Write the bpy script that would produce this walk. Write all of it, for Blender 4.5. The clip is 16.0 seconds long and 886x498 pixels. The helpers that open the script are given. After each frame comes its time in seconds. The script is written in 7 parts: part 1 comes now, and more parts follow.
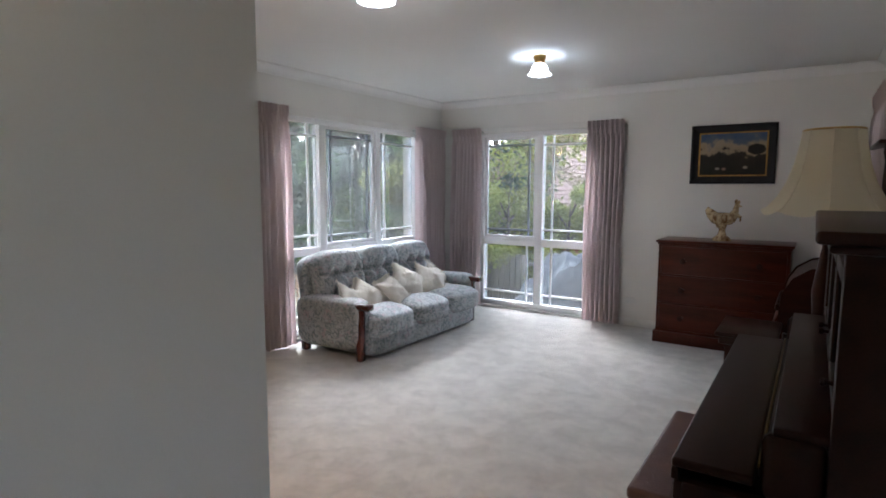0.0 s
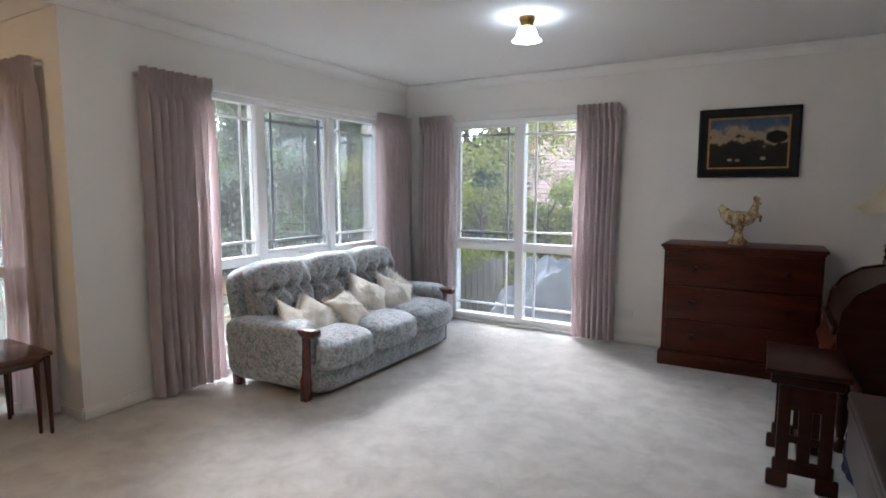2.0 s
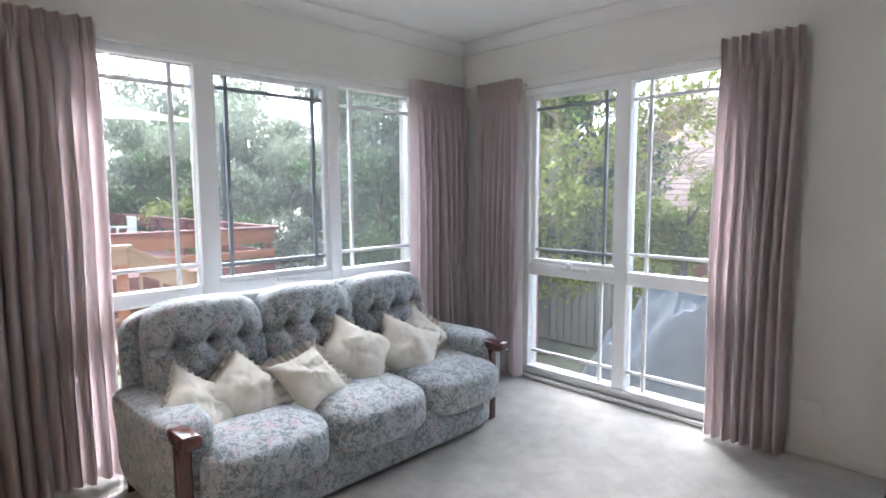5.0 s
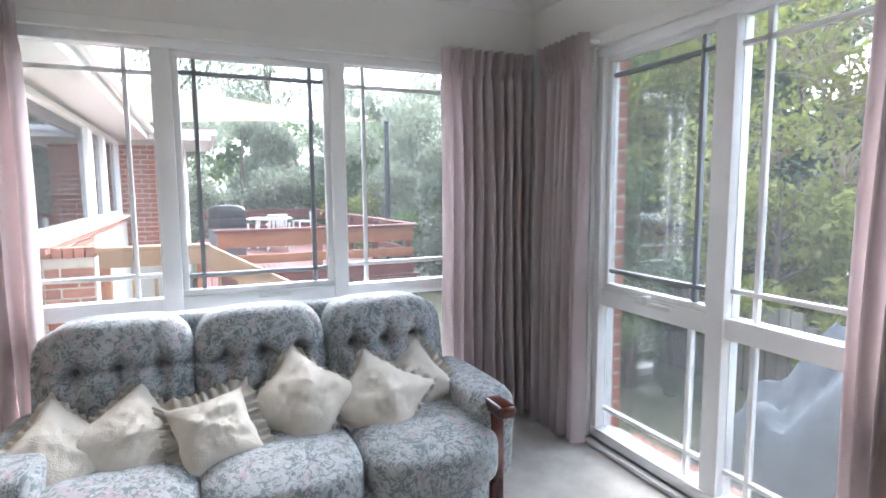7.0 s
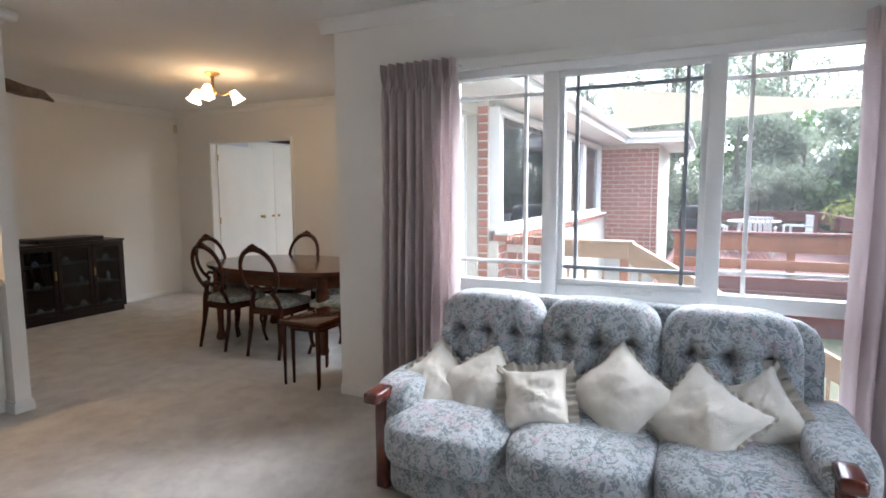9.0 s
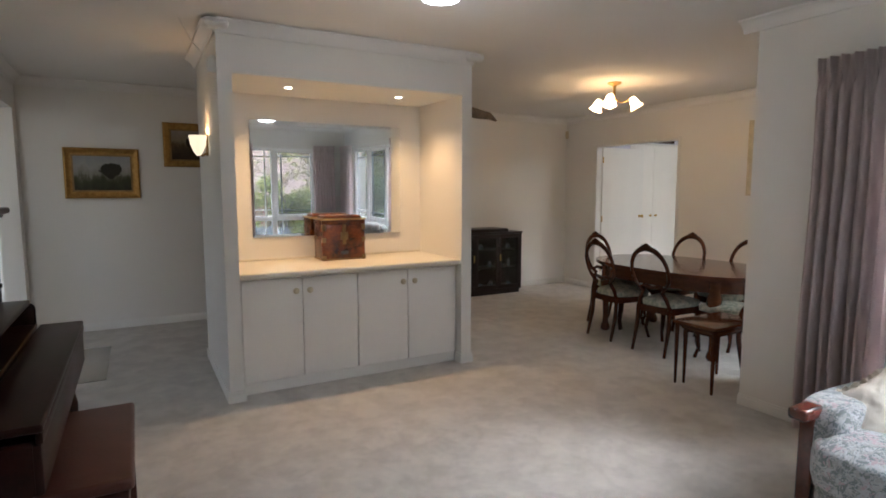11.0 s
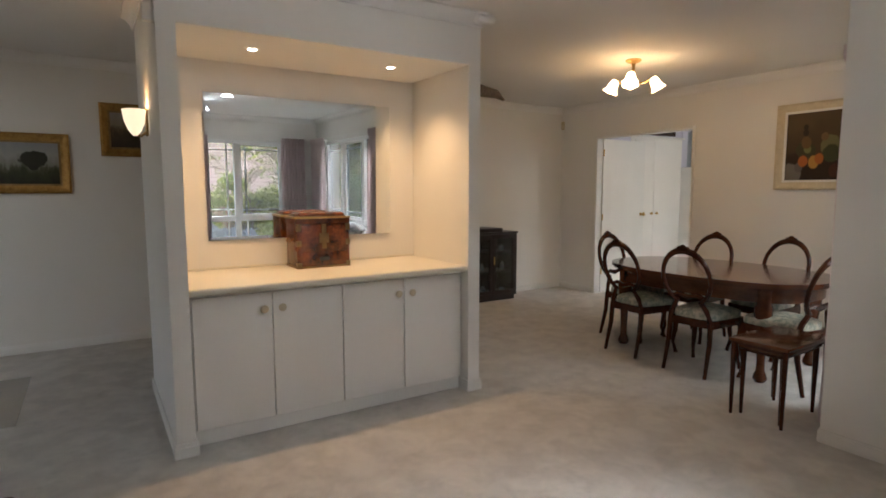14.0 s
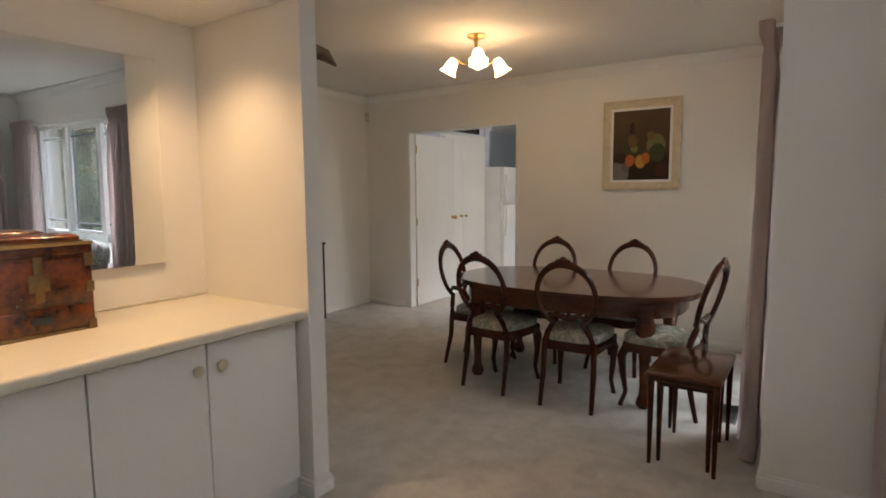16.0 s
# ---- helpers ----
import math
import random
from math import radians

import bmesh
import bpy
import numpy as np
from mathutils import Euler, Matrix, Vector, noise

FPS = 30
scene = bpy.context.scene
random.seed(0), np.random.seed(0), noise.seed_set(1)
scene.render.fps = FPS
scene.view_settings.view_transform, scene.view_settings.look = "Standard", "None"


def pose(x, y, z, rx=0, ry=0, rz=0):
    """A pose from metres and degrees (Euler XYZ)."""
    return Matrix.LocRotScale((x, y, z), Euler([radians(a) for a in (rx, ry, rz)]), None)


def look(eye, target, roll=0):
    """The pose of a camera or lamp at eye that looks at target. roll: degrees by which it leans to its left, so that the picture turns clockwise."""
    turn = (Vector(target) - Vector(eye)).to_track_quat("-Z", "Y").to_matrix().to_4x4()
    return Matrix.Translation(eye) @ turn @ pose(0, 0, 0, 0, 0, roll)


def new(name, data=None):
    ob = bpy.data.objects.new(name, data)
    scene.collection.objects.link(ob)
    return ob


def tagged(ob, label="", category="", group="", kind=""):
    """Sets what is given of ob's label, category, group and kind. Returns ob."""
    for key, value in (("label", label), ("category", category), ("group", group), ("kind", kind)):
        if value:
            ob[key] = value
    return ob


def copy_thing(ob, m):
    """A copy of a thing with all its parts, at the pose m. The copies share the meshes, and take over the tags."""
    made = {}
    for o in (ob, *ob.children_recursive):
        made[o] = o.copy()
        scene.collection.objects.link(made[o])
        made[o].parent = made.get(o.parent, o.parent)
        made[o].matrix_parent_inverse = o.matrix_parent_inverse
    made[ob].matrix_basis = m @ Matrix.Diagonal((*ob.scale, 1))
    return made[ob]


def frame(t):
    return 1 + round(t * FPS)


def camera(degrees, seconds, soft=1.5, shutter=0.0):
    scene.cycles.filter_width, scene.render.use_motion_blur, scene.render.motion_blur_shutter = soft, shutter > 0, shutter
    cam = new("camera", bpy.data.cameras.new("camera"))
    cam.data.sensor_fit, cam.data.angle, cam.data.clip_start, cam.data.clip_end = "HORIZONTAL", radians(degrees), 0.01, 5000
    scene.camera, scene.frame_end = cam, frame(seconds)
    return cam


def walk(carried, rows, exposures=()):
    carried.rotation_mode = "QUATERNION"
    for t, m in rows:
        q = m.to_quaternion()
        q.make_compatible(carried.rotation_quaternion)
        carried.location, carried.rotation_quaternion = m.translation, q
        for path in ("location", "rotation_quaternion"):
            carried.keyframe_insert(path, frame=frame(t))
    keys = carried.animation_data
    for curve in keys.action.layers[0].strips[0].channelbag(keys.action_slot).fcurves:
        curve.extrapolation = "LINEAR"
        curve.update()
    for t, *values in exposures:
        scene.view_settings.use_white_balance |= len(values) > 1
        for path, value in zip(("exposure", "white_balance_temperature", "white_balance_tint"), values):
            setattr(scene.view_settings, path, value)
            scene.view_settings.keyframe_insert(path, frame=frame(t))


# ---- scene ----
cam = camera(77.2, 16.0, soft=1.7)
PATH = [
    # seconds, eye x y z, turn, tilt, roll
    (0.0, -0.065, 0.048, 1.490, 33.78, -6.15, -0.23),
    (0.5, -0.163, 0.216, 1.483, 31.10, -6.22, -0.23),
    (1.0, -0.310, 0.400, 1.460, 30.61, -6.08, -0.16),
    (1.5, -0.458, 0.611, 1.458, 30.52, -6.12, -0.17),
    (2.0, -0.575, 0.849, 1.450, 30.50, -6.12, -0.11),
    (2.5, -0.680, 1.118, 1.451, 30.58, -6.15, -0.08),
    (3.0, -0.839, 1.437, 1.448, 30.72, -6.17, -0.06),
    (3.5, -0.940, 1.751, 1.455, 32.91, -6.17, -0.02),
    (4.0, -0.997, 2.115, 1.439, 37.00, -6.02, 0.14),
    (6.5, -1.125, 3.862, 1.417, 59.63, -6.03, 0.33),
    (7.0, -1.156, 4.232, 1.441, 66.26, -6.17, 0.40),
    (7.5, -1.154, 4.519, 1.435, 75.33, -6.11, 0.31),
    (8.0, -1.198, 4.766, 1.424, 88.04, -6.03, 0.34),
    (8.5, -1.162, 4.890, 1.439, 100.11, -5.98, 0.34),
    (9.0, -1.028, 4.944, 1.448, 115.61, -5.91, 0.29),
    (9.5, -0.908, 4.928, 1.460, 128.83, -5.88, 0.23),
    (10.0, -0.773, 4.899, 1.472, 139.50, -5.90, 0.08),
    (12.5, -0.527, 4.827, 1.488, 154.18, -6.07, 0.07),
    (13.0, -0.602, 4.606, 1.468, 153.97, -6.12, 0.10),
    (13.5, -0.698, 4.347, 1.448, 152.34, -6.05, 0.09),
    (14.0, -0.799, 4.018, 1.421, 147.73, -5.97, 0.11),
    (14.5, -0.897, 3.712, 1.415, 141.65, -6.00, 0.20),
    (15.0, -0.980, 3.356, 1.413, 134.93, -5.94, 0.29),
    (15.5, -1.083, 3.047, 1.415, 129.82, -5.97, 0.37),
    (16.0, -1.278, 2.758, 1.432, 123.80, -5.98, 0.47),
]
EXPOSURES = [(0.0, 3.0, 5600, 10), (1.5, 3.1, 5650, 10), (2.5, 3.18, 5650, 10), (4.0, 3.2, 5650, 10), (8.0, 3.22, 5650, 10), (9.0, 3.1, 5600, 10), (10.0, 3.02, 5650, 10), (12.5, 2.97, 6000, 10), (16.0, 2.9, 6050, 10)]
walk(cam, [(t, pose(x, y, z, 90 + tilt, roll, yaw)) for t, x, y, z, yaw, tilt, roll in PATH], EXPOSURES)

# ---- world, sun, exposure ----
SKY_STRENGTH = 0.23
world = bpy.data.worlds.new("overcast_sky")
scene.world = world
world.use_nodes = True
wn = world.node_tree
sky = wn.nodes.new("ShaderNodeTexSky")
sky.sky_type, sky.sun_disc = "NISHITA", False
sky.sun_elevation, sky.sun_rotation = radians(40), radians(-44)
sky.dust_density, sky.air_density = 4.0, 1.0
soften = wn.nodes.new("ShaderNodeHueSaturation")
soften.inputs["Saturation"].default_value = 0.42
wn.links.new(sky.outputs[0], soften.inputs["Color"])
wn.links.new(soften.outputs[0], wn.nodes["Background"].inputs[0])
wn.nodes["Background"].inputs[1].default_value = SKY_STRENGTH
sun_data = bpy.data.lights.new("sun", "SUN")
sun_data.energy, sun_data.angle, sun_data.color = 0.85, radians(90), (1.0, 0.97, 0.92)
new("sun", sun_data).matrix_world = look((-22, 23, 27), (0, 0, 0))


def lamp_light(name, x, y, z, power, colour, size=0.04):
    data = bpy.data.lights.new(name, "POINT")
    data.energy, data.color, data.shadow_soft_size = power, colour, size
    ob = new(name, data)
    ob.location = (x, y, z)
    return ob


def spot_light(name, x, y, z, power, colour, cone, target):
    data = bpy.data.lights.new(name, "SPOT")
    data.energy, data.color, data.shadow_soft_size = power, colour, 0.04
    data.spot_size, data.spot_blend = radians(cone), 1.0
    ob = new(name, data)
    ob.matrix_world = look((x, y, z), target)
    return ob


WARM = (1.0, 0.60, 0.28)
for dx, dy in ((0.0, -0.2), (0.17, 0.1), (-0.17, 0.1)):
    lamp_light("dining_bulb", -5.03 + dx, 0.56 + dy, 2.29, 0.63, WARM)
spot_light("niche_bulb", -1.66, 0.53, 2.235, 5.4, WARM, 128, (-1.66, 0.48, 0.9))
spot_light("niche_bulb", -2.58, 0.53, 2.235, 5.4, WARM, 128, (-2.58, 0.48, 0.9))
lamp_light("sconce_bulb", -1.042, 0.22, 1.90, 0.22, WARM, 0.02)
# unseen fill lamp, added to brighten the entry and passage walls
lamp_light("entry_bulb", 1.0, 1.1, 2.3, 2.1, (1.0, 0.95, 0.89), 0.1)
# added fill lamp without a fitting, lifts the door leaf and pantry fronts
lamp_light("kitchen_bulb", -7.9, 0.5, 2.36, 2.6, (1.0, 0.94, 0.84), 0.1)
for x, y, power in ((-2.05, 4.46, 0.13), (-2.0, 2.32, 0.75)):
    lamp_light("living_bulb", x, y, 2.40, power, (1.0, 0.93, 0.84), 0.02)


# ---- materials ----
def surf(name, c1, c2=None, scale=6.0, rough=0.6, bump=0.0, bscale=60.0, metal=0.0, stretch=(1, 1, 1), coat=0.0, fine=0.35,
         spread=(0.35, 0.65), vary=0.0, sheen=0.0, trans=0.0, spec=0.5):
    """Two colours mixed by a large and a small noise, with fine relief."""
    m = bpy.data.materials.new(name)
    m.use_nodes = True
    nt = m.node_tree
    b = nt.nodes["Principled BSDF"]
    c2 = c2 or tuple(v * 0.85 for v in c1)
    tc = nt.nodes.new("ShaderNodeTexCoord")
    mp = nt.nodes.new("ShaderNodeMapping")
    mp.inputs["Scale"].default_value = stretch
    nt.links.new(tc.outputs["Object"], mp.inputs[0])
    n1 = nt.nodes.new("ShaderNodeTexNoise")
    n1.inputs["Scale"].default_value, n1.inputs["Detail"].default_value = scale, 4
    n2 = nt.nodes.new("ShaderNodeTexNoise")
    n2.inputs["Scale"].default_value, n2.inputs["Detail"].default_value = bscale, 3
    nt.links.new(mp.outputs[0], n1.inputs["Vector"])
    nt.links.new(mp.outputs[0], n2.inputs["Vector"])
    add = nt.nodes.new("ShaderNodeMix")
    add.inputs[0].default_value = fine
    nt.links.new(n1.outputs[0], add.inputs[2])
    nt.links.new(n2.outputs[0], add.inputs[3])
    ramp = nt.nodes.new("ShaderNodeValToRGB")
    ramp.color_ramp.elements[0].position, ramp.color_ramp.elements[1].position = spread
    ramp.color_ramp.elements[0].color, ramp.color_ramp.elements[1].color = (*c1, 1), (*c2, 1)
    nt.links.new(add.outputs[0], ramp.inputs[0])
    colour = ramp.outputs[0]
    if vary:
        info = nt.nodes.new("ShaderNodeObjectInfo")
        geo = nt.nodes.new("ShaderNodeNewGeometry")
        both = nt.nodes.new("ShaderNodeMath")
        both.operation = "ADD"
        nt.links.new(info.outputs["Random"], both.inputs[0])
        nt.links.new(geo.outputs["Random Per Island"], both.inputs[1])
        span = nt.nodes.new("ShaderNodeMapRange")
        span.inputs[2].default_value = 2.0
        span.inputs[3].default_value, span.inputs[4].default_value = 1 - vary, 1 + vary
        nt.links.new(both.outputs[0], span.inputs[0])
        hs = nt.nodes.new("ShaderNodeHueSaturation")
        nt.links.new(span.outputs[0], hs.inputs["Value"])
        nt.links.new(colour, hs.inputs["Color"])
        colour = hs.outputs[0]
    nt.links.new(colour, b.inputs["Base Color"])
    b.inputs["Roughness"].default_value, b.inputs["Metallic"].default_value = rough, metal
    b.inputs["Coat Weight"].default_value, b.inputs["Coat Roughness"].default_value = coat, 0.12
    b.inputs["Sheen Weight"].default_value = sheen
    b.inputs["Specular IOR Level"].default_value = spec
    if bump:
        bp = nt.nodes.new("ShaderNodeBump")
        bp.inputs["Strength"].default_value, bp.inputs["Distance"].default_value = bump, 0.01
        nt.links.new(n2.outputs[0], bp.inputs["Height"])
        nt.links.new(bp.outputs[0], b.inputs["Normal"])
    if trans:
        tr = nt.nodes.new("ShaderNodeBsdfTranslucent")
        nt.links.new(colour, tr.inputs[0])
        mx = nt.nodes.new("ShaderNodeMixShader")
        mx.inputs[0].default_value = trans
        nt.links.new(b.outputs[0], mx.inputs[1])
        nt.links.new(tr.outputs[0], mx.inputs[2])
        nt.links.new(mx.outputs[0], nt.nodes["Material Output"].inputs[0])
    return m


def glass_pane(name, gloss=0.55, rough=0.0, haze=0.0):
    m = bpy.data.materials.new(name)
    m.use_nodes = True
    nt = m.node_tree
    nt.nodes.remove(nt.nodes["Principled BSDF"])
    clear, shine = nt.nodes.new("ShaderNodeBsdfTransparent"), nt.nodes.new("ShaderNodeBsdfGlossy")
    clear.inputs[0].default_value = (0.74, 0.76, 0.76, 1)
    shine.inputs["Roughness"].default_value = rough
    fr = nt.nodes.new("ShaderNodeFresnel")
    fr.inputs[0].default_value = 1.45
    mul = nt.nodes.new("ShaderNodeMath")
    mul.operation = "MULTIPLY"
    mul.inputs[1].default_value = gloss
    mx = nt.nodes.new("ShaderNodeMixShader")
    nt.links.new(fr.outputs[0], mul.inputs[0])
    nt.links.new(mul.outputs[0], mx.inputs[0])
    nt.links.new(clear.outputs[0], mx.inputs[1])
    nt.links.new(shine.outputs[0], mx.inputs[2])
    last = mx
    # pale translucent mix that lays a painted milky haze over the view out
    if haze:
        veil, last = nt.nodes.new("ShaderNodeBsdfTranslucent"), nt.nodes.new("ShaderNodeMixShader")
        veil.inputs[0].default_value = (0.8, 0.82, 0.85, 1)
        last.inputs[0].default_value = haze
        nt.links.new(mx.outputs[0], last.inputs[1])
        nt.links.new(veil.outputs[0], last.inputs[2])
    nt.links.new(last.outputs[0], nt.nodes["Material Output"].inputs[0])
    return m


def glow(name, colour, strength):
    m = bpy.data.materials.new(name)
    m.use_nodes = True
    b = m.node_tree.nodes["Principled BSDF"]
    b.inputs["Base Color"].default_value = (*colour, 1)
    b.inputs["Emission Color"].default_value, b.inputs["Emission Strength"].default_value = (*colour, 1), strength
    b.inputs["Roughness"].default_value = 0.3
    return m


WALL = surf("wall_paint", (0.80, 0.785, 0.75), (0.77, 0.755, 0.72), 1.5, 0.75, 0.04, 180)
CEIL = surf("ceiling_paint", (0.80, 0.79, 0.77), (0.77, 0.76, 0.74), 1.2, 0.85, 0.03, 150)
TRIM = surf("white_trim", (0.80, 0.79, 0.76), (0.76, 0.75, 0.72), 3, 0.4, 0.02, 90)
# an insect screen's dimming, put into the colour of the opening sash's bars
DIMBAR = surf("screen_dimmed_bar", (0.30, 0.32, 0.34), (0.26, 0.28, 0.30), 5, 0.4, 0.02, 90)
FRAME = surf("white_window_frame", (0.88, 0.88, 0.88), (0.85, 0.85, 0.85), 4, 0.35, 0.02, 90)
CABINET = surf("cabinet_white", (0.84, 0.82, 0.78), (0.81, 0.79, 0.75), 2, 0.45, 0.01, 90)
COUNTER = surf("cream_laminate", (0.76, 0.72, 0.62), (0.72, 0.68, 0.58), 30, 0.3, 0.0, 200)
CARPET = surf("carpet", (0.68, 0.645, 0.595), (0.585, 0.55, 0.505), 5.5, 0.95, 0.9, 300, fine=0.25, spread=(0.43, 0.57), sheen=0.3, spec=0.2)


def tread_marks(m):
    """Brushed pile: patches with crisp, curling edges where feet turned the nap."""
    nt = m.node_tree
    b = nt.nodes["Principled BSDF"]
    base = b.inputs["Base Color"].links[0].from_socket
    last = base
    for scale, twist, lo, hi, value, shift in ((3.4, 2.2, 0.50, 0.57, 0.945, 0.0), (8.0, 1.6, 0.52, 0.58, 0.955, 4.0), (6.0, 2.5, 0.55, 0.60, 1.035, 9.0)):
        n = nt.nodes.new("ShaderNodeTexNoise")
        n.inputs["Scale"].default_value, n.inputs["Detail"].default_value, n.inputs["Distortion"].default_value = scale, 3.0, twist
        mp = nt.nodes.new("ShaderNodeMapping")
        mp.inputs["Location"].default_value = (shift, shift, 0)
        nt.links.new(nt.nodes["Texture Coordinate"].outputs["Object"], mp.inputs[0])
        nt.links.new(mp.outputs[0], n.inputs["Vector"])
        span = nt.nodes.new("ShaderNodeMapRange")
        span.inputs[1].default_value, span.inputs[2].default_value = lo, hi
        span.inputs[3].default_value, span.inputs[4].default_value = 1.0, value
        nt.links.new(n.outputs[0], span.inputs[0])
        hs = nt.nodes.new("ShaderNodeHueSaturation")
        nt.links.new(span.outputs[0], hs.inputs["Value"])
        nt.links.new(last, hs.inputs["Color"])
        last = hs.outputs[0]
    nt.links.new(last, b.inputs["Base Color"])


tread_marks(CARPET)
MAHOG = surf("dark_mahogany", (0.042, 0.012, 0.007), (0.020, 0.006, 0.004), 3, 0.28, 0.03, 40, stretch=(1, 1, 7), coat=0.03, spec=0.2)
MAHOG_H = surf("dark_mahogany_across", (0.034, 0.010, 0.006), (0.018, 0.005, 0.003), 3, 0.28, 0.03, 40, stretch=(7, 1, 1), coat=0.05, spec=0.25)
CHESTWOOD = surf("red_brown_wood", (0.085, 0.017, 0.007), (0.032, 0.007, 0.0035), 2.2, 0.33, 0.03, 30, stretch=(0.8, 5, 6), coat=0.03, spec=0.2)
PIANOWOOD = surf("piano_wood", (0.030, 0.0095, 0.0062), (0.013, 0.0045, 0.0032), 3, 0.34, 0.02, 40, stretch=(5, 0.8, 5), coat=0.0, spec=0.21)
TABLEWOOD = surf("polished_walnut", (0.12, 0.036, 0.014), (0.055, 0.015, 0.006), 3, 0.2, 0.02, 40, stretch=(5, 0.8, 5), coat=0.45, spec=0.4)
CHAIRWOOD = surf("chair_wood", (0.075, 0.021, 0.009), (0.032, 0.009, 0.005), 6, 0.27, 0.02, 60, coat=0.15, spec=0.3)
ARMWOOD = surf("sofa_arm_wood", (0.11, 0.022, 0.012), (0.05, 0.011, 0.007), 7, 0.22, 0.02, 60, coat=0.6)
BOXWOOD = surf("burl_wood", (0.21, 0.058, 0.014), (0.035, 0.009, 0.004), 11, 0.25, 0.04, 50, coat=0.3, spread=(0.36, 0.62))
BRASS = surf("brass", (0.62, 0.42, 0.16), (0.5, 0.33, 0.12), 8, 0.3, 0.0, 80, metal=1.0)
OLDBRASS = surf("dull_brass", (0.30, 0.20, 0.09), (0.2, 0.13, 0.06), 12, 0.4, 0.0, 80, metal=1.0)
CURTAIN = surf("dusty_pink_curtain", (0.78, 0.68, 0.675), (0.72, 0.625, 0.62), 3, 0.85, 0.25, 420, sheen=0.35, trans=0.09)
PILLOW = surf("cream_cotton", (0.88, 0.83, 0.74), (0.80, 0.74, 0.64), 22, 0.95, 0.6, 190, sheen=0.2)
SHADE = surf("cream_lampshade", (0.86, 0.81, 0.68), (0.82, 0.77, 0.63), 5, 0.8, 0.1, 250, trans=0.45)
SEATCLOTH = surf("green_floral_seat", (0.52, 0.50, 0.40), (0.25, 0.29, 0.24), 26, 0.85, 0.3, 200, spread=(0.44, 0.56))
BLACKPLASTIC = surf("black_paint", (0.02, 0.02, 0.022), (0.03, 0.03, 0.03), 6, 0.45, 0.02, 80)
GILT = surf("gilt_frame", (0.42, 0.25, 0.07), (0.26, 0.14, 0.035), 22, 0.4, 0.4, 70, metal=0.7)
CREAMFRAME = surf("cream_frame", (0.66, 0.58, 0.42), (0.55, 0.47, 0.32), 18, 0.5, 0.2, 70)
GLASS = glass_pane("window_glass", 0.5, 0.0, 0.012)
CABGLASS = glass_pane("cabinet_glass", 1.0)
KGLASS = glass_pane("kitchen_window_glass", 1.1)
MIRROR = bpy.data.materials.new("mirror_silver")
MIRROR.use_nodes = True
for key, value in (("Base Color", (0.9, 0.92, 0.91, 1)), ("Metallic", 1.0), ("Roughness", 0.01)):
    MIRROR.node_tree.nodes["Principled BSDF"].inputs[key].default_value = value
BRICK = surf("red_brick", (0.43, 0.185, 0.125), (0.33, 0.125, 0.088), 14, 0.85, 0.5, 90, vary=0.22)
MORTAR = surf("mortar", (0.70, 0.66, 0.60), (0.60, 0.56, 0.51), 20, 0.95, 0.4, 120)
DECKWOOD = surf("orange_stained_timber", (0.42, 0.165, 0.075), (0.31, 0.11, 0.05), 3, 0.6, 0.15, 40, stretch=(4, 0.6, 4), vary=0.12)
REDWOOD = surf("red_stained_timber", (0.21, 0.065, 0.05), (0.15, 0.045, 0.036), 3, 0.65, 0.15, 40, stretch=(4, 0.6, 4), vary=0.1)
TANWOOD = surf("tan_timber", (0.44, 0.275, 0.165), (0.33, 0.20, 0.12), 3, 0.65, 0.15, 40, stretch=(4, 0.6, 4))
GREYWOOD = surf("weathered_paling", (0.30, 0.27, 0.23), (0.19, 0.17, 0.145), 4, 0.85, 0.3, 30, stretch=(5, 5, 0.5), vary=0.2)
SOIL = surf("leaf_litter_ground", (0.20, 0.17, 0.11), (0.11, 0.12, 0.06), 2.5, 0.95, 0.6, 40)
BARK = surf("bark", (0.16, 0.125, 0.095), (0.09, 0.07, 0.055), 6, 0.9, 0.6, 40, stretch=(3, 3, 0.6))
LEAF_G = surf("green_leaves", (0.17, 0.23, 0.085), (0.10, 0.15, 0.065), 0.9, 0.6, 0, 30, vary=0.4, trans=0.35)
LEAF_D = surf("dark_green_leaves", (0.13, 0.18, 0.10), (0.07, 0.115, 0.07), 0.9, 0.6, 0, 30, vary=0.4, trans=0.3)
LEAF_S = surf("sage_leaves", (0.31, 0.325, 0.235), (0.20, 0.22, 0.155), 0.8, 0.65, 0, 30, vary=0.35, trans=0.35)
LEAF_Y = surf("yellow_green_leaves", (0.42, 0.41, 0.10), (0.22, 0.27, 0.09), 1.4, 0.6, 0, 30, vary=0.4, trans=0.35)
TWIG = surf("bare_twigs", (0.47, 0.37, 0.27), (0.33, 0.255, 0.18), 3, 0.85, 0, 30, vary=0.25)
ROOFTILE = surf("terracotta_roof", (0.36, 0.24, 0.20), (0.24, 0.155, 0.13), 5, 0.85, 0.3, 60, vary=0.2)
COVER = surf("grey_tarpaulin", (0.33, 0.345, 0.375), (0.25, 0.265, 0.29), 3, 0.5, 1.0, 8)
TILE = surf("pale_floor_tile", (0.62, 0.56, 0.49), (0.56, 0.50, 0.43), 4, 0.3, 0.02, 60)
WHITEPLASTIC = surf("white_plastic", (0.78, 0.78, 0.76), (0.72, 0.72, 0.70), 5, 0.4, 0, 60)
SAIL = surf("beige_shade_cloth", (0.38, 0.30, 0.205), (0.34, 0.265, 0.18), 2, 0.85, 0.1, 200, trans=0.12)
GREYWALL = surf("grey_blue_wall", (0.42, 0.45, 0.50), (0.39, 0.42, 0.47), 1.5, 0.75, 0.03, 150)


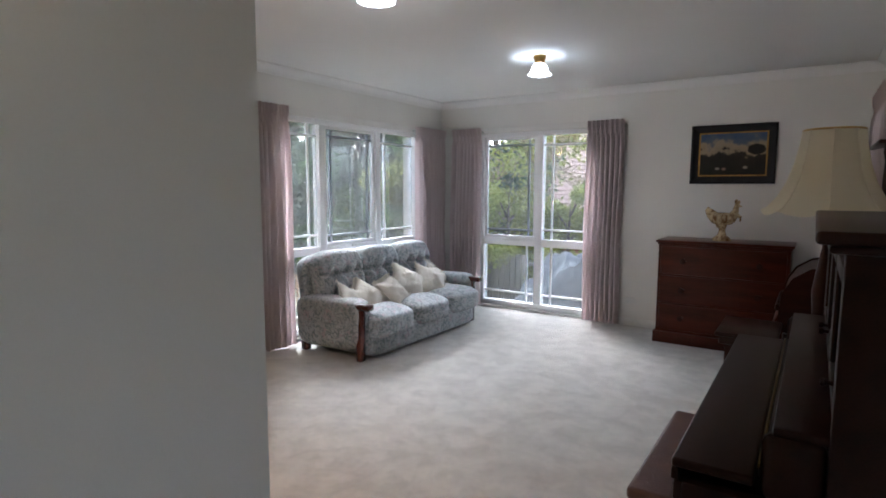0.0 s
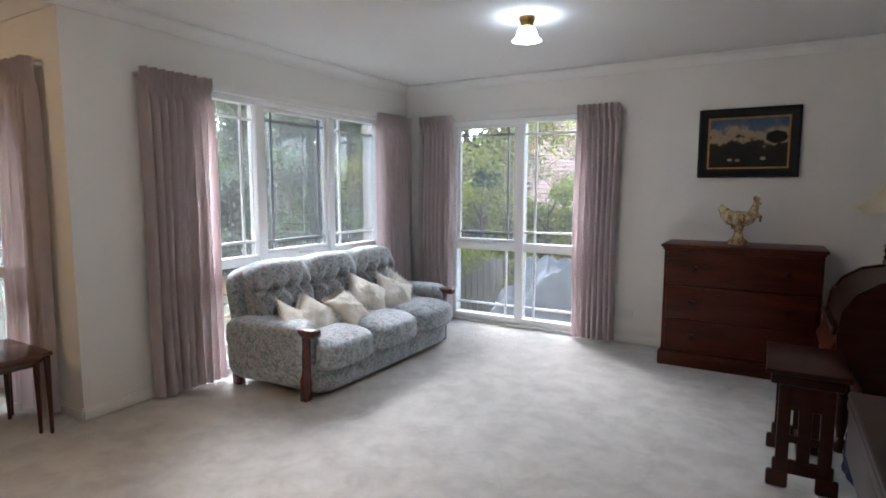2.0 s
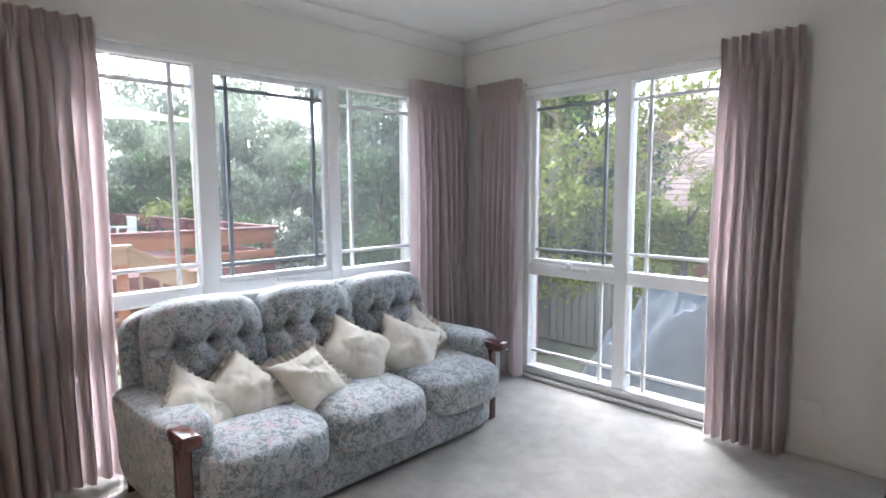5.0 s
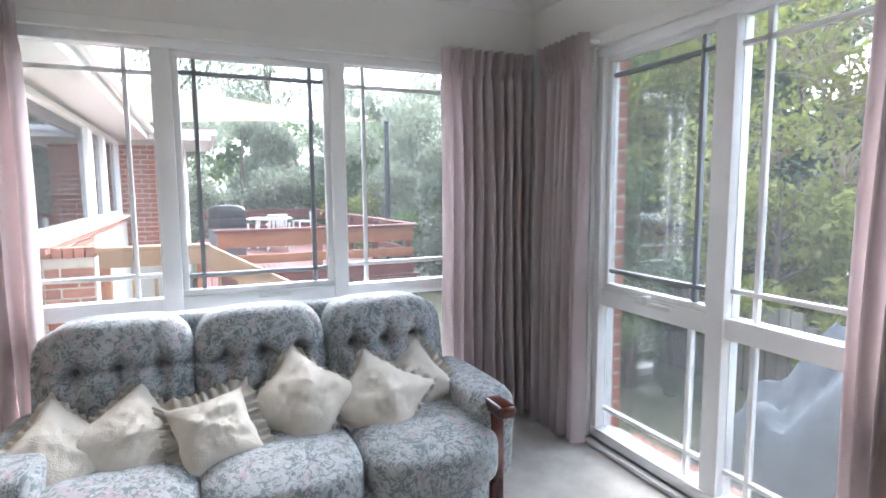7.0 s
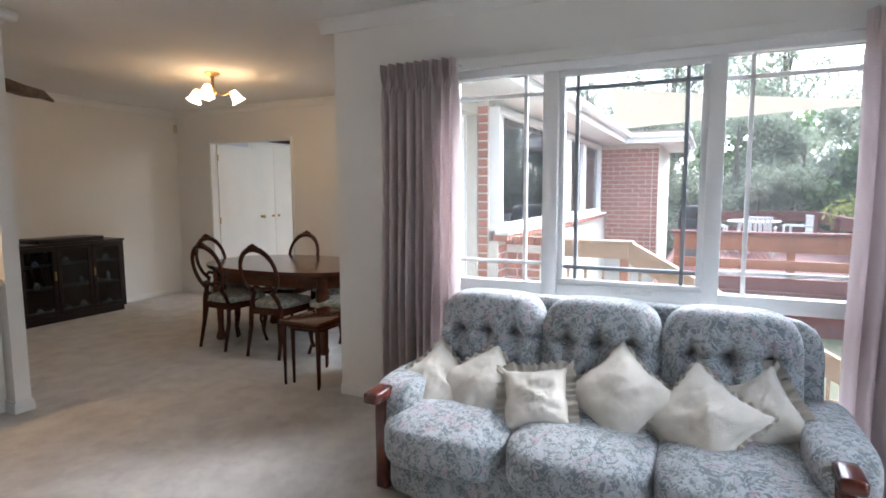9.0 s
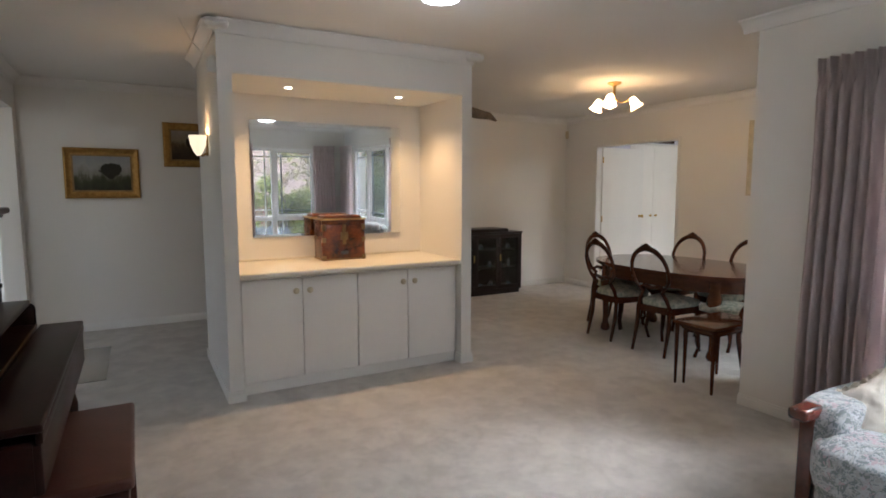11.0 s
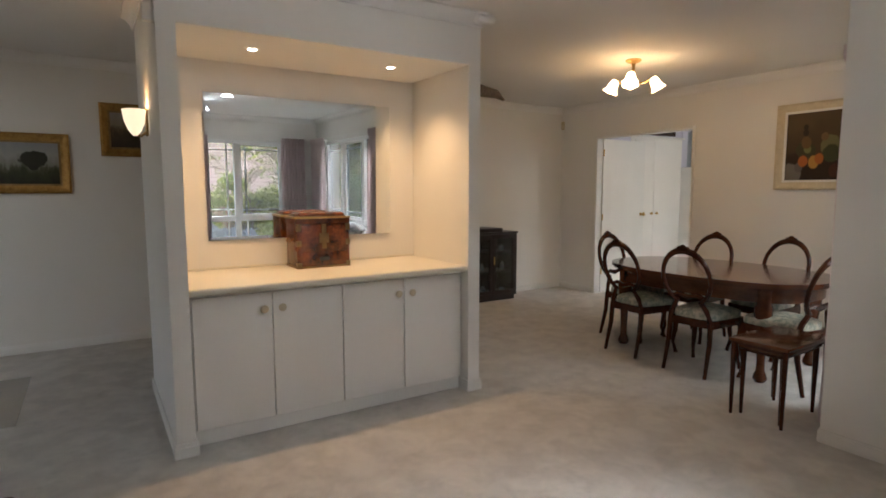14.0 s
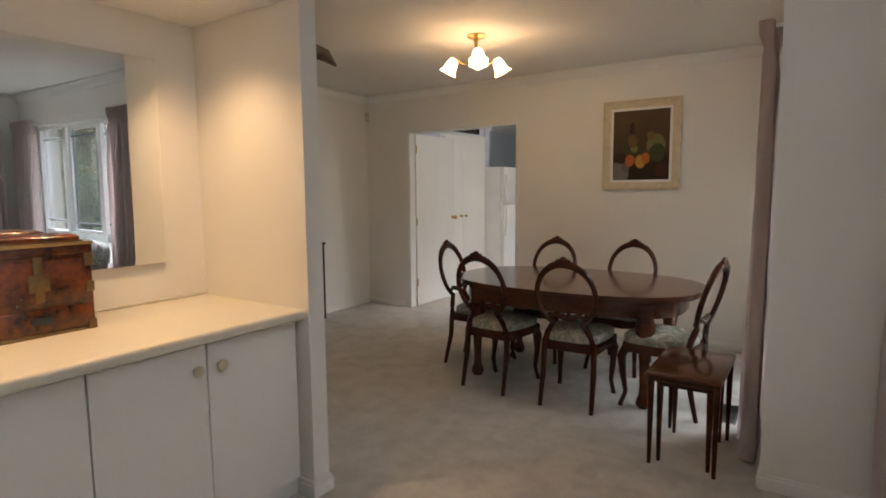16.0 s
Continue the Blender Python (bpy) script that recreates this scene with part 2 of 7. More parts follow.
# ---- mesh helpers ----
def box(bm, x0, x1, y0, y1, z0, z1, bevel=0.0, seg=2):
    r = bmesh.ops.create_cube(bm, size=1.0)
    vs = r["verts"]
    for v in vs:
        v.co = Vector((x0 + (v.co.x + 0.5) * (x1 - x0), y0 + (v.co.y + 0.5) * (y1 - y0), z0 + (v.co.z + 0.5) * (z1 - z0)))
    if bevel:
        es = list({e for v in vs for e in v.link_edges})
        bmesh.ops.bevel(bm, geom=es, offset=bevel, segments=seg, affect="EDGES", profile=0.5)
    return vs


def lathe(bm, profile, cx=0.0, cy=0.0, cz=0.0, n=20, squash=(1, 1)):
    """Turn a profile of (radius, height) round the z axis."""
    rings = []
    for r, z in profile:
        rings.append([bm.verts.new((cx + squash[0] * max(r, 1e-4) * math.cos(2 * math.pi * i / n), cy + squash[1] * max(r, 1e-4) * math.sin(2 * math.pi * i / n), cz + z)) for i in range(n)])
    for a, b in zip(rings, rings[1:]):
        for i in range(n):
            bm.faces.new((a[i], a[(i + 1) % n], b[(i + 1) % n], b[i]))
    for ring, flip in ((rings[0], True), (rings[-1], False)):
        bm.faces.new(ring[::-1] if flip else ring)


def tube(bm, pts, radii, n=8, closed=False):
    """A round bar along points; radii one number or one per point."""
    pts = [Vector(p) for p in pts]
    if isinstance(radii, (int, float)):
        radii = [radii] * len(pts)
    rings, up = [], Vector((0.13, 0.31, 0.94)).normalized()
    k = len(pts)
    for i, p in enumerate(pts):
        a = pts[(i - 1) % k] if (closed or i) else p
        b = pts[(i + 1) % k] if (closed or i < k - 1) else p
        d = (b - a).normalized()
        s = d.cross(up)
        if s.length < 0.05:
            s = d.cross(Vector((1, 0, 0)))
        s.normalize()
        w = s.cross(d).normalized()
        rings.append([bm.verts.new(p + radii[i] * (s * math.cos(2 * math.pi * j / n) + w * math.sin(2 * math.pi * j / n))) for j in range(n)])
    for i in range(k if closed else k - 1):
        a, b = rings[i], rings[(i + 1) % k]
        for j in range(n):
            bm.faces.new((a[j], a[(j + 1) % n], b[(j + 1) % n], b[j]))
    if not closed:
        bm.faces.new(rings[0][::-1])
        bm.faces.new(rings[-1])


def puff(bm, cx, cy, cz, sx, sy, sz, p=5.0, n=12, fn=None):
    """A padded block with rounded edges, full sizes sx sy sz; fn(u, v, w, co) may push its skin in or out."""
    start = len(bm.verts)
    r = bmesh.ops.create_grid(bm, x_segments=1, y_segments=1, size=1)
    bmesh.ops.delete(bm, geom=r["verts"], context="VERTS")
    seen = {}

    def vert(a):
        key = tuple(round(c, 5) for c in a)
        if key not in seen:
            u = Vector(a)
            norm = sum(abs(c) ** p for c in u) ** (1 / p)
            q = u / norm
            co = Vector((cx + q.x * sx / 2, cy + q.y * sy / 2, cz + q.z * sz / 2))
            if fn:
                co = fn(a[0], a[1], a[2], co)
            seen[key] = bm.verts.new(co)
        return seen[key]
    g = [-1 + 2 * i / n for i in range(n + 1)]
    for axis in range(3):
        for s in (-1, 1):
            for i in range(n):
                for j in range(n):
                    quad = []
                    for a, b in ((g[i], g[j]), (g[i + 1], g[j]), (g[i + 1], g[j + 1]), (g[i], g[j + 1])):
                        c = [0, 0, 0]
                        c[axis], c[(axis + 1) % 3], c[(axis + 2) % 3] = s, a, b
                        quad.append(vert(c))
                    bm.faces.new(quad if s > 0 else quad[::-1])


def prism(bm, outline, z0, z1, bevel=0.0):
    """An upright slab from a closed outline of (x, y)."""
    lo = [bm.verts.new((x, y, z0)) for x, y in outline]
    hi = [bm.verts.new((x, y, z1)) for x, y in outline]
    k = len(outline)
    bm.faces.new(lo[::-1])
    top = bm.faces.new(hi)
    for i in range(k):
        bm.faces.new((lo[i], lo[(i + 1) % k], hi[(i + 1) % k], hi[i]))
    if bevel:
        bmesh.ops.bevel(bm, geom=list(top.edges), offset=bevel, segments=2, affect="EDGES", profile=0.5)


def turn(bm, verts_from, m):
    bm.verts.ensure_lookup_table()
    for v in list(bm.verts)[verts_from:]:
        v.co = m @ v.co


def mesh_of(name, bm, material, smooth=35):
    bmesh.ops.recalc_face_normals(bm, faces=bm.faces[:])
    me = bpy.data.meshes.new(name)
    bm.to_mesh(me)
    bm.free()
    me.materials.append(material)
    if smooth:
        me.polygons.foreach_set("use_smooth", [True] * len(me.polygons))
        me.set_sharp_from_angle(angle=radians(smooth))
    return me


def part(name, bm, material, parent, label="", smooth=35):
    ob = new(name, mesh_of(name, bm, material, smooth))
    ob.parent = parent
    return tagged(ob, label)


def boxpart(name, dims, material, parent, bevel=0.004, label=""):
    bm = bmesh.new()
    box(bm, *dims, bevel=bevel)
    return part(name, bm, material, parent, label)


def thing(name, m, label, category, group=""):
    ob = new(name)
    ob.empty_display_size = 0.1
    ob.matrix_world = m
    return tagged(ob, label, category, group)


def structure(name, bm, material, label="", category="", smooth=0):
    return tagged(new(name, mesh_of(name, bm, material, smooth)), label, category or "wall", "", "structure")


def wall_run(name, axis, a0, a1, b0, b1, z0, z1, holes, material, label, category="wall"):
    """A wall along x or y from a0 to a1, b0 to b1 thick, with holes (a0, a1, z0, z1) through it."""
    bm = bmesh.new()

    def piece(p0, p1, q0, q1):
        if p1 - p0 < 1e-4 or q1 - q0 < 1e-4:
            return
        if axis == "x":
            box(bm, p0, p1, b0, b1, q0, q1)
        else:
            box(bm, b0, b1, p0, p1, q0, q1)
    at = a0
    for h0, h1, k0, k1 in sorted(holes):
        piece(at, h0, z0, z1)
        piece(h0, h1, z0, k0)
        piece(h0, h1, k1, z1)
        at = h1
    piece(at, a1, z0, z1)
    return structure(name, bm, material, label, category)


# ---- the shell ----
H = 2.60
XW, YN, XE, YS = -4.22, 6.21, 0.38, -2.0
wall_run("wall_west", "y", 2.60, 6.46, -4.36, XW, 0, H, [(3.44, 5.70, 0.04, 2.18)], WALL, "off-white painted plaster wall round tall windows")
wall_run("wall_north", "x", XW, 0.55, YN, 6.35, 0, H, [(-3.62, -2.12, 0.03, 2.18)], WALL, "off-white painted plaster wall with a tall window")
wall_run("wall_dining_north", "x", -6.66, -4.36, 2.60, 2.72, 0, H, [(-6.20, -4.60, 0.04, 2.18)], WALL, "off-white plaster wall beside the dining table")
wall_run("wall_dining_west", "y", YS, 2.72, -6.81, -6.66, 0, H, [(-1.335, 0.105, 0, 2.14)], WALL, "cream plaster wall with a kitchen doorway")
wall_run("wall_south", "x", -6.81, 0.55, -2.2, YS, 0, H, [], WALL, "cream plaster wall along the passage")
wall_run("wall_east", "y", YS, YN, XE, 0.55, 0, H, [(-1.82, 0.47, 0, 2.27), (5.0, 5.70, 0.9, 2.18)], WALL, "off-white plaster wall with a wide opening")
bm = bmesh.new()
box(bm, -6.81, 0.55, -2.2, 2.60, -0.12, 0)
box(bm, XW - 0.14, 0.55, 2.60, 6.35, -0.12, 0)
structure("floor", bm, CARPET, "pale beige cut-pile carpet with tread marks", "floor")
bm = bmesh.new()
box(bm, -6.81, 0.55, -2.2, 2.72, H, H + 0.12)
box(bm, XW - 0.25, 0.55, 2.72, 6.46, H, H + 0.12)
structure("ceiling", bm, CEIL, "smooth white plaster ceiling", "ceiling")


def coving(name, pts, inward, closed=False):
    """A small coved cornice along a line of (x, y); inward gives each run's side."""
    bm = bmesh.new()
    prof = [(0.0, -0.085), (0.012, -0.085), (0.016, -0.07), (0.03, -0.045), (0.052, -0.026), (0.075, -0.016), (0.08, -0.004), (0.0, -0.004)]
    for (a, b), w in zip(zip(pts, pts[1:]), inward):
        rows = []
        for p in (a, b):
            rows.append([bm.verts.new((p[0] + w[0] * (d + 0.002), p[1] + w[1] * (d + 0.002), H + z)) for d, z in prof])
        k = len(prof)
        for i in range(k):
            bm.faces.new((rows[0][i], rows[0][(i + 1) % k], rows[1][(i + 1) % k], rows[1][i]))
        bm.faces.new(rows[0])
        bm.faces.new(rows[1][::-1])
    return structure(name, bm, CEIL, "white coved plaster cornice", "cornice", 40)


coving("cornice_living", [(XW, 2.50), (XW, YN), (XE, YN), (XE, YS), (-6.66, YS), (-6.66, 2.60), (XW, 2.60)],
       [(1, 0), (0, -1), (-1, 0), (0, 1), (1, 0), (0, -1)])


def skirting(name, runs):
    bm = bmesh.new()
    for x0, y0, x1, y1, nx, ny in runs:
        for t, h, bev in ((0.015, 0.062, 0.004), (0.010, 0.078, 0.004)):
            box(bm, min(x0, x1) + (min(nx, 0) * t), max(x0, x1) + (max(nx, 0) * t), min(y0, y1) + min(ny, 0) * t, max(y0, y1) + max(ny, 0) * t, 0.0, h, bev)
    return structure(name, bm, TRIM, "white painted skirting board", "skirting", 35)


skirting("baseboard", [(XW, 2.595, XW, 3.44, 1, 0), (XW, 5.70, XW, YN, 1, 0), (XW, YN, -3.62, YN, 0, -1), (-2.12, YN, XE, YN, 0, -1), (XE, 0.47, XE, YN, -1, 0),
                       (XW, 2.60, -4.60, 2.60, 0, -1), (-6.2, 2.60, -6.66, 2.60, 0, -1), (-6.66, 0.135, -6.66, 2.60, 1, 0), (-6.66, YS, -6.66, -1.385, 1, 0), (-6.66, YS, XE, YS, 0, 1)])


# ---- windows ----
def bars(bm, axis, at, depth, items, bevel=0.005):
    """Bars of a window in the plane at: items (a0, a1, z0, z1)."""
    for a0, a1, z0, z1 in items:
        if axis == "x":
            box(bm, a0, a1, at - depth / 2, at + depth / 2, z0, z1, bevel)
        else:
            box(bm, at - depth / 2, at + depth / 2, a0, a1, z0, z1, bevel)


def window(name, axis, at, a0, a1, z0, z1, mullions, transom, sashes, label):
    """A tall timber window: outer frame, mullions, transom, panes with slim glazing bars near their edges.
    sashes: per bay (bars at low end, bars at high end, opening sash)."""
    root = tagged(new(name), label, "window", "", "structure")
    root.location = (0, at, z0) if axis == "x" else (at, 0, z0)
    back = Matrix.Translation(-root.location)

    def put(pname, bm, mat, parent, plabel=""):
        bm.transform(back)
        return part(pname, bm, mat, parent, plabel)
    w = 0.05
    bm = bmesh.new()
    bars(bm, axis, at, 0.11, [(a0, a1, z1 - w, z1), (a0, a1, z0, z0 + 0.06), (a0, a0 + w, z0 + 0.06, z1 - w), (a1 - w, a1, z0 + 0.06, z1 - w)])
    put("window_frame", bm, FRAME, root)
    edges = [a0 + w] + [e for m in mullions for e in m] + [a1 - w]
    for m0, m1 in mullions:
        bm = bmesh.new()
        bars(bm, axis, at, 0.10, [(m0, m1, z0 + 0.06, z1 - w)])
        put("mullion", bm, FRAME, root)
    for i in range(0, len(edges), 2):
        b0, b1 = edges[i], edges[i + 1]
        lowbar, highbar, opens = sashes[i // 2]
        bm = bmesh.new()
        bars(bm, axis, at, 0.08, [(b0, b1, transom[0], transom[1])])
        put("transom", bm, FRAME, root)
        for upper, (q0, q1) in ((True, (transom[1], z1 - w)), (False, (z0 + 0.06, transom[0]))):
            inset = 0.032 if (opens and upper) else 0.0
            if inset:
                bm = bmesh.new()
                bars(bm, axis, at, 0.045, [(b0, b1, q0, q0 + inset), (b0, b1, q1 - inset, q1), (b0, b0 + inset, q0 + inset, q1 - inset), (b1 - inset, b1, q0 + inset, q1 - inset)])
                put("sash", bm, FRAME, root)
            g0, g1, r0, r1 = b0 + inset, b1 - inset, q0 + inset, q1 - inset
            t, off = 0.022, (0.07 if inset else 0.115)
            items = []
            if upper:
                items.append((g0, g1, r1 - off - t / 2, r1 - off + t / 2))
            items.append((g0, g1, r0 + off - t / 2, r0 + off + t / 2))
            if lowbar:
                items.append((g0 + off - t / 2, g0 + off + t / 2, r0, r1))
            if highbar:
                items.append((g1 - off - t / 2, g1 - off + t / 2, r0, r1))
            for k, it in enumerate(items):
                bm = bmesh.new()
                bars(bm, axis, at, 0.026 + 0.002 * (k % 2), [it], 0.003)
                put("glazing_bar", bm, DIMBAR if inset else FRAME, root)
            bm = bmesh.new()
            bars(bm, axis, at, 0.005, [(g0, g1, r0, r1)], 0)
            pane = put("pane", bm, GLASS, root)
            pane.visible_shadow = False
        if opens:
            bm = bmesh.new()
            mid = (b0 + b1) / 2
            s = -1 if axis == "x" else 1
            c0, c1 = sorted((at + s * 0.04, at + s * 0.065))
            if axis == "x":
                box(bm, mid - 0.06, mid + 0.16, c0, c1, transom[1] - 0.03, transom[1] - 0.008, 0.004)
                box(bm, mid - 0.01, mid + 0.03, c0 - 0.01, c1, transom[1] - 0.02, transom[1] + 0.02, 0.004)
            else:
                box(bm, c0, c1, mid - 0.02, mid + 0.15, transom[1] - 0.03, transom[1] - 0.008, 0.004)
            put("winder", bm, WHITEPLASTIC, root, "pale plastic window winder")
    return root


window("window_1", "y", -4.29, 3.44, 5.70, 0.04, 2.18, [(4.05, 4.14), (4.92, 5.00)], (0.82, 0.90), [(False, True, False), (True, True, True), (True, False, False)],
       "tall white timber window with perimeter glazing bars")
window("window_2", "x", 6.28, -3.62, -2.12, 0.03, 2.18, [(-2.87, -2.78)], (0.80, 0.89), [(False, True, True), (True, False, False)],
       "tall white timber window with an awning sash")
dining_window = window("window_3", "x", 2.65, -6.20, -4.60, 0.04, 2.18, [(-5.44, -5.37)], (0.82, 0.90), [(False, True, False), (True, False, False)],
       "white timber window beside the dining table")
for pane in dining_window.children:
    pane.visible_shadow = True
window("window_4", "y", 0.47, 5.0, 5.70, 0.9, 2.18, [(5.32, 5.38)], (1.3, 1.36), [(False, True, False), (True, False, False)],
       "white timber window behind a curtain")
bm = bmesh.new()
box(bm, XW, XW + 0.012, 3.38, 3.44, 0.0, 2.25, 0.003)
box(bm, XW, XW + 0.012, 5.70, 5.76, 0.0, 2.25, 0.003)
box(bm, XW, XW + 0.016, 3.36, 5.78, 2.18, 2.245, 0.004)
box(bm, -3.69, -3.62, YN - 0.012, YN, 0.0, 2.245, 0.003)
box(bm, -2.12, -2.05, YN - 0.012, YN, 0.0, 2.245, 0.003)
box(bm, -3.70, -2.04, YN - 0.016, YN, 2.18, 2.245, 0.004)
box(bm, XW - 0.05, XW + 0.03, 3.38, 5.76, 0.012, 0.04, 0.004)
box(bm, -3.69, -2.05, YN - 0.03, YN + 0.05, 0.006, 0.03, 0.004)
structure("trim_windows", bm, TRIM, "white painted window architraves and low sills", "trim")


def curtain(axis, at, side, a0, a1, z0, z1, n, label, group, seed, gather=0.0):
    """A pinch-pleated curtain in the plane at; side: the way it bulges from the wall. gather: how far the hem draws in at the a1 end."""
    rnd = random.Random(seed)
    root = thing("curtain", pose((a0 + a1) / 2 if axis == "x" else at, at if axis == "x" else (a0 + a1) / 2, z0), label, "curtain", group)
    back = Matrix.Translation(-root.matrix_world.translation)
    bm = bmesh.new()
    m, rows = n * 20, 40
    ph = [rnd.uniform(-0.5, 0.5) for _ in range(n + 2)]
    amp = [rnd.uniform(0.7, 1.25) for _ in range(n + 2)]
    grid = []
    for r in range(rows + 1):
        f = (r / rows) ** 1.7
        z = z1 - f * (z1 - z0)
        down = z1 - z
        head = 1 / (1 + math.exp((down - 0.16) / 0.025))
        line = []
        for i in range(m + 1):
            s = i / m
            k = s * n
            j = int(min(k, n - 1))
            t = k - j
            a = a0 + (a1 - a0) * s
            a += gather * f * (s - 0.5)
            a += 0.006 * math.sin(7 * f + 3 * ph[j])
            t = min(1.0, max(0.0, t + 0.10 * ph[j] * min(1, down) * math.sin(math.pi * t)))
            roll = math.sin(math.pi * t) ** 0.55
            crease = 0.2 * ph[j + 1] * math.sin(2 * math.pi * t) * math.sin(2.2 * f + 4 * ph[j])
            body = 0.004 + 0.085 * amp[j] * (roll + crease) * (0.7 + 0.4 * f)
            tuck = math.exp(-((down - 0.13) / 0.035) ** 2)
            pinch = max(0.0, 1 - abs(t - 0.5) / 0.30)
            top = 0.02 + 0.06 * pinch ** 0.7 * (0.5 + 0.5 * abs(math.cos(math.pi * (t - 0.5) / 0.2))) * (1 - 0.5 * tuck)
            d = (1 - head) * body + head * top
            a += -0.45 * tuck * (t - 0.5) * (a1 - a0) / n * (1 if pinch > 0 else 0.3)
            d += 0.005 * math.sin(11 * s * n * 0.37 + 5 * f + seed)
            line.append(bm.verts.new((a, at + side * d, z) if axis == "x" else (at + side * d, a, z)))
        grid.append(line)
    for r in range(rows):
        for i in range(m):
            bm.faces.new((grid[r][i], grid[r][i + 1], grid[r + 1][i + 1], grid[r + 1][i]))
    r = bmesh.ops.solidify(bm, geom=bm.faces[:], thickness=0.003)
    bm.transform(back)
    part("drape", bm, CURTAIN, root, smooth=80)
    bm = bmesh.new()
    c0, c1 = sorted((at - side * 0.075, at + side * 0.012))
    if axis == "x":
        box(bm, a0 + 0.01, a1 - 0.01, c0, c1, z1 - 0.05, z1 - 0.03, 0.003)
    else:
        box(bm, c0, c1, a0 + 0.01, a1 - 0.01, z1 - 0.05, z1 - 0.03, 0.003)
    bm.transform(back)
    part("curtain_track", bm, WHITEPLASTIC, root, "white curtain track")
    return root


PINK = "dusty pink pleated curtain drawn open beside a tall window"
curtain("y", XW + 0.065, 1, 3.02, 3.565, 0.03, 2.24, 9, PINK, "living room curtains", 3)
curtain("y", XW + 0.065, 1, 5.54, 6.14, 0.03, 2.24, 9, PINK, "living room curtains", 4)
curtain("x", YN - 0.065, -1, -3.98, -3.56, 0.03, 2.24, 8, PINK, "living room curtains", 5)
curtain("x", YN - 0.085, -1, -2.21, -1.80, 0.03, 2.24, 8, PINK, "living room curtains", 6)
curtain("y", XE - 0.03, -1, 4.95, 5.84, 0.03, 2.25, 13, PINK, "living room curtains", 7)
curtain("x", 2.57, -1, -4.90, -4.42, 0.03, 2.24, 8, "dusty pink pleated curtain hanging beside the dining table", "dining room curtains", 8)


# ---- the niche block between living and dining room ----
NX0, NX1, NIN0, NIN1, NYF, NYB = -3.09, -1.112, -2.995, -1.205, 0.87, 0.09
bm = bmesh.new()
box(bm, NX0, NX1, -0.42, NYB, 0, H)
box(bm, NX0, NIN0, NYB, NYF, 0, H)
box(bm, NIN1, NX1, NYB, NYF, 0, H)
box(bm, NIN0, NIN1, NYB, NYF, 2.265, H)
structure("wall_niche", bm, WALL, "off-white plaster block with a lit display niche", "wall")
coving("cornice_niche", [(NX0, -0.42), (NX0, NYF), (NX1, NYF), (NX1, -0.42), (NX0, -0.42)], [(-1, 0), (0, 1), (1, 0), (0, -1)])
bm = bmesh.new()
for x in (NX0, NX1):
    box(bm, x - 0.08, x + 0.08, NYF - 0.04, NYF + 0.08, H - 0.07, H - 0.003, 0.03)
structure("cornice_niche_corners", bm, CEIL, "white plaster cornice corner", "cornice")
bm = bmesh.new()
for a, b in ((NX0, NIN0), (NIN1, NX1)):
    box(bm, a - 0.016, b + 0.016, NYF - 0.1, NYF + 0.016, 0, 0.06, 0.005)
    box(bm, a - 0.010, b + 0.010, NYF - 0.1, NYF + 0.010, 0, 0.08, 0.005)
box(bm, NX1, NX1 + 0.014, -0.42, NYF - 0.1, 0, 0.075, 0.004)
box(bm, NX0 - 0.014, NX0, -0.42, NYF - 0.1, 0, 0.075, 0.004)
structure("baseboard_niche", bm, TRIM, "white painted skirting round the niche block", "skirting")

unit = thing("built_in_cabinet", pose(-2.1025, 0.42, 0), "off-white four-door cabinet built into the niche", "cabinet")
boxpart("body", (-0.885, 0.885, -0.35, 0.365, 0.09, 0.86), CABINET, unit, 0.002)
boxpart("kickboard", (-0.885, 0.885, -0.3, 0.345, 0.0, 0.09), CABINET, unit, 0.002)
edges = [-0.868, -0.42, 0.014, 0.447, 0.882]
for i in range(4):
    d = boxpart("door", (edges[i] + 0.003, edges[i + 1] - 0.003, 0.365, 0.384, 0.098, 0.842), CABINET, unit, 0.003)
    kx = edges[i + 1] - 0.05 if i in (0, 2) else edges[i] + 0.053
    bm = bmesh.new()
    lathe(bm, [(0.010, 0), (0.008, 0.012), (0.021, 0.02), (0.023, 0.03), (0.014, 0.038)], n=16)
    bm.transform(pose(kx, 0.384, 0.75, -90))
    part("knob", bm, CREAMFRAME, d, "cream round cupboard knob", 50)
bm = bmesh.new()
box(bm, NIN0, NIN1, NYB, 0.862, 0.858, 0.902, 0.016, 4)
top = tagged(new("countertop", mesh_of("countertop", bm, COUNTER)), "cream laminate countertop with a rounded edge in the niche", "countertop")
bm = bmesh.new()
box(bm, NIN0 + 0.001, NIN1 - 0.001, NYB + 0.001, NYB + 0.012, 0.903, 0.915, 0.003)
tagged(new("counter_upstand", mesh_of("counter_upstand", bm, COUNTER)), "cream strip along the back of the counter", "countertop")

mir = thing("wall_mirror", pose(-2.107, NYB + 0.012, 1.095, -0.5, 0, -0.55), "plain rectangular mirror hanging in the niche", "mirror")
bm = bmesh.new()
box(bm, -0.645, 0.645, -0.004, 0.005, 0.022, 0.943)
part("mirror_glass", bm, MIRROR, mir, smooth=0)
bm = bmesh.new()
outer = [(-0.667, 0.0), (0.667, 0.0), (0.667, 0.965), (-0.667, 0.965)]
inner = [(-0.645, 0.022), (0.645, 0.022), (0.645, 0.943), (-0.645, 0.943)]
vo = [bm.verts.new((x, 0.0042, z)) for x, z in outer]
vi = [bm.verts.new((x, 0.005, z)) for x, z in inner]
for i in range(4):
    bm.faces.new((vo[i], vo[(i + 1) % 4], vi[(i + 1) % 4], vi[i]))
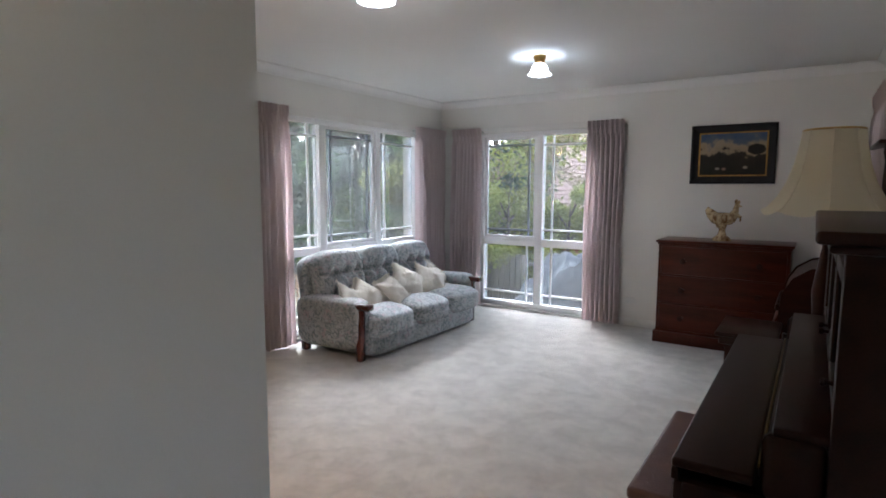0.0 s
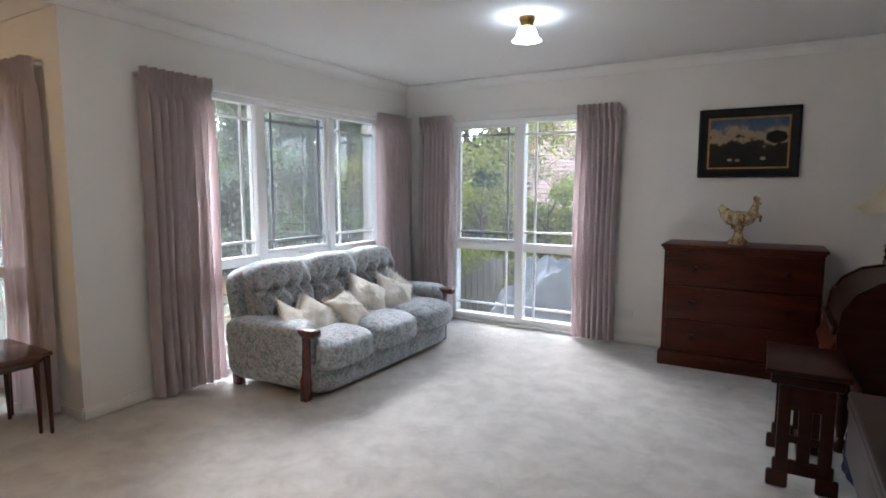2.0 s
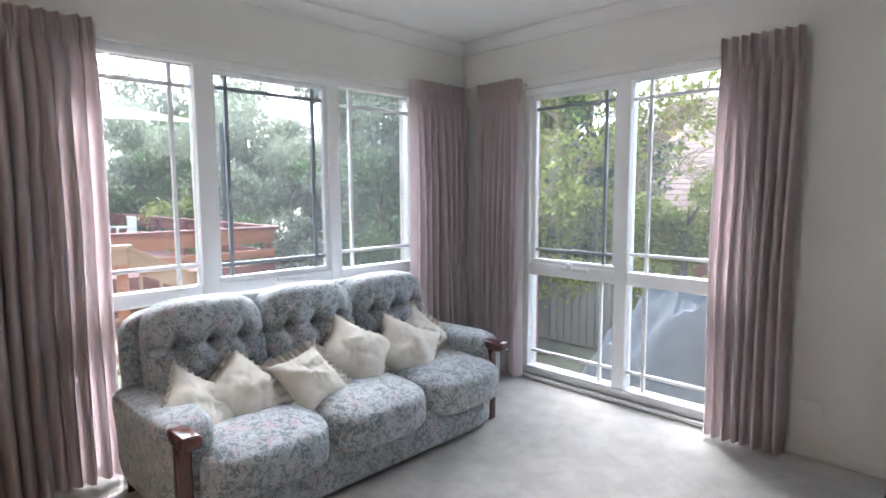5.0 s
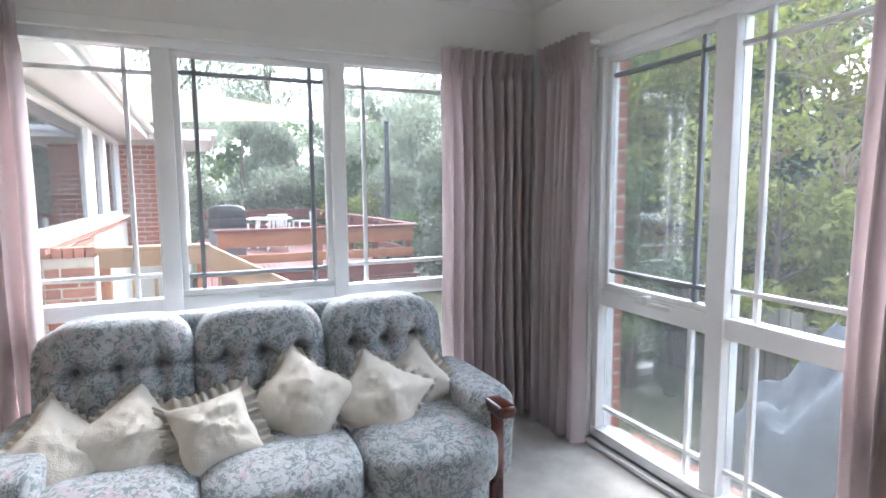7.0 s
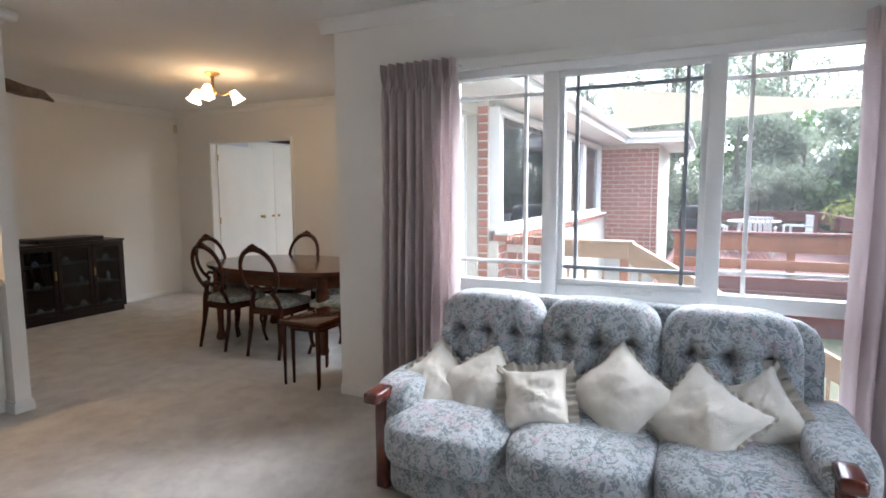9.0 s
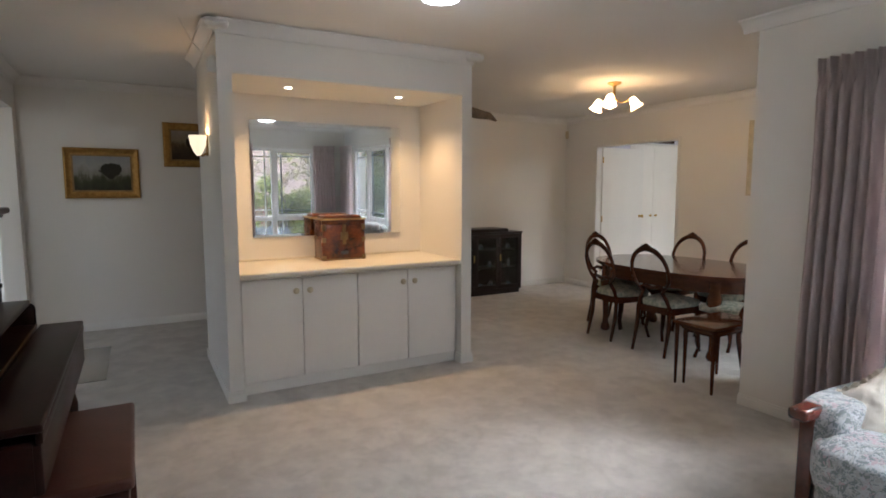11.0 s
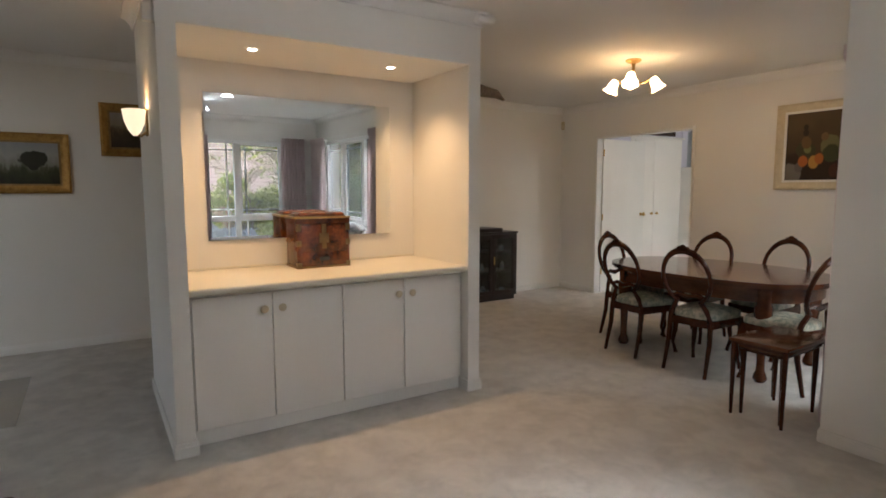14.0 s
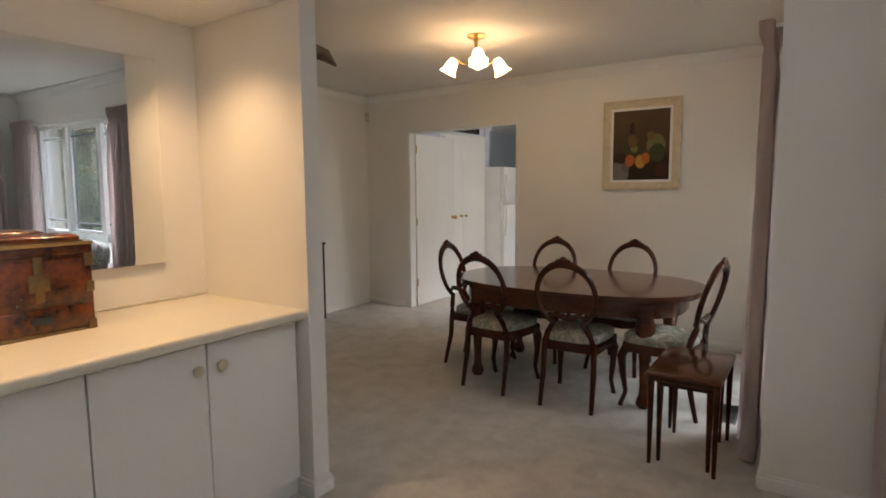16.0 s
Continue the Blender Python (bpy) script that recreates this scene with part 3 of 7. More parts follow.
part("bevelled_edge", bm, MIRROR, mir, smooth=0)
boxpart("backing", (-0.66, 0.66, -0.010, -0.004, 0.005, 0.96), BLACKPLASTIC, mir, 0.001)

for x in (-1.66, -2.58):
    dl = thing("downlight", pose(x, 0.53, 2.265), "small lit downlight set in the niche's ceiling", "downlight", "niche downlights")
    bm = bmesh.new()
    lathe(bm, [(0.040, 0.0), (0.040, -0.004), (0.030, -0.006), (0.028, 0.0)], n=24)
    part("rim", bm, TRIM, dl)
    bm = bmesh.new()
    lathe(bm, [(0.027, -0.005), (0.020, -0.009), (0.001, -0.010)], n=20)
    part("lens", bm, glow("downlight_lens", (1.0, 0.86, 0.66), 2.5), dl, "glowing lens")

bx = thing("writing_box", pose(-2.125, 0.275, 0.902), "burl wood box with brass corners and a small drawer", "box")
boxpart("body", (-0.185, 0.185, -0.12, 0.12, 0.012, 0.30), BOXWOOD, bx, 0.004)
boxpart("plinth", (-0.19, 0.19, -0.124, 0.124, 0.0, 0.014), OLDBRASS, bx, 0.003)
boxpart("drawer", (-0.175, 0.175, 0.12, 0.127, 0.02, 0.105), BOXWOOD, bx, 0.003)
boxpart("front_panel", (-0.175, 0.175, 0.12, 0.125, 0.115, 0.285), BOXWOOD, bx, 0.003)
bm = bmesh.new()
box(bm, -0.19, 0.19, -0.125, 0.125, 0.30, 0.345, 0.006)
box(bm, -0.165, 0.165, -0.10, 0.10, 0.345, 0.375, 0.022, 3)
part("lid", bm, BOXWOOD, bx)
boxpart("lid_trim", (-0.194, 0.194, -0.129, 0.129, 0.335, 0.347), BRASS, bx, 0.004)
bm = bmesh.new()
box(bm, -0.168, 0.168, -0.103, 0.103, 0.347, 0.353, 0.002)
part("lid_band", bm, OLDBRASS, bx, "tarnished brass band")
for sx in (-1, 1):
    for z0, z1 in ((0.0, 0.04), (0.15, 0.19), (0.25, 0.30)):
        boxpart("corner_mount", (sx * 0.187 - 0.03 if sx > 0 else -0.187, 0.187 if sx > 0 else -0.157, 0.095, 0.129, z0, z1), OLDBRASS, bx, 0.002)
boxpart("lock_plate", (-0.016, 0.016, 0.125, 0.13, 0.13, 0.30), OLDBRASS, bx, 0.003)
boxpart("lock_plate", (-0.034, 0.034, 0.125, 0.129, 0.17, 0.235), OLDBRASS, bx, 0.003)
boxpart("drawer_plate", (-0.035, 0.035, 0.127, 0.131, 0.05, 0.075), BLACKPLASTIC, bx, 0.003)
bm = bmesh.new()
tube(bm, [(0.187, -0.05, 0.2), (0.21, -0.04, 0.18), (0.21, 0.04, 0.18), (0.187, 0.05, 0.2)], 0.005)
part("handle", bm, OLDBRASS, bx)

sc = thing("wall_sconce", pose(NX1, 0.22, 1.75), "glass uplight wall lamp glowing on the niche block", "wall lamp")
boxpart("backplate", (0.0, 0.015, -0.03, 0.03, 0.0, 0.16), OLDBRASS, sc, 0.005)
bm = bmesh.new()
lathe(bm, [(0.012, 0.0), (0.035, 0.03), (0.055, 0.08), (0.066, 0.15), (0.062, 0.15), (0.05, 0.08), (0.03, 0.034)], 0.07, 0, 0.0, 20, (1, 1.3))
part("shade", bm, glow("sconce_shade", (1.0, 0.80, 0.52), 0.14), sc, "frosted cream glass shade")
bm = bmesh.new()
tube(bm, [(0.0, 0, 0.03), (0.04, 0, 0.0), (0.07, 0, 0.005)], 0.008)
part("arm", bm, OLDBRASS, sc)

hn = thing("animal_horn", pose(NX0, 0.50, 2.13), "brown curved animal horn mounted on the niche block", "horn")
bm = bmesh.new()
tube(bm, [(0.0, 0, 0.055), (-0.1, 0, 0.07), (-0.2, 0, 0.07), (-0.29, 0, 0.05), (-0.42, 0, 0.04), (-0.50, 0, 0.0)], [0.05, 0.05, 0.048, 0.044, 0.034, 0.008], 14)
part("horn", bm, surf("horn_skin", (0.20, 0.14, 0.09), (0.09, 0.06, 0.04), 20, 0.45, 0.4, 60), hn)
bm = bmesh.new()
lathe(bm, [(0.075, 0), (0.075, 0.012), (0.055, 0.02)], n=20)
bm.transform(pose(0.0, 0, 0.055, 0, -90, 0))
part("mount", bm, MAHOG, hn)

sp = thing("motion_sensor", pose(-1.087, 0.80, 2.26), "small white sensor with thin wires on the corner", "sensor")
boxpart("body", (-0.045, 0.03, 0.0, 0.05, 0.0, 0.09), WHITEPLASTIC, sp, 0.012)
boxpart("bracket", (-0.03, 0.012, -0.05, 0.012, 0.06, 0.12), WHITEPLASTIC, sp, 0.01)
bm = bmesh.new()
tube(bm, [(0.02, 0.02, 0.08), (0.12, 0.02, 0.2), (0.2, 0.02, 0.36)], 0.002, 5)
tube(bm, [(-0.03, 0.02, 0.09), (-0.035, 0.02, 0.3)], 0.002, 5)
part("wire", bm, WHITEPLASTIC, sp)


# ---- ceiling lamps ----
def bell_lamp(x, y):
    root = thing("ceiling_lamp", pose(x, y, H), "small flush lamp with a fluted glass bell, switched on", "ceiling lamp", "living room lamps")
    bm = bmesh.new()
    lathe(bm, [(0.055, 0.0), (0.055, -0.02), (0.045, -0.035), (0.04, -0.06), (0.034, -0.07)], n=24)
    part("canopy", bm, BRASS, root)
    bm = bmesh.new()
    n, prof = 36, [(0.036, -0.066), (0.050, -0.072), (0.064, -0.095), (0.070, -0.12), (0.082, -0.145), (0.098, -0.155)]
    rings = []
    for k, (r, z) in enumerate(prof):
        rings.append([bm.verts.new(((r * (1 + 0.035 * math.cos(12 * 2 * math.pi * i / n) * k / 5)) * math.cos(2 * math.pi * i / n), (r * (1 + 0.035 * math.cos(12 * 2 * math.pi * i / n) * k / 5)) * math.sin(2 * math.pi * i / n), z)) for i in range(n)])
    for a, b in zip(rings, rings[1:]):
        for i in range(n):
            bm.faces.new((a[i], a[(i + 1) % n], b[(i + 1) % n], b[i]))
    bmesh.ops.solidify(bm, geom=bm.faces[:], thickness=0.003)
    part("glass_shade", bm, GLASSLAMP, root, "frosted fluted glass bell", 60)
    bm = bmesh.new()
    lathe(bm, [(0.012, -0.07), (0.025, -0.10), (0.034, -0.13), (0.032, -0.155), (0.018, -0.172), (0.001, -0.177)], n=18)
    part("bulb", bm, BULB, root, "lit white bulb", 60)
    return root


GLASSLAMP = glow("frosted_glass", (0.93, 0.97, 1.0), 0.8)
BULB = glow("cool_bulb", (0.93, 0.97, 1.0), 2.4)
WARMGLASS = glow("warm_glass", (1.0, 0.80, 0.50), 0.55)
bell_lamp(-2.05, 4.46)
bell_lamp(-2.0, 2.32)

ch = thing("ceiling_chandelier", pose(-5.03, 0.56, H), "brass three-arm ceiling lamp with tulip glass shades", "ceiling lamp")
bm = bmesh.new()
lathe(bm, [(0.07, 0.0), (0.07, -0.012), (0.05, -0.025), (0.02, -0.035), (0.014, -0.06), (0.014, -0.15), (0.03, -0.17), (0.036, -0.19), (0.02, -0.215), (0.006, -0.23)], n=24)
part("stem", bm, BRASS, ch)
for k in range(3):
    a = math.radians(34 + 120 * k)
    c, s = math.cos(a), math.sin(a)
    bm = bmesh.new()
    tube(bm, [(0.02 * c, 0.02 * s, -0.18), (0.08 * c, 0.08 * s, -0.205), (0.13 * c, 0.13 * s, -0.19), (0.165 * c, 0.165 * s, -0.16), (0.18 * c, 0.18 * s, -0.165)], 0.007)
    arm = part("arm", bm, BRASS, ch)
    bm = bmesh.new()
    n, prof = 24, [(0.02, 0.0), (0.032, -0.012), (0.043, -0.04), (0.048, -0.075), (0.058, -0.105), (0.072, -0.122)]
    rings = [[bm.verts.new((r * (1 + 0.08 * (kk / 5) ** 2 * math.cos(6 * 2 * math.pi * i / n)) * math.cos(2 * math.pi * i / n), r * (1 + 0.08 * (kk / 5) ** 2 * math.cos(6 * 2 * math.pi * i / n)) * math.sin(2 * math.pi * i / n), z)) for i in range(n)] for kk, (r, z) in enumerate(prof)]
    for p, q in zip(rings, rings[1:]):
        for i in range(n):
            bm.faces.new((p[i], p[(i + 1) % n], q[(i + 1) % n], q[i]))
    bmesh.ops.solidify(bm, geom=bm.faces[:], thickness=0.003)
    bm.transform(Matrix.Translation((0.185 * c, 0.185 * s, -0.15)) @ Matrix.Rotation(a, 4, "Z") @ Matrix.Rotation(radians(-32), 4, "Y"))
    part("tulip_shade", bm, WARMGLASS, arm, "glowing frosted tulip shade", 60)


# ---- sofa ----
def floral():
    m = surf("floral_fabric", (0.36, 0.375, 0.385), (0.45, 0.46, 0.46), 14, 0.9, 0.35, 320, sheen=0.25)
    nt = m.node_tree
    b = nt.nodes["Principled BSDF"]
    base = b.inputs["Base Color"].links[0].from_socket
    tc = nt.nodes["Texture Coordinate"]
    warp = nt.nodes.new("ShaderNodeTexNoise")
    warp.inputs["Scale"].default_value, warp.inputs["Detail"].default_value = 30, 2
    nt.links.new(tc.outputs["Object"], warp.inputs["Vector"])
    offs = nt.nodes.new("ShaderNodeVectorMath")
    offs.operation = "MULTIPLY_ADD"
    offs.inputs[1].default_value = (0.03, 0.03, 0.03)
    nt.links.new(warp.outputs["Color"], offs.inputs[0])
    nt.links.new(tc.outputs["Object"], offs.inputs[2])
    last = base
    for scale, lo, hi, col, shift in ((12, 0.54, 0.62, (0.50, 0.52, 0.54), 0.0), (13, 0.56, 0.63, (0.19, 0.22, 0.235), 3.1), (11, 0.57, 0.63, (0.47, 0.37, 0.40), 7.7), (26, 0.55, 0.60, (0.22, 0.255, 0.25), 12.3),
                                      (44, 0.57, 0.62, (0.49, 0.51, 0.53), 20.1)):
        mp = nt.nodes.new("ShaderNodeMapping")
        mp.inputs["Location"].default_value = (shift, shift * 0.7, shift * 1.3)
        nt.links.new(offs.outputs[0], mp.inputs[0])
        n = nt.nodes.new("ShaderNodeTexNoise")
        n.inputs["Scale"].default_value, n.inputs["Detail"].default_value, n.inputs["Distortion"].default_value = scale * 1.15, 2.0, 0.8
        nt.links.new(mp.outputs[0], n.inputs["Vector"])
        r = nt.nodes.new("ShaderNodeValToRGB")
        r.color_ramp.elements[0].position, r.color_ramp.elements[1].position = lo, hi
        nt.links.new(n.outputs[0], r.inputs[0])
        mx = nt.nodes.new("ShaderNodeMix")
        mx.data_type = "RGBA"
        nt.links.new(r.outputs[0], mx.inputs[0])
        nt.links.new(last, mx.inputs[6])
        mx.inputs[7].default_value = (*col, 1)
        last = mx.outputs[2]
    for scale, twist, half, col, shift in ((11, 2.2, 0.016, (0.19, 0.23, 0.245), 31.0), (14, 1.6, 0.013, (0.48, 0.51, 0.54), 43.0)):
        mp = nt.nodes.new("ShaderNodeMapping")
        mp.inputs["Location"].default_value = (shift, shift * 0.6, shift * 1.1)
        nt.links.new(tc.outputs["Object"], mp.inputs[0])
        n = nt.nodes.new("ShaderNodeTexNoise")
        n.inputs["Scale"].default_value, n.inputs["Detail"].default_value, n.inputs["Distortion"].default_value = scale, 2.0, twist
        nt.links.new(mp.outputs[0], n.inputs["Vector"])
        r = nt.nodes.new("ShaderNodeValToRGB")
        els = r.color_ramp.elements
        els[0].position, els[1].position = 0.5 - 2 * half, 0.5 + 2 * half
        els[0].color = els[1].color = (0, 0, 0, 1)
        for p in (0.5 - half, 0.5 + half):
            els.new(p).color = (1, 1, 1, 1)
        nt.links.new(n.outputs[0], r.inputs[0])
        mx = nt.nodes.new("ShaderNodeMix")
        mx.data_type = "RGBA"
        nt.links.new(r.outputs[0], mx.inputs[0])
        nt.links.new(last, mx.inputs[6])
        mx.inputs[7].default_value = (*col, 1)
        last = mx.outputs[2]
    nt.links.new(last, b.inputs["Base Color"])
    return m


FLORAL = floral()
# local axes: x towards the front, y along the seat, z up; 0 at the wall side and the south end
sofa = thing("sofa", pose(-4.07, 3.47, 0), "three-seat blue-grey floral sofa with wooden arm fronts", "sofa")
L = 2.10
bm = bmesh.new()
puff(bm, 0.50, L / 2 - 0.04, 0.145, 0.84, 1.77, 0.25, 11, 14)
part("base", bm, FLORAL, sofa, smooth=70)
third = 0.602
for i in range(3):
    y = 0.115 + third * (i + 0.5)
    bm = bmesh.new()

    def seatskin(u, v, w, co, y=y):
        co = co.copy()
        if w > 0:
            co.z += 0.022 * (1 - u * u) * (1 - v * v) - 0.012 * math.exp(-((u - 0.1) / 0.12) ** 2) * (1 - v * v)
        if u > 0.2:
            co.z -= 0.02 * (u - 0.2) ** 2
            co.x += 0.025 * (1 - v * v) * u
        if co.x < 0.845:
            co.y = min(max(co.y, 0.185), L - 0.225)
        return co
    puff(bm, 0.60, y, 0.305, 0.74, third + 0.012, 0.225, 5.0, 18, seatskin)
    part("seat_cushion", bm, FLORAL, sofa, smooth=80)
    bm = bmesh.new()
    pins = [(-0.55, 0.28), (0.0, 0.28), (0.55, 0.28), (-0.55, -0.35), (0.0, -0.35), (0.55, -0.35)]

    def backskin(u, v, w, co, y=y):
        co = co.copy()
        if u > 0:
            sink = 0.0
            for py, pz in pins:
                d2 = ((v - py) * 0.9) ** 2 + ((w - pz) * 0.85) ** 2
                sink += 0.075 * math.exp(-d2 / 0.018)
            sink += 0.026 * math.exp(-((w - 0.28) ** 2) / 0.005)
            for py in (-0.55, 0.0, 0.55):
                sink += 0.018 * math.exp(-((v - py) ** 2) / 0.008) * (1 if -0.75 < w < 0.62 else 0.3)
            co.x += 0.035 * (1 - v * v) * (1 - w * w) - sink
            co.x += 0.03 * max(0, w) ** 2 * (1 - v * v)
        co.x -= 0.19 * (co.z - 0.4)
        return co
    puff(bm, 0.27, 0.135 + 0.578 * (i + 0.5), 0.615, 0.24, 0.588, 0.58, 4.0, 44, backskin)
    part("back_cushion", bm, FLORAL, sofa, "button-tufted back cushion", smooth=80)
bm = bmesh.new()


def shellskin(u, v, w, co):
    co = co.copy()
    co.x -= 0.19 * (co.z - 0.4)
    return co


puff(bm, 0.13, L / 2 - 0.03, 0.53, 0.13, L - 0.20, 0.68, 7, 12, shellskin)
part("back_frame", bm, FLORAL, sofa, smooth=70)
for side in (0, 1):
    y0 = 0.02 if side == 0 else L - 0.255
    yc = y0 + 0.10
    bm = bmesh.new()

    def armskin(u, v, w, co):
        co = co.copy()
        if w > 0:
            co.y += (co.y - yc) * 0.25 * w
        co.z += 0.035 * (u * 0.6)
        if w > 0.2:
            co.z -= 0.03 * (u + 1) * 0.3
        return co
    puff(bm, 0.44, yc, 0.305, 0.80, 0.20, 0.47, 5, 14, armskin)
    part("arm", bm, FLORAL, sofa, smooth=80)
    fy0, fy1 = (0.045, 0.112) if side == 0 else (L - 0.202, L - 0.135)
    bm = bmesh.new()
    box(bm, 0.785, 0.845, fy0, fy1, 0.0, 0.46, 0.012, 3)
    post = part("arm_post", bm, ARMWOOD, sofa, "dark red wooden arm front")
    bm = bmesh.new()
    box(bm, 0.755, 0.935, fy0 - 0.008, fy1 + 0.012, 0.455, 0.512, 0.018, 3)
    part("arm_cap", bm, ARMWOOD, post)
    boxpart("leg", (0.10, 0.17, fy0, fy1, 0.0, 0.42), ARMWOOD, sofa, 0.008)


def pillow(m, size, ruffle, seed, label, fold=0.0):
    """A soft square cushion, its face along local z; ruffle: the frill's width."""
    rnd = random.Random(seed)
    root = thing("throw_pillow", m, label, "cushion", "cushions on the sofa")
    n, s = 34, size / 2
    a, b, c = rnd.uniform(0, 6), rnd.uniform(0, 6), rnd.uniform(0.6, 1.2)
    bm = bmesh.new()
    sheets = []
    for sign in (1, -1):
        rows = []
        for i in range(n + 1):
            row = []
            for j in range(n + 1):
                u, v = -1 + 2 * i / n, -1 + 2 * j / n
                edge = (1 - abs(u) ** 2.4) * (1 - abs(v) ** 2.4)
                t = 0.098 * (size / 0.38) * max(edge, 0) ** 0.62
                pull = 0.09 * u * u * v * v - 0.035 * (1 - abs(u * v))
                x, y = s * u * (1 + pull + 0.05 * noise.noise((v * 2, seed, 1))), s * v * (1 + pull + 0.05 * noise.noise((u * 2, seed, 5)))
                wob = edge * (0.008 * math.sin(4.5 * u + a) * math.sin(4 * v + b) + 0.026 * noise.noise((2.0 * u + seed, 2.0 * v, c)) + 0.012 * (0.35 - abs(noise.noise((2.6 * u + 1.3 * seed, 2.6 * v + seed, c)))) + 0.010 * (0.3 - abs(noise.noise((6 * u + 3 * v, 2 * v + seed, c)))) + 0.006 * noise.noise((8 * u, 8 * v + seed, c)))
                sag = fold * (u * u * 0.5 + v * 0.2)
                row.append((x, y, sign * (t + 0.002) + wob + sag))
            rows.append(row)
        sheets.append(rows)
    seen = {}

    def vert(k, i, j):
        rim = i in (0, n) or j in (0, n)
        key = (0 if rim else k, i, j)
        if key not in seen:
            x, y, z = sheets[k][i][j]
            if rim:
                z = (sheets[0][i][j][2] + sheets[1][i][j][2]) / 2
            seen[key] = bm.verts.new((x, y, z))
        return seen[key]
    for k in (0, 1):
        for i in range(n):
            for j in range(n):
                q = [vert(k, i, j), vert(k, i + 1, j), vert(k, i + 1, j + 1), vert(k, i, j + 1)]
                bm.faces.new(q if k == 0 else q[::-1])
    part("cover", bm, PILLOW, root, smooth=85)
    if ruffle:
        rim = [(-1 + 2 * i / n, -1) for i in range(n)] + [(1, -1 + 2 * i / n) for i in range(n)] + [(1 - 2 * i / n, 1) for i in range(n)] + [(-1, 1 - 2 * i / n) for i in range(n)]
        bm = bmesh.new()
        rows = [[], [], []]
        total = len(rim) * 3
        for q in range(total):
            f = q / 3
            i0, fr = int(f) % len(rim), f - int(f)
            u = rim[i0][0] * (1 - fr) + rim[(i0 + 1) % len(rim)][0] * fr
            v = rim[i0][1] * (1 - fr) + rim[(i0 + 1) % len(rim)][1] * fr
            pull = 0.09 * u * u * v * v - 0.035 * (1 - abs(u * v))
            x, y = s * u * (1 + pull + 0.05 * noise.noise((v * 2, seed, 1))), s * v * (1 + pull + 0.05 * noise.noise((u * 2, seed, 5)))
            d = Vector((u, v, 0)).normalized() if abs(abs(u) - abs(v)) < 0.2 else (Vector((math.copysign(1, u), 0, 0)) if abs(u) > abs(v) else Vector((0, math.copysign(1, v), 0)))
            z0 = fold * (u * u * 0.5 + v * 0.2)
            for k in range(3):
                w = ruffle * k / 2
                rip = 0.012 * (k / 2) * math.sin(q * 0.5 + 0.9 * math.sin(q * 0.13 + seed))
                rows[k].append(bm.verts.new((x * 0.985 + d.x * w, y * 0.985 + d.y * w, z0 + rip)))
        for k in range(2):
            for q in range(total):
                bm.faces.new((rows[k][q], rows[k][(q + 1) % total], rows[k + 1][(q + 1) % total], rows[k + 1][q]))
        bmesh.ops.solidify(bm, geom=bm.faces[:], thickness=0.002)
        part("frill", bm, PILLOW, root, "gathered cream frill", smooth=85)
    return root


# world places on the seat: face turned to +x, leaning back, spun in its own plane
def lean(x, y, z, back, spin, yaw=0.0):
    return Matrix.Translation((x, y, z)) @ Matrix.Rotation(radians(yaw), 4, "Z") @ Matrix.Rotation(radians(90 - back), 4, "Y") @ Matrix.Rotation(radians(spin), 4, "Z")


CREAM = "cream textured cotton cushion leaning on the sofa"
pillow(lean(-3.51, 3.725, 0.455, 45, 38, 30), 0.325, 0.022, 1, CREAM, 0.05)
pillow(lean(-3.53, 3.95, 0.455, 48, 30, 12), 0.35, 0.024, 2, CREAM, 0.05)
pillow(lean(-3.46, 4.25, 0.485, 50, 11, 4), 0.285, 0.050, 3, "cream cotton cushion with a wide gathered frill", 0.02)
pillow(lean(-3.57, 4.61, 0.515, 46, 51, -4), 0.355, 0.018, 4, CREAM, 0.05)
pillow(lean(-3.52, 4.955, 0.485, 47, 57, -8), 0.345, 0.018, 5, CREAM, 0.05)
pillow(lean(-3.64, 5.15, 0.495, 40, 38, -18), 0.31, 0.045, 6, "cream cotton cushion with a frill behind another", 0.03)


# ---- chest of drawers and what stands round it ----
chest = thing("chest_of_drawers", pose(-0.76, 5.955, 0), "red-brown wooden chest with three long drawers", "chest of drawers")
boxpart("plinth", (-0.57, 0.57, -0.275, 0.24, 0.0, 0.11), CHESTWOOD, chest, 0.006)
boxpart("body", (-0.55, 0.55, -0.245, 0.24, 0.11, 0.965), CHESTWOOD, chest, 0.004)
bm = bmesh.new()
box(bm, -0.575, 0.575, -0.275, 0.245, 0.985, 1.01, 0.009, 3)
box(bm, -0.56, 0.56, -0.26, 0.242, 0.965, 0.985, 0.006)
part("top", bm, CHESTWOOD, chest)
for z0, z1 in ((0.135, 0.385), (0.40, 0.665), (0.68, 0.95)):
    d = boxpart("drawer", (-0.525, 0.525, -0.256, -0.20, z0, z1), CHESTWOOD, chest, 0.006)
    for x in (-0.32, 0.32):
        bm = bmesh.new()
        lathe(bm, [(0.014, 0), (0.012, 0.014), (0.026, 0.026), (0.027, 0.036), (0.015, 0.046)], n=16)
        bm.transform(pose(x, -0.256, (z0 + z1) / 2, 90))
        part("knob", bm, MAHOG, d, "turned dark wooden knob", 50)

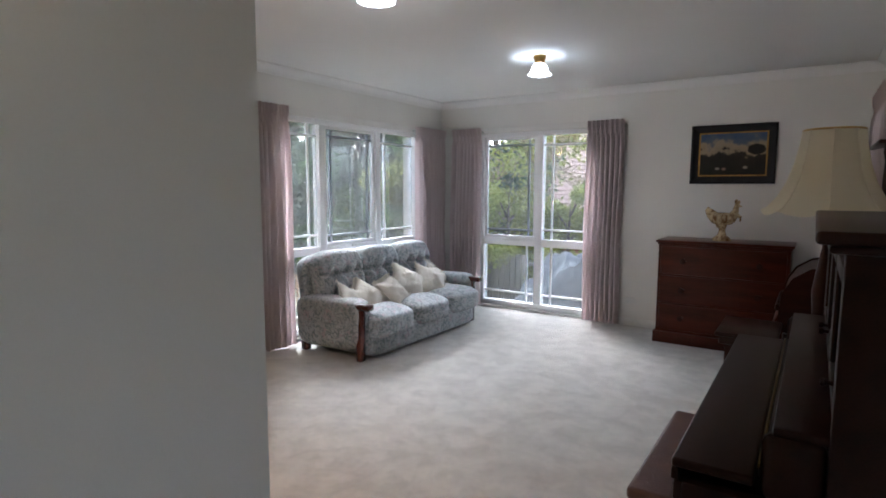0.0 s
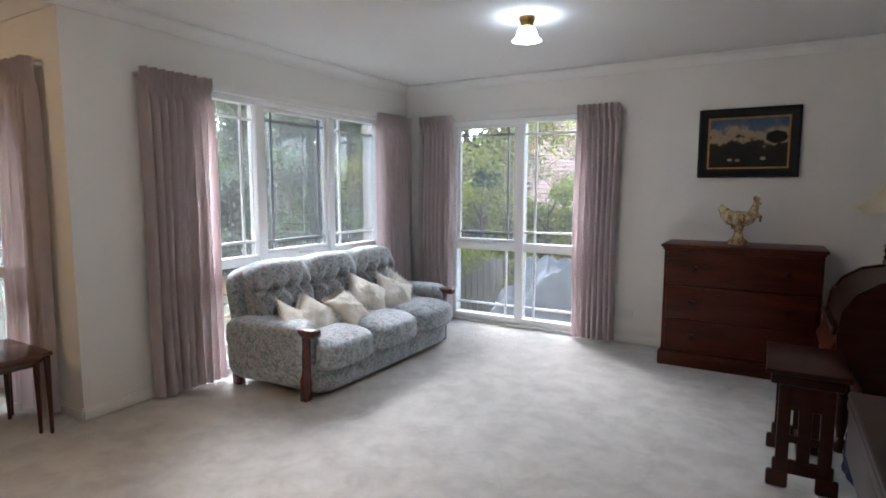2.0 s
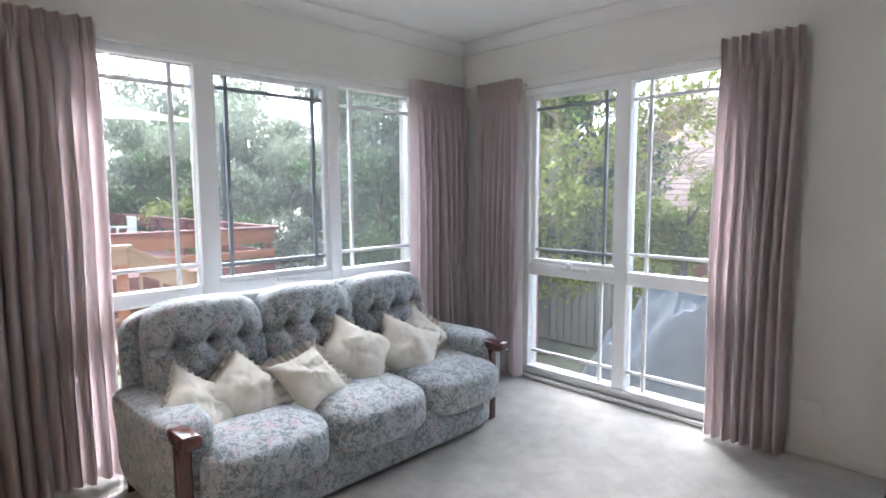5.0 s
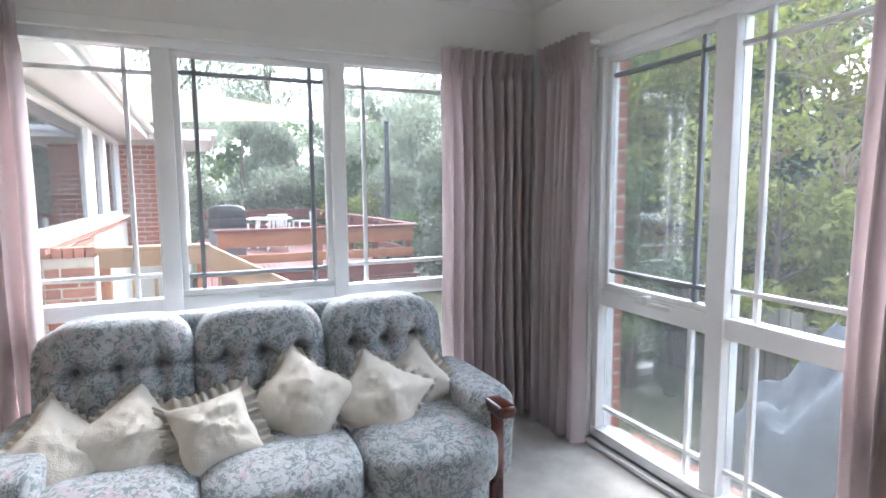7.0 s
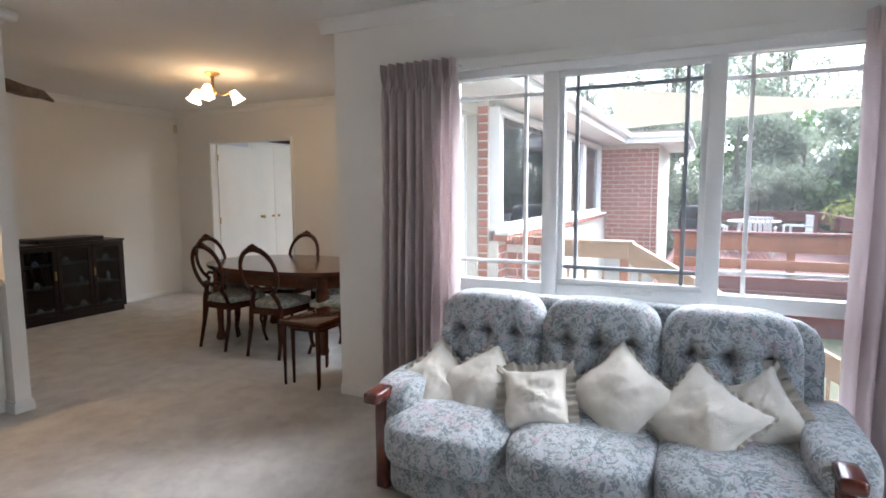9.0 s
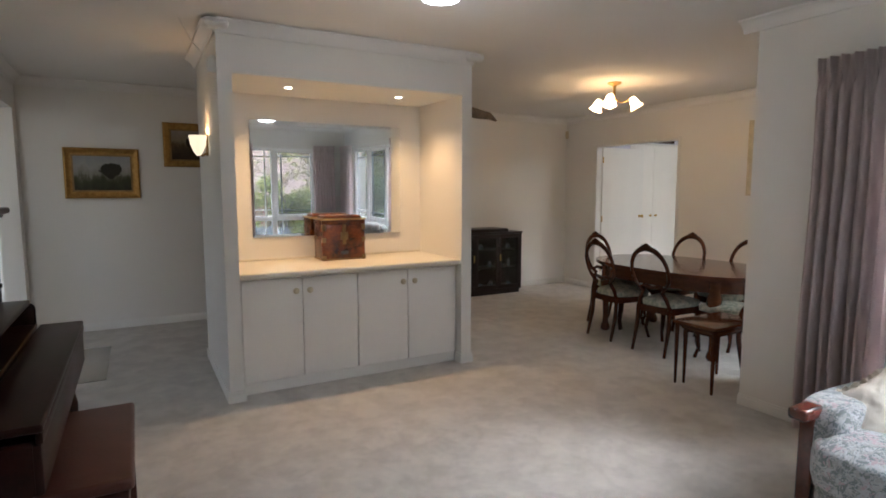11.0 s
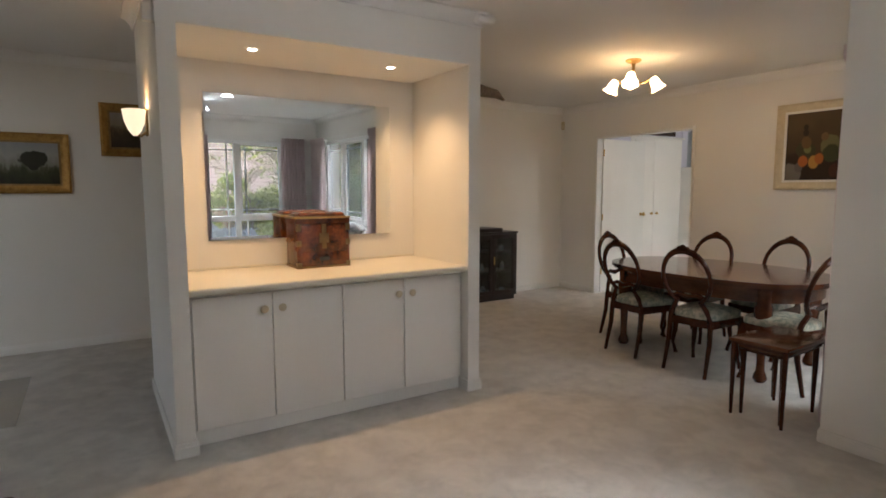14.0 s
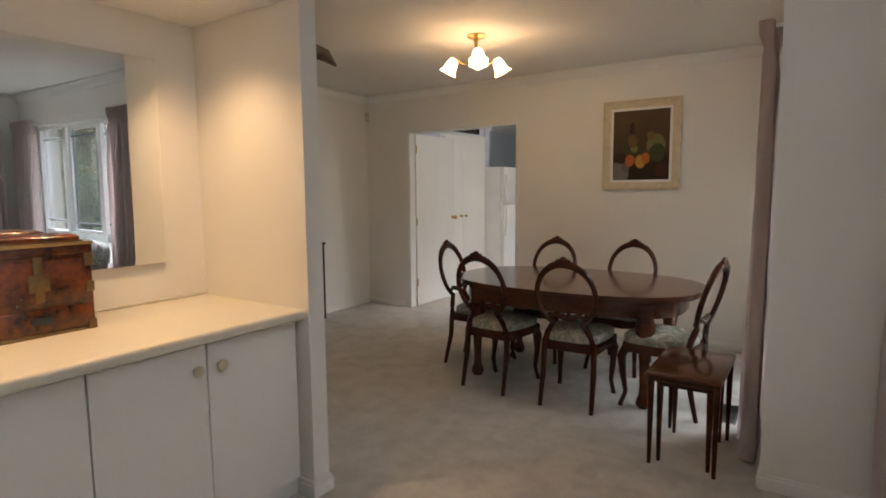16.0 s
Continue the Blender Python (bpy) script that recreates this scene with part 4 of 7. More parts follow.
CERAMIC = surf("glazed_ceramic", (0.60, 0.47, 0.27), (0.19, 0.10, 0.035), 20, 0.25, 0.25, 60, coat=0.4, spread=(0.42, 0.6))
bm = bmesh.new()
lathe(bm, [(0.10, 0.0), (0.105, 0.012), (0.085, 0.03), (0.05, 0.05), (0.036, 0.09), (0.045, 0.12), (0.06, 0.14)], 0, 0, 0, 20, (1.0, 0.7))
puff(bm, 0.0, 0, 0.185, 0.26, 0.13, 0.11, 2.4, 12)
tube(bm, [(-0.08, 0, 0.19), (-0.14, 0, 0.23), (-0.17, 0, 0.265), (-0.16, 0, 0.285)], [0.055, 0.045, 0.03, 0.01], 10)
tube(bm, [(0.09, 0, 0.19), (0.13, 0, 0.235), (0.14, 0, 0.285), (0.145, 0, 0.30)], [0.055, 0.042, 0.03, 0.026], 10)
puff(bm, 0.145, 0, 0.30, 0.05, 0.04, 0.05, 2.2, 6)
tube(bm, [(0.16, 0, 0.30), (0.195, 0, 0.29)], [0.014, 0.003], 6)
for k in range(4):
    puff(bm, 0.125 + 0.014 * k, 0, 0.33 + 0.008 * math.sin(2.0 * k), 0.02, 0.012, 0.03, 2.2, 4)
tube(bm, [(0.15, 0, 0.22), (0.19, 0.0, 0.20), (0.185, 0, 0.165)], [0.02, 0.016, 0.008], 8)
for k in range(5):
    puff(bm, -0.02 + 0.03 * math.cos(k * 1.3), 0.03 * math.sin(k * 1.3), 0.10 + 0.012 * k, 0.05, 0.05, 0.035, 2.2, 5)
ob = new("rooster_figurine", mesh_of("rooster_figurine", bm, CERAMIC, 60))
ob.matrix_world = pose(-0.79, 5.93, 1.01) @ Matrix.Diagonal((0.80, 0.9, 1.13, 1))
tagged(ob, "glazed ceramic rooster on a footed base, on the chest", "figurine")


# ---- pictures ----
def canvas(name, stops, scale, stretch, seed=0.0, lumps=()):
    """An old painting: bands of colour from bottom to top, broken up by noise, with a few round or square lumps (x, z, r, colour)."""
    m = bpy.data.materials.new(name)
    m.use_nodes = True
    nt = m.node_tree
    b = nt.nodes["Principled BSDF"]
    tc = nt.nodes.new("ShaderNodeTexCoord")
    sep = nt.nodes.new("ShaderNodeSeparateXYZ")
    nt.links.new(tc.outputs["Generated"], sep.inputs[0])
    mp = nt.nodes.new("ShaderNodeMapping")
    mp.inputs["Scale"].default_value, mp.inputs["Location"].default_value = stretch, (seed, seed, seed)
    nt.links.new(tc.outputs["Generated"], mp.inputs[0])
    n = nt.nodes.new("ShaderNodeTexNoise")
    n.inputs["Scale"].default_value, n.inputs["Detail"].default_value = scale, 6
    nt.links.new(mp.outputs[0], n.inputs["Vector"])
    ma = nt.nodes.new("ShaderNodeMath")
    ma.operation, ma.inputs[1].default_value = "MULTIPLY_ADD", 0.7
    nt.links.new(n.outputs[0], ma.inputs[0])
    sub = nt.nodes.new("ShaderNodeMath")
    sub.operation, sub.inputs[1].default_value = "SUBTRACT", 0.35
    nt.links.new(sep.outputs[2], sub.inputs[0])
    nt.links.new(sub.outputs[0], ma.inputs[2])
    r = nt.nodes.new("ShaderNodeValToRGB")
    els = r.color_ramp.elements
    while len(els) < len(stops):
        els.new(0.5)
    for e, (p, c) in zip(els, stops):
        e.position, e.color = p, (*c, 1)
    nt.links.new(ma.outputs[0], r.inputs[0])
    last = r.outputs[0]
    for x, z, rad, col in lumps:
        v = nt.nodes.new("ShaderNodeVectorMath")
        v.operation = "DISTANCE"
        flat = nt.nodes.new("ShaderNodeCombineXYZ")
        nt.links.new(sep.outputs[0], flat.inputs[0])
        nt.links.new(sep.outputs[2], flat.inputs[1])
        nt.links.new(flat.outputs[0], v.inputs[0])
        v.inputs[1].default_value = (x, z, 0)
        wob = nt.nodes.new("ShaderNodeMath")
        wob.operation, wob.inputs[1].default_value = "MULTIPLY_ADD", -0.22 * min(1.0, rad * 6)
        nt.links.new(n.outputs[0], wob.inputs[0])
        nt.links.new(v.outputs["Value"], wob.inputs[2])
        edge = nt.nodes.new("ShaderNodeMapRange")
        edge.inputs[1].default_value, edge.inputs[2].default_value = rad - 0.11 * min(1.0, rad * 6), rad - 0.11 * min(1.0, rad * 6) + 0.02
        edge.inputs[3].default_value, edge.inputs[4].default_value = 1, 0
        nt.links.new(wob.outputs[0], edge.inputs[0])
        mx = nt.nodes.new("ShaderNodeMix")
        mx.data_type = "RGBA"
        nt.links.new(edge.outputs[0], mx.inputs[0])
        nt.links.new(last, mx.inputs[6])
        mx.inputs[7].default_value = (*col, 1)
        last = mx.outputs[2]
    nt.links.new(last, b.inputs["Base Color"])
    b.inputs["Roughness"].default_value = 0.55
    b.inputs["Specular IOR Level"].default_value = 0.25
    return m


def picture(m, w, h, fw, frame_mat, art, label, slip=None, slipw=0.012):
    """A framed picture on a wall: local x along it, z up, y out of the wall."""
    root = thing("framed_picture", m, label, "picture")
    bm = bmesh.new()
    prof = [(0.0, 0.0), (0.0, 0.030), (0.25, 0.036), (0.55, 0.026), (0.8, 0.018), (1.0, 0.016), (1.0, 0.0)]
    loops = []
    for f, d in prof:
        a, b = w / 2 - f * fw, h / 2 - f * fw
        loops.append([bm.verts.new((sx * a, d, h / 2 + sz * b)) for sx, sz in ((-1, -1), (1, -1), (1, 1), (-1, 1))])
    for p, q in zip(loops, loops[1:]):
        for i in range(4):
            bm.faces.new((p[i], p[(i + 1) % 4], q[(i + 1) % 4], q[i]))
    part("frame", bm, frame_mat, root, smooth=20)
    inset = fw
    if slip:
        bm = bmesh.new()
        for x0, x1, z0, z1 in ((-w / 2 + fw - 0.002, w / 2 - fw + 0.002, fw - 0.002, fw + slipw), (-w / 2 + fw - 0.002, w / 2 - fw + 0.002, h - fw - slipw, h - fw + 0.002),
                               (-w / 2 + fw - 0.002, -w / 2 + fw + slipw, fw + slipw, h - fw - slipw), (w / 2 - fw - slipw, w / 2 - fw + 0.002, fw + slipw, h - fw - slipw)):
            box(bm, x0, x1, 0.004, 0.019, z0, z1)
        part("slip", bm, slip, root)
        inset += slipw
    boxpart("canvas", (-w / 2 + inset - 0.004, w / 2 - inset + 0.004, 0.003, 0.012, inset - 0.004, h - inset + 0.004), art, root, 0)
    return root


ART_A = canvas("landscape_painting_dark", [(0.0, (0.010, 0.009, 0.008)), (0.42, (0.020, 0.018, 0.013)), (0.52, (0.030, 0.026, 0.020)), (0.58, (0.30, 0.23, 0.14)), (0.72, (0.34, 0.27, 0.18)), (0.85, (0.10, 0.13, 0.17)), (1.0, (0.06, 0.10, 0.18))], 3.2, (2.0, 1, 1.6), 2.0,
               [(0.14, 0.62, 0.11, (0.012, 0.011, 0.01)), (0.30, 0.18, 0.022, (0.30, 0.25, 0.2)), (0.62, 0.15, 0.022, (0.22, 0.14, 0.1)), (0.72, 0.16, 0.02, (0.28, 0.24, 0.2))])
ART_B = canvas("landscape_painting_tree", [(0.0, (0.03, 0.03, 0.02)), (0.30, (0.05, 0.055, 0.03)), (0.40, (0.10, 0.10, 0.07)), (0.47, (0.22, 0.22, 0.19)), (0.7, (0.32, 0.32, 0.30)), (1.0, (0.25, 0.27, 0.28))], 3.0, (3.0, 1, 0.8), 5.0,
               [(0.36, 0.60, 0.19, (0.03, 0.03, 0.02)), (0.36, 0.40, 0.05, (0.025, 0.025, 0.018))])
ART_C = canvas("landscape_painting_brown", [(0.0, (0.03, 0.022, 0.014)), (0.4, (0.07, 0.05, 0.03)), (0.5, (0.12, 0.09, 0.05)), (0.65, (0.26, 0.22, 0.16)), (1.0, (0.3, 0.28, 0.24))], 3.5, (2, 1, 1), 9.0, [(0.3, 0.6, 0.32, (0.035, 0.026, 0.015))])
ART_D = canvas("still_life_painting", [(0.0, (0.022, 0.012, 0.008)), (0.30, (0.03, 0.016, 0.009)), (0.45, (0.06, 0.036, 0.018)), (1.0, (0.10, 0.062, 0.028))], 3.0, (1, 1, 1), 4.0,
               [(0.90, 0.10, 0.18, (0.17, 0.15, 0.13)), (0.76, 0.20, 0.07, (0.13, 0.11, 0.10)), (0.66, 0.44, 0.15, (0.05, 0.045, 0.02)), (0.62, 0.46, 0.05, (0.16, 0.17, 0.06)), (0.24, 0.50, 0.13, (0.15, 0.14, 0.06)),
                (0.22, 0.37, 0.12, (0.045, 0.05, 0.02)), (0.64, 0.56, 0.08, (0.13, 0.075, 0.03)), (0.655, 0.70, 0.04, (0.03, 0.022, 0.012)), (0.66, 0.78, 0.028, (0.03, 0.022, 0.012)), (0.34, 0.63, 0.05, (0.16, 0.10, 0.045)),
                (0.69, 0.28, 0.08, (0.42, 0.12, 0.025)), (0.51, 0.26, 0.075, (0.46, 0.24, 0.05)), (0.41, 0.31, 0.06, (0.40, 0.13, 0.03)), (0.14, 0.14, 0.10, (0.06, 0.018, 0.012))])
EBONY = surf("ebonised_frame", (0.008, 0.008, 0.010), (0.014, 0.013, 0.015), 12, 0.45, 0.1, 60, spec=0.25)
picture(pose(-0.77, YN - 0.002, 1.555, 0, 0, 180), 0.75, 0.575, 0.075, EBONY, ART_A, "old dark landscape painting in a black frame", GILT, 0.012)
picture(pose(-0.32, YS + 0.002, 1.405, 0, 0, 0), 0.68, 0.52, 0.07, GILT, ART_B, "tree landscape painting in a gilt frame", OLDBRASS, 0.014)
picture(pose(-1.19, YS + 0.002, 1.745, 0, 0, 0), 0.58, 0.48, 0.07, GILT, ART_C, "brown landscape painting in a gilt frame", OLDBRASS, 0.014)
picture(pose(XE - 0.002, 0.98, 1.66, 0, 0, 90), 0.66, 0.46, 0.06, MAHOG, ART_B, "dark framed landscape hanging above the piano", OLDBRASS, 0.012)
picture(pose(-6.658, 1.38, 1.425, 0, 0, -90), 0.70, 0.83, 0.075, CREAMFRAME, ART_D, "fruit still life in a cream and gilt frame", TRIM, 0.02)


# ---- piano, bench, lamp and side pieces along the east wall ----
piano = thing("upright_piano", pose(0.015, 2.235, 0), "dark brown upright piano with its keyboard lid closed", "piano")
PY = 0.745
bm = bmesh.new()
box(bm, 0.02, 0.33, -PY + 0.02, PY - 0.02, 0.03, 1.36, 0.006)
part("case", bm, PIANOWOOD, piano)
for sy in (-1, 1):
    y0, y1 = sorted((sy * (PY - 0.045), sy * PY))
    boxpart("side_panel", (-0.02, 0.335, y0, y1, 0.0, 1.36), PIANOWOOD, piano, 0.006)
    bm = bmesh.new()
    box(bm, -0.32, -0.02, y0, y1, 0.60, 0.76, 0.012)
    box(bm, -0.15, -0.02, y0, y1, 0.76, 0.93, 0.03, 3)
    part("key_cheek", bm, PIANOWOOD, piano)
    bm = bmesh.new()
    yl = sy * (PY - 0.05)
    lathe(bm, [(0.045, 0.0), (0.045, 0.06), (0.028, 0.09), (0.036, 0.14), (0.042, 0.40), (0.03, 0.46), (0.045, 0.50), (0.045, 0.60)], -0.26, yl, 0, 16)
    part("front_leg", bm, PIANOWOOD, piano)
bm = bmesh.new()
box(bm, -0.075, 0.345, -PY - 0.02, PY + 0.02, 1.375, 1.405, 0.010, 3)
box(bm, -0.05, 0.338, -PY - 0.008, PY + 0.008, 1.355, 1.375, 0.008)
part("top_lid", bm, PIANOWOOD, piano)
bm = bmesh.new()
box(bm, -0.34, -0.02, -PY + 0.005, PY - 0.005, 0.60, 0.755, 0.010)
part("key_bed", bm, PIANOWOOD, piano)
bm = bmesh.new()
box(bm, -0.345, -0.16, -PY + 0.002, PY - 0.002, 0.79, 0.815, 0.008, 3)
box(bm, -0.345, -0.325, -PY + 0.002, PY - 0.002, 0.757, 0.79, 0.006)
part("fall_board", bm, PIANOWOOD, piano)
bm = bmesh.new()
box(bm, -0.155, 0.02, -PY + 0.046, PY - 0.046, 0.80, 0.826, 0.006)
part("fall_board_back", bm, PIANOWOOD, piano)
bm = bmesh.new()
box(bm, -0.157, -0.150, -PY + 0.05, PY - 0.05, 0.818, 0.832, 0.002)
part("hinge", bm, OLDBRASS, piano, "long brass piano hinge")
boxpart("music_shelf", (-0.13, 0.02, -PY + 0.01, PY - 0.01, 0.92, 0.945), PIANOWOOD, piano, 0.008)
boxpart("name_rail", (-0.01, 0.02, -PY + 0.046, PY - 0.046, 0.826, 0.92), PIANOWOOD, piano, 0.003)
for y0, y1 in ((-0.68, -0.24), (-0.22, 0.22), (0.24, 0.68)):
    bm = bmesh.new()
    box(bm, -0.004, 0.02, y0, y1, 0.965, 1.31, 0.004)
    panel = part("upper_panel", bm, PIANOWOOD, piano)
    bm = bmesh.new()
    for a0, a1, b0, b1 in ((y0, y1, 1.27, 1.312), (y0, y1, 0.963, 1.0), (y0, y0 + 0.045, 1.0, 1.27), (y1 - 0.045, y1, 1.0, 1.27)):
        box(bm, -0.018, -0.003, a0, a1, b0, b1, 0.006)
    part("panel_moulding", bm, PIANOWOOD, panel)
for y in (-0.05, 0.05, -0.63):
    bm = bmesh.new()
    lathe(bm, [(0.006, 0), (0.005, 0.012), (0.011, 0.018), (0.009, 0.026)], n=10)
    bm.transform(pose(-0.018, y, 1.04, 0, -90, 0))
    part("knob", bm, MAHOG, piano)
boxpart("lower_panel", (0.0, 0.02, -PY + 0.046, PY - 0.046, 0.10, 0.60), PIANOWOOD, piano, 0.004)
boxpart("plinth", (-0.03, 0.33, -PY, PY, 0.0, 0.09), PIANOWOOD, piano, 0.006)
for y in (-0.06, 0.06):
    boxpart("pedal", (-0.09, 0.0, y - 0.025, y + 0.025, 0.05, 0.065), BRASS, piano, 0.006, "brass pedal")

bench = thing("piano_bench", pose(-0.355, 2.31, 0), "dark wooden piano stool with a padded brown top", "bench")
LEATHER = surf("brown_leather", (0.10, 0.035, 0.022), (0.06, 0.02, 0.014), 8, 0.35, 0.25, 120)
bm = bmesh.new()
box(bm, -0.19, 0.19, -0.41, 0.41, 0.432, 0.478, 0.016, 4)
part("padded_top", bm, LEATHER, bench, "brown leather padded top", 60)
boxpart("seat_box", (-0.17, 0.17, -0.39, 0.39, 0.34, 0.432), MAHOG_H, bench, 0.006)
for sx in (-1, 1):
    for sy in (-1, 1):
        bm = bmesh.new()
        vs = box(bm, sx * 0.155 - 0.022, sx * 0.155 + 0.022, sy * 0.37 - 0.022, sy * 0.37 + 0.022, 0, 0.34)
        for v in vs:
            if v.co.z < 0.1:
                v.co.x = sx * 0.165 + (v.co.x - sx * 0.155) * 0.6
                v.co.y = sy * 0.375 + (v.co.y - sy * 0.37) * 0.6
        part("leg", bm, MAHOG, bench)

# occasional table with slotted plank legs
side = thing("occasional_table", pose(-0.375, 4.16, 0), "small dark wooden table with slotted plank legs", "side table")
bm = bmesh.new()
box(bm, -0.175, 0.175, -0.255, 0.30, 0.565, 0.59, 0.009, 3)
box(bm, -0.15, 0.15, -0.235, 0.28, 0.515, 0.565, 0.004)
part("tabletop", bm, MAHOG_H, side)


def slotted(x0, x1, foot):
    bm = bmesh.new()
    w = x1 - x0
    box(bm, x0, x0 + w * 0.24, -0.013, 0.013, 0.10, 0.515, 0.004)
    box(bm, x1 - w * 0.24, x1, -0.013, 0.013, 0.10, 0.515, 0.004)
    box(bm, x0 + w * 0.38, x0 + w * 0.62, -0.013, 0.013, 0.10, 0.515, 0.004)
    box(bm, x0, x1, -0.0125, 0.0125, 0.40, 0.515, 0.004)
    box(bm, x0, x1, -0.0125, 0.0125, 0.235, 0.27, 0.004)
    box(bm, x0 - 0.012, x1 + 0.012, -0.0125, 0.0125, 0.075, 0.15, 0.012)
    for a, b in ((x0 - foot, x0 + w * 0.26), (x1 - w * 0.26, x1 + foot)):
        box(bm, a, b, -0.015, 0.015, 0.0, 0.085, 0.012)
    return bm


for y in (-0.235, 0.235):
    bm = slotted(-0.115, 0.115, 0.035)
    bm.transform(Matrix.Translation((0, y, 0)))
    part("plank_leg", bm, MAHOG, side)
boxpart("stretcher", (-0.02, 0.02, -0.222, 0.222, 0.10, 0.135), MAHOG, side, 0.004)
bag = thing("cloth_bag", pose(-0.10, 4.16, 0), "dark blue cloth bag on the carpet beside the table", "bag")
BLUECLOTH = surf("navy_cloth", (0.020, 0.030, 0.085), (0.012, 0.018, 0.05), 9, 0.8, 0.4, 90)
bm = bmesh.new()
puff(bm, 0, 0, 0.13, 0.17, 0.30, 0.26, 3.2, 12, lambda u, v, w, co: co + Vector((0, 0, 1)) * 0.02 * noise.noise((u * 2, v * 2, w)) * (w + 1) + Vector((0.03 * w * noise.noise((v * 2, w * 2, 3)), 0, 0)))
part("body", bm, BLUECLOTH, bag, smooth=70)
bm = bmesh.new()
tube(bm, [(0, -0.08, 0.24), (0.01, -0.07, 0.31), (0.02, 0.0, 0.335), (0.01, 0.07, 0.31), (0, 0.08, 0.24)], 0.008, 8)
part("strap", bm, BLUECLOTH, bag)

lampthing = thing("table_lamp", pose(-0.01, 3.42, 0), "tall lamp with a cream scalloped fabric shade, unlit", "lamp")
bm = bmesh.new()
lathe(bm, [(0.15, 0.0), (0.15, 0.02), (0.11, 0.04), (0.035, 0.07), (0.025, 0.12), (0.032, 0.5), (0.030, 0.6), (0.022, 0.68), (0.035, 0.85), (0.045, 0.98), (0.03, 1.1), (0.02, 1.17), (0.014, 1.2), (0.010, 1.34), (0.010, 1.78)], n=24)
part("stem", bm, MAHOG, lampthing)
bm = bmesh.new()
n, prof = 96, [(0.128, 1.785), (0.138, 1.71), (0.156, 1.62), (0.184, 1.53), (0.222, 1.455), (0.262, 1.405), (0.292, 1.388)]
rings = []
for k, (r, z) in enumerate(prof):
    ring = []
    for i in range(n):
        a = 2 * math.pi * i / n
        lobe = abs(math.sin(4 * a))
        rr = r * (1 - 0.035 * lobe)
        zz = z - (0.022 * lobe if k == 6 else 0.008 * lobe if k == 5 else 0)
        ring.append(bm.verts.new((rr * math.cos(a), rr * math.sin(a), zz)))
    rings.append(ring)
for p, q in zip(rings, rings[1:]):
    for i in range(n):
        bm.faces.new((p[i], p[(i + 1) % n], q[(i + 1) % n], q[i]))
bmesh.ops.solidify(bm, geom=bm.faces[:], thickness=0.003)
part("shade", bm, SHADE, lampthing, "cream bell-shaped fabric shade", 50)
bm = bmesh.new()
tube(bm, [(0.127 * math.cos(2 * math.pi * i / 32), 0.127 * math.sin(2 * math.pi * i / 32), 1.787) for i in range(32)], 0.005, 6, True)
part("gold_trim", bm, BRASS, lampthing)
bm = bmesh.new()
for i in range(8):
    a = 2 * math.pi * i / 8
    tube(bm, [((r + 0.001) * math.cos(a), (r + 0.001) * math.sin(a), z) for r, z in prof], 0.003, 5)
part("seam", bm, SHADE, lampthing)

# roll-front bureau beside the chest
bur = thing("writing_bureau", pose(0.02, 4.82, 0), "dark carved bureau with a rolled front and gallery", "bureau")
bm = bmesh.new()
side_outline = [(0.25, 0.0), (0.25, 0.98), (0.05, 1.0), (-0.08, 0.97), (-0.18, 0.90), (-0.235, 0.80), (-0.25, 0.68), (-0.25, 0.56), (-0.17, 0.50), (-0.12, 0.40), (-0.12, 0.06), (-0.18, 0.04), (-0.18, 0.0)]
for sy in (-1, 1):
    bm = bmesh.new()
    prism(bm, side_outline, -0.015, 0.015, 0.004)
    bm.transform(Matrix(((1, 0, 0, 0), (0, 0, 1, sy * 0.36), (0, 1, 0, 0), (0, 0, 0, 1))))
    part("side_panel", bm, MAHOG, bur)
bm = bmesh.new()
arc = [(0.05, 0.985), (-0.08, 0.955), (-0.17, 0.89), (-0.222, 0.80), (-0.235, 0.70)]
rows = [[bm.verts.new((x, y, z)) for y in (-0.345, 0.345)] for x, z in arc]
for a, b in zip(rows, rows[1:]):
    bm.faces.new((a[0], a[1], b[1], b[0]))
bmesh.ops.solidify(bm, geom=bm.faces[:], thickness=0.015)
part("roll_lid", bm, surf("worn_lid_wood", (0.12, 0.052, 0.032), (0.06, 0.024, 0.015), 5, 0.3, 0.1, 40, stretch=(1, 6, 1), coat=0.2), bur, "polished mid-brown rolled lid")
bm = bmesh.new()
box(bm, -0.02, 0.02, -0.345, 0.345, -0.09, 0.09, 0.006)
bm.transform(pose(-0.245, 0, 0.60, 0, 22, 0))
part("front_rail", bm, CHESTWOOD, bur, "red-brown sloping front rail")
bm = bmesh.new()
for k in range(9):
    puff(bm, -0.262, -0.30 + 0.075 * k, 0.68, 0.03, 0.06, 0.05, 2.2, 5)
part("carving", bm, MAHOG, bur, "carved leaf band")
boxpart("body", (-0.115, 0.245, -0.344, 0.344, 0.05, 0.50), MAHOG, bur, 0.004)
boxpart("back_panel", (0.23, 0.252, -0.344, 0.344, 0.5, 0.99), MAHOG, bur, 0.003)
for y in (-0.29, 0.29):
    bm = bmesh.new()
    lathe(bm, [(0.035, 0.0), (0.035, 0.05), (0.018, 0.08), (0.03, 0.16), (0.03, 0.36), (0.016, 0.42), (0.03, 0.46), (0.03, 0.5)], -0.19, y, 0, 14)
    part("column", bm, MAHOG, bur)
bm = bmesh.new()
box(bm, 0.02, 0.05, -0.34, 0.34, 1.0, 1.025, 0.004)
box(bm, 0.02, 0.05, -0.34, 0.34, 1.10, 1.12, 0.004)
for k in range(10):
    y = -0.31 + 0.069 * k
    lathe(bm, [(0.010, 0), (0.018, 0.02), (0.008, 0.04), (0.018, 0.06), (0.010, 0.08)], 0.035, y, 1.022, 8)
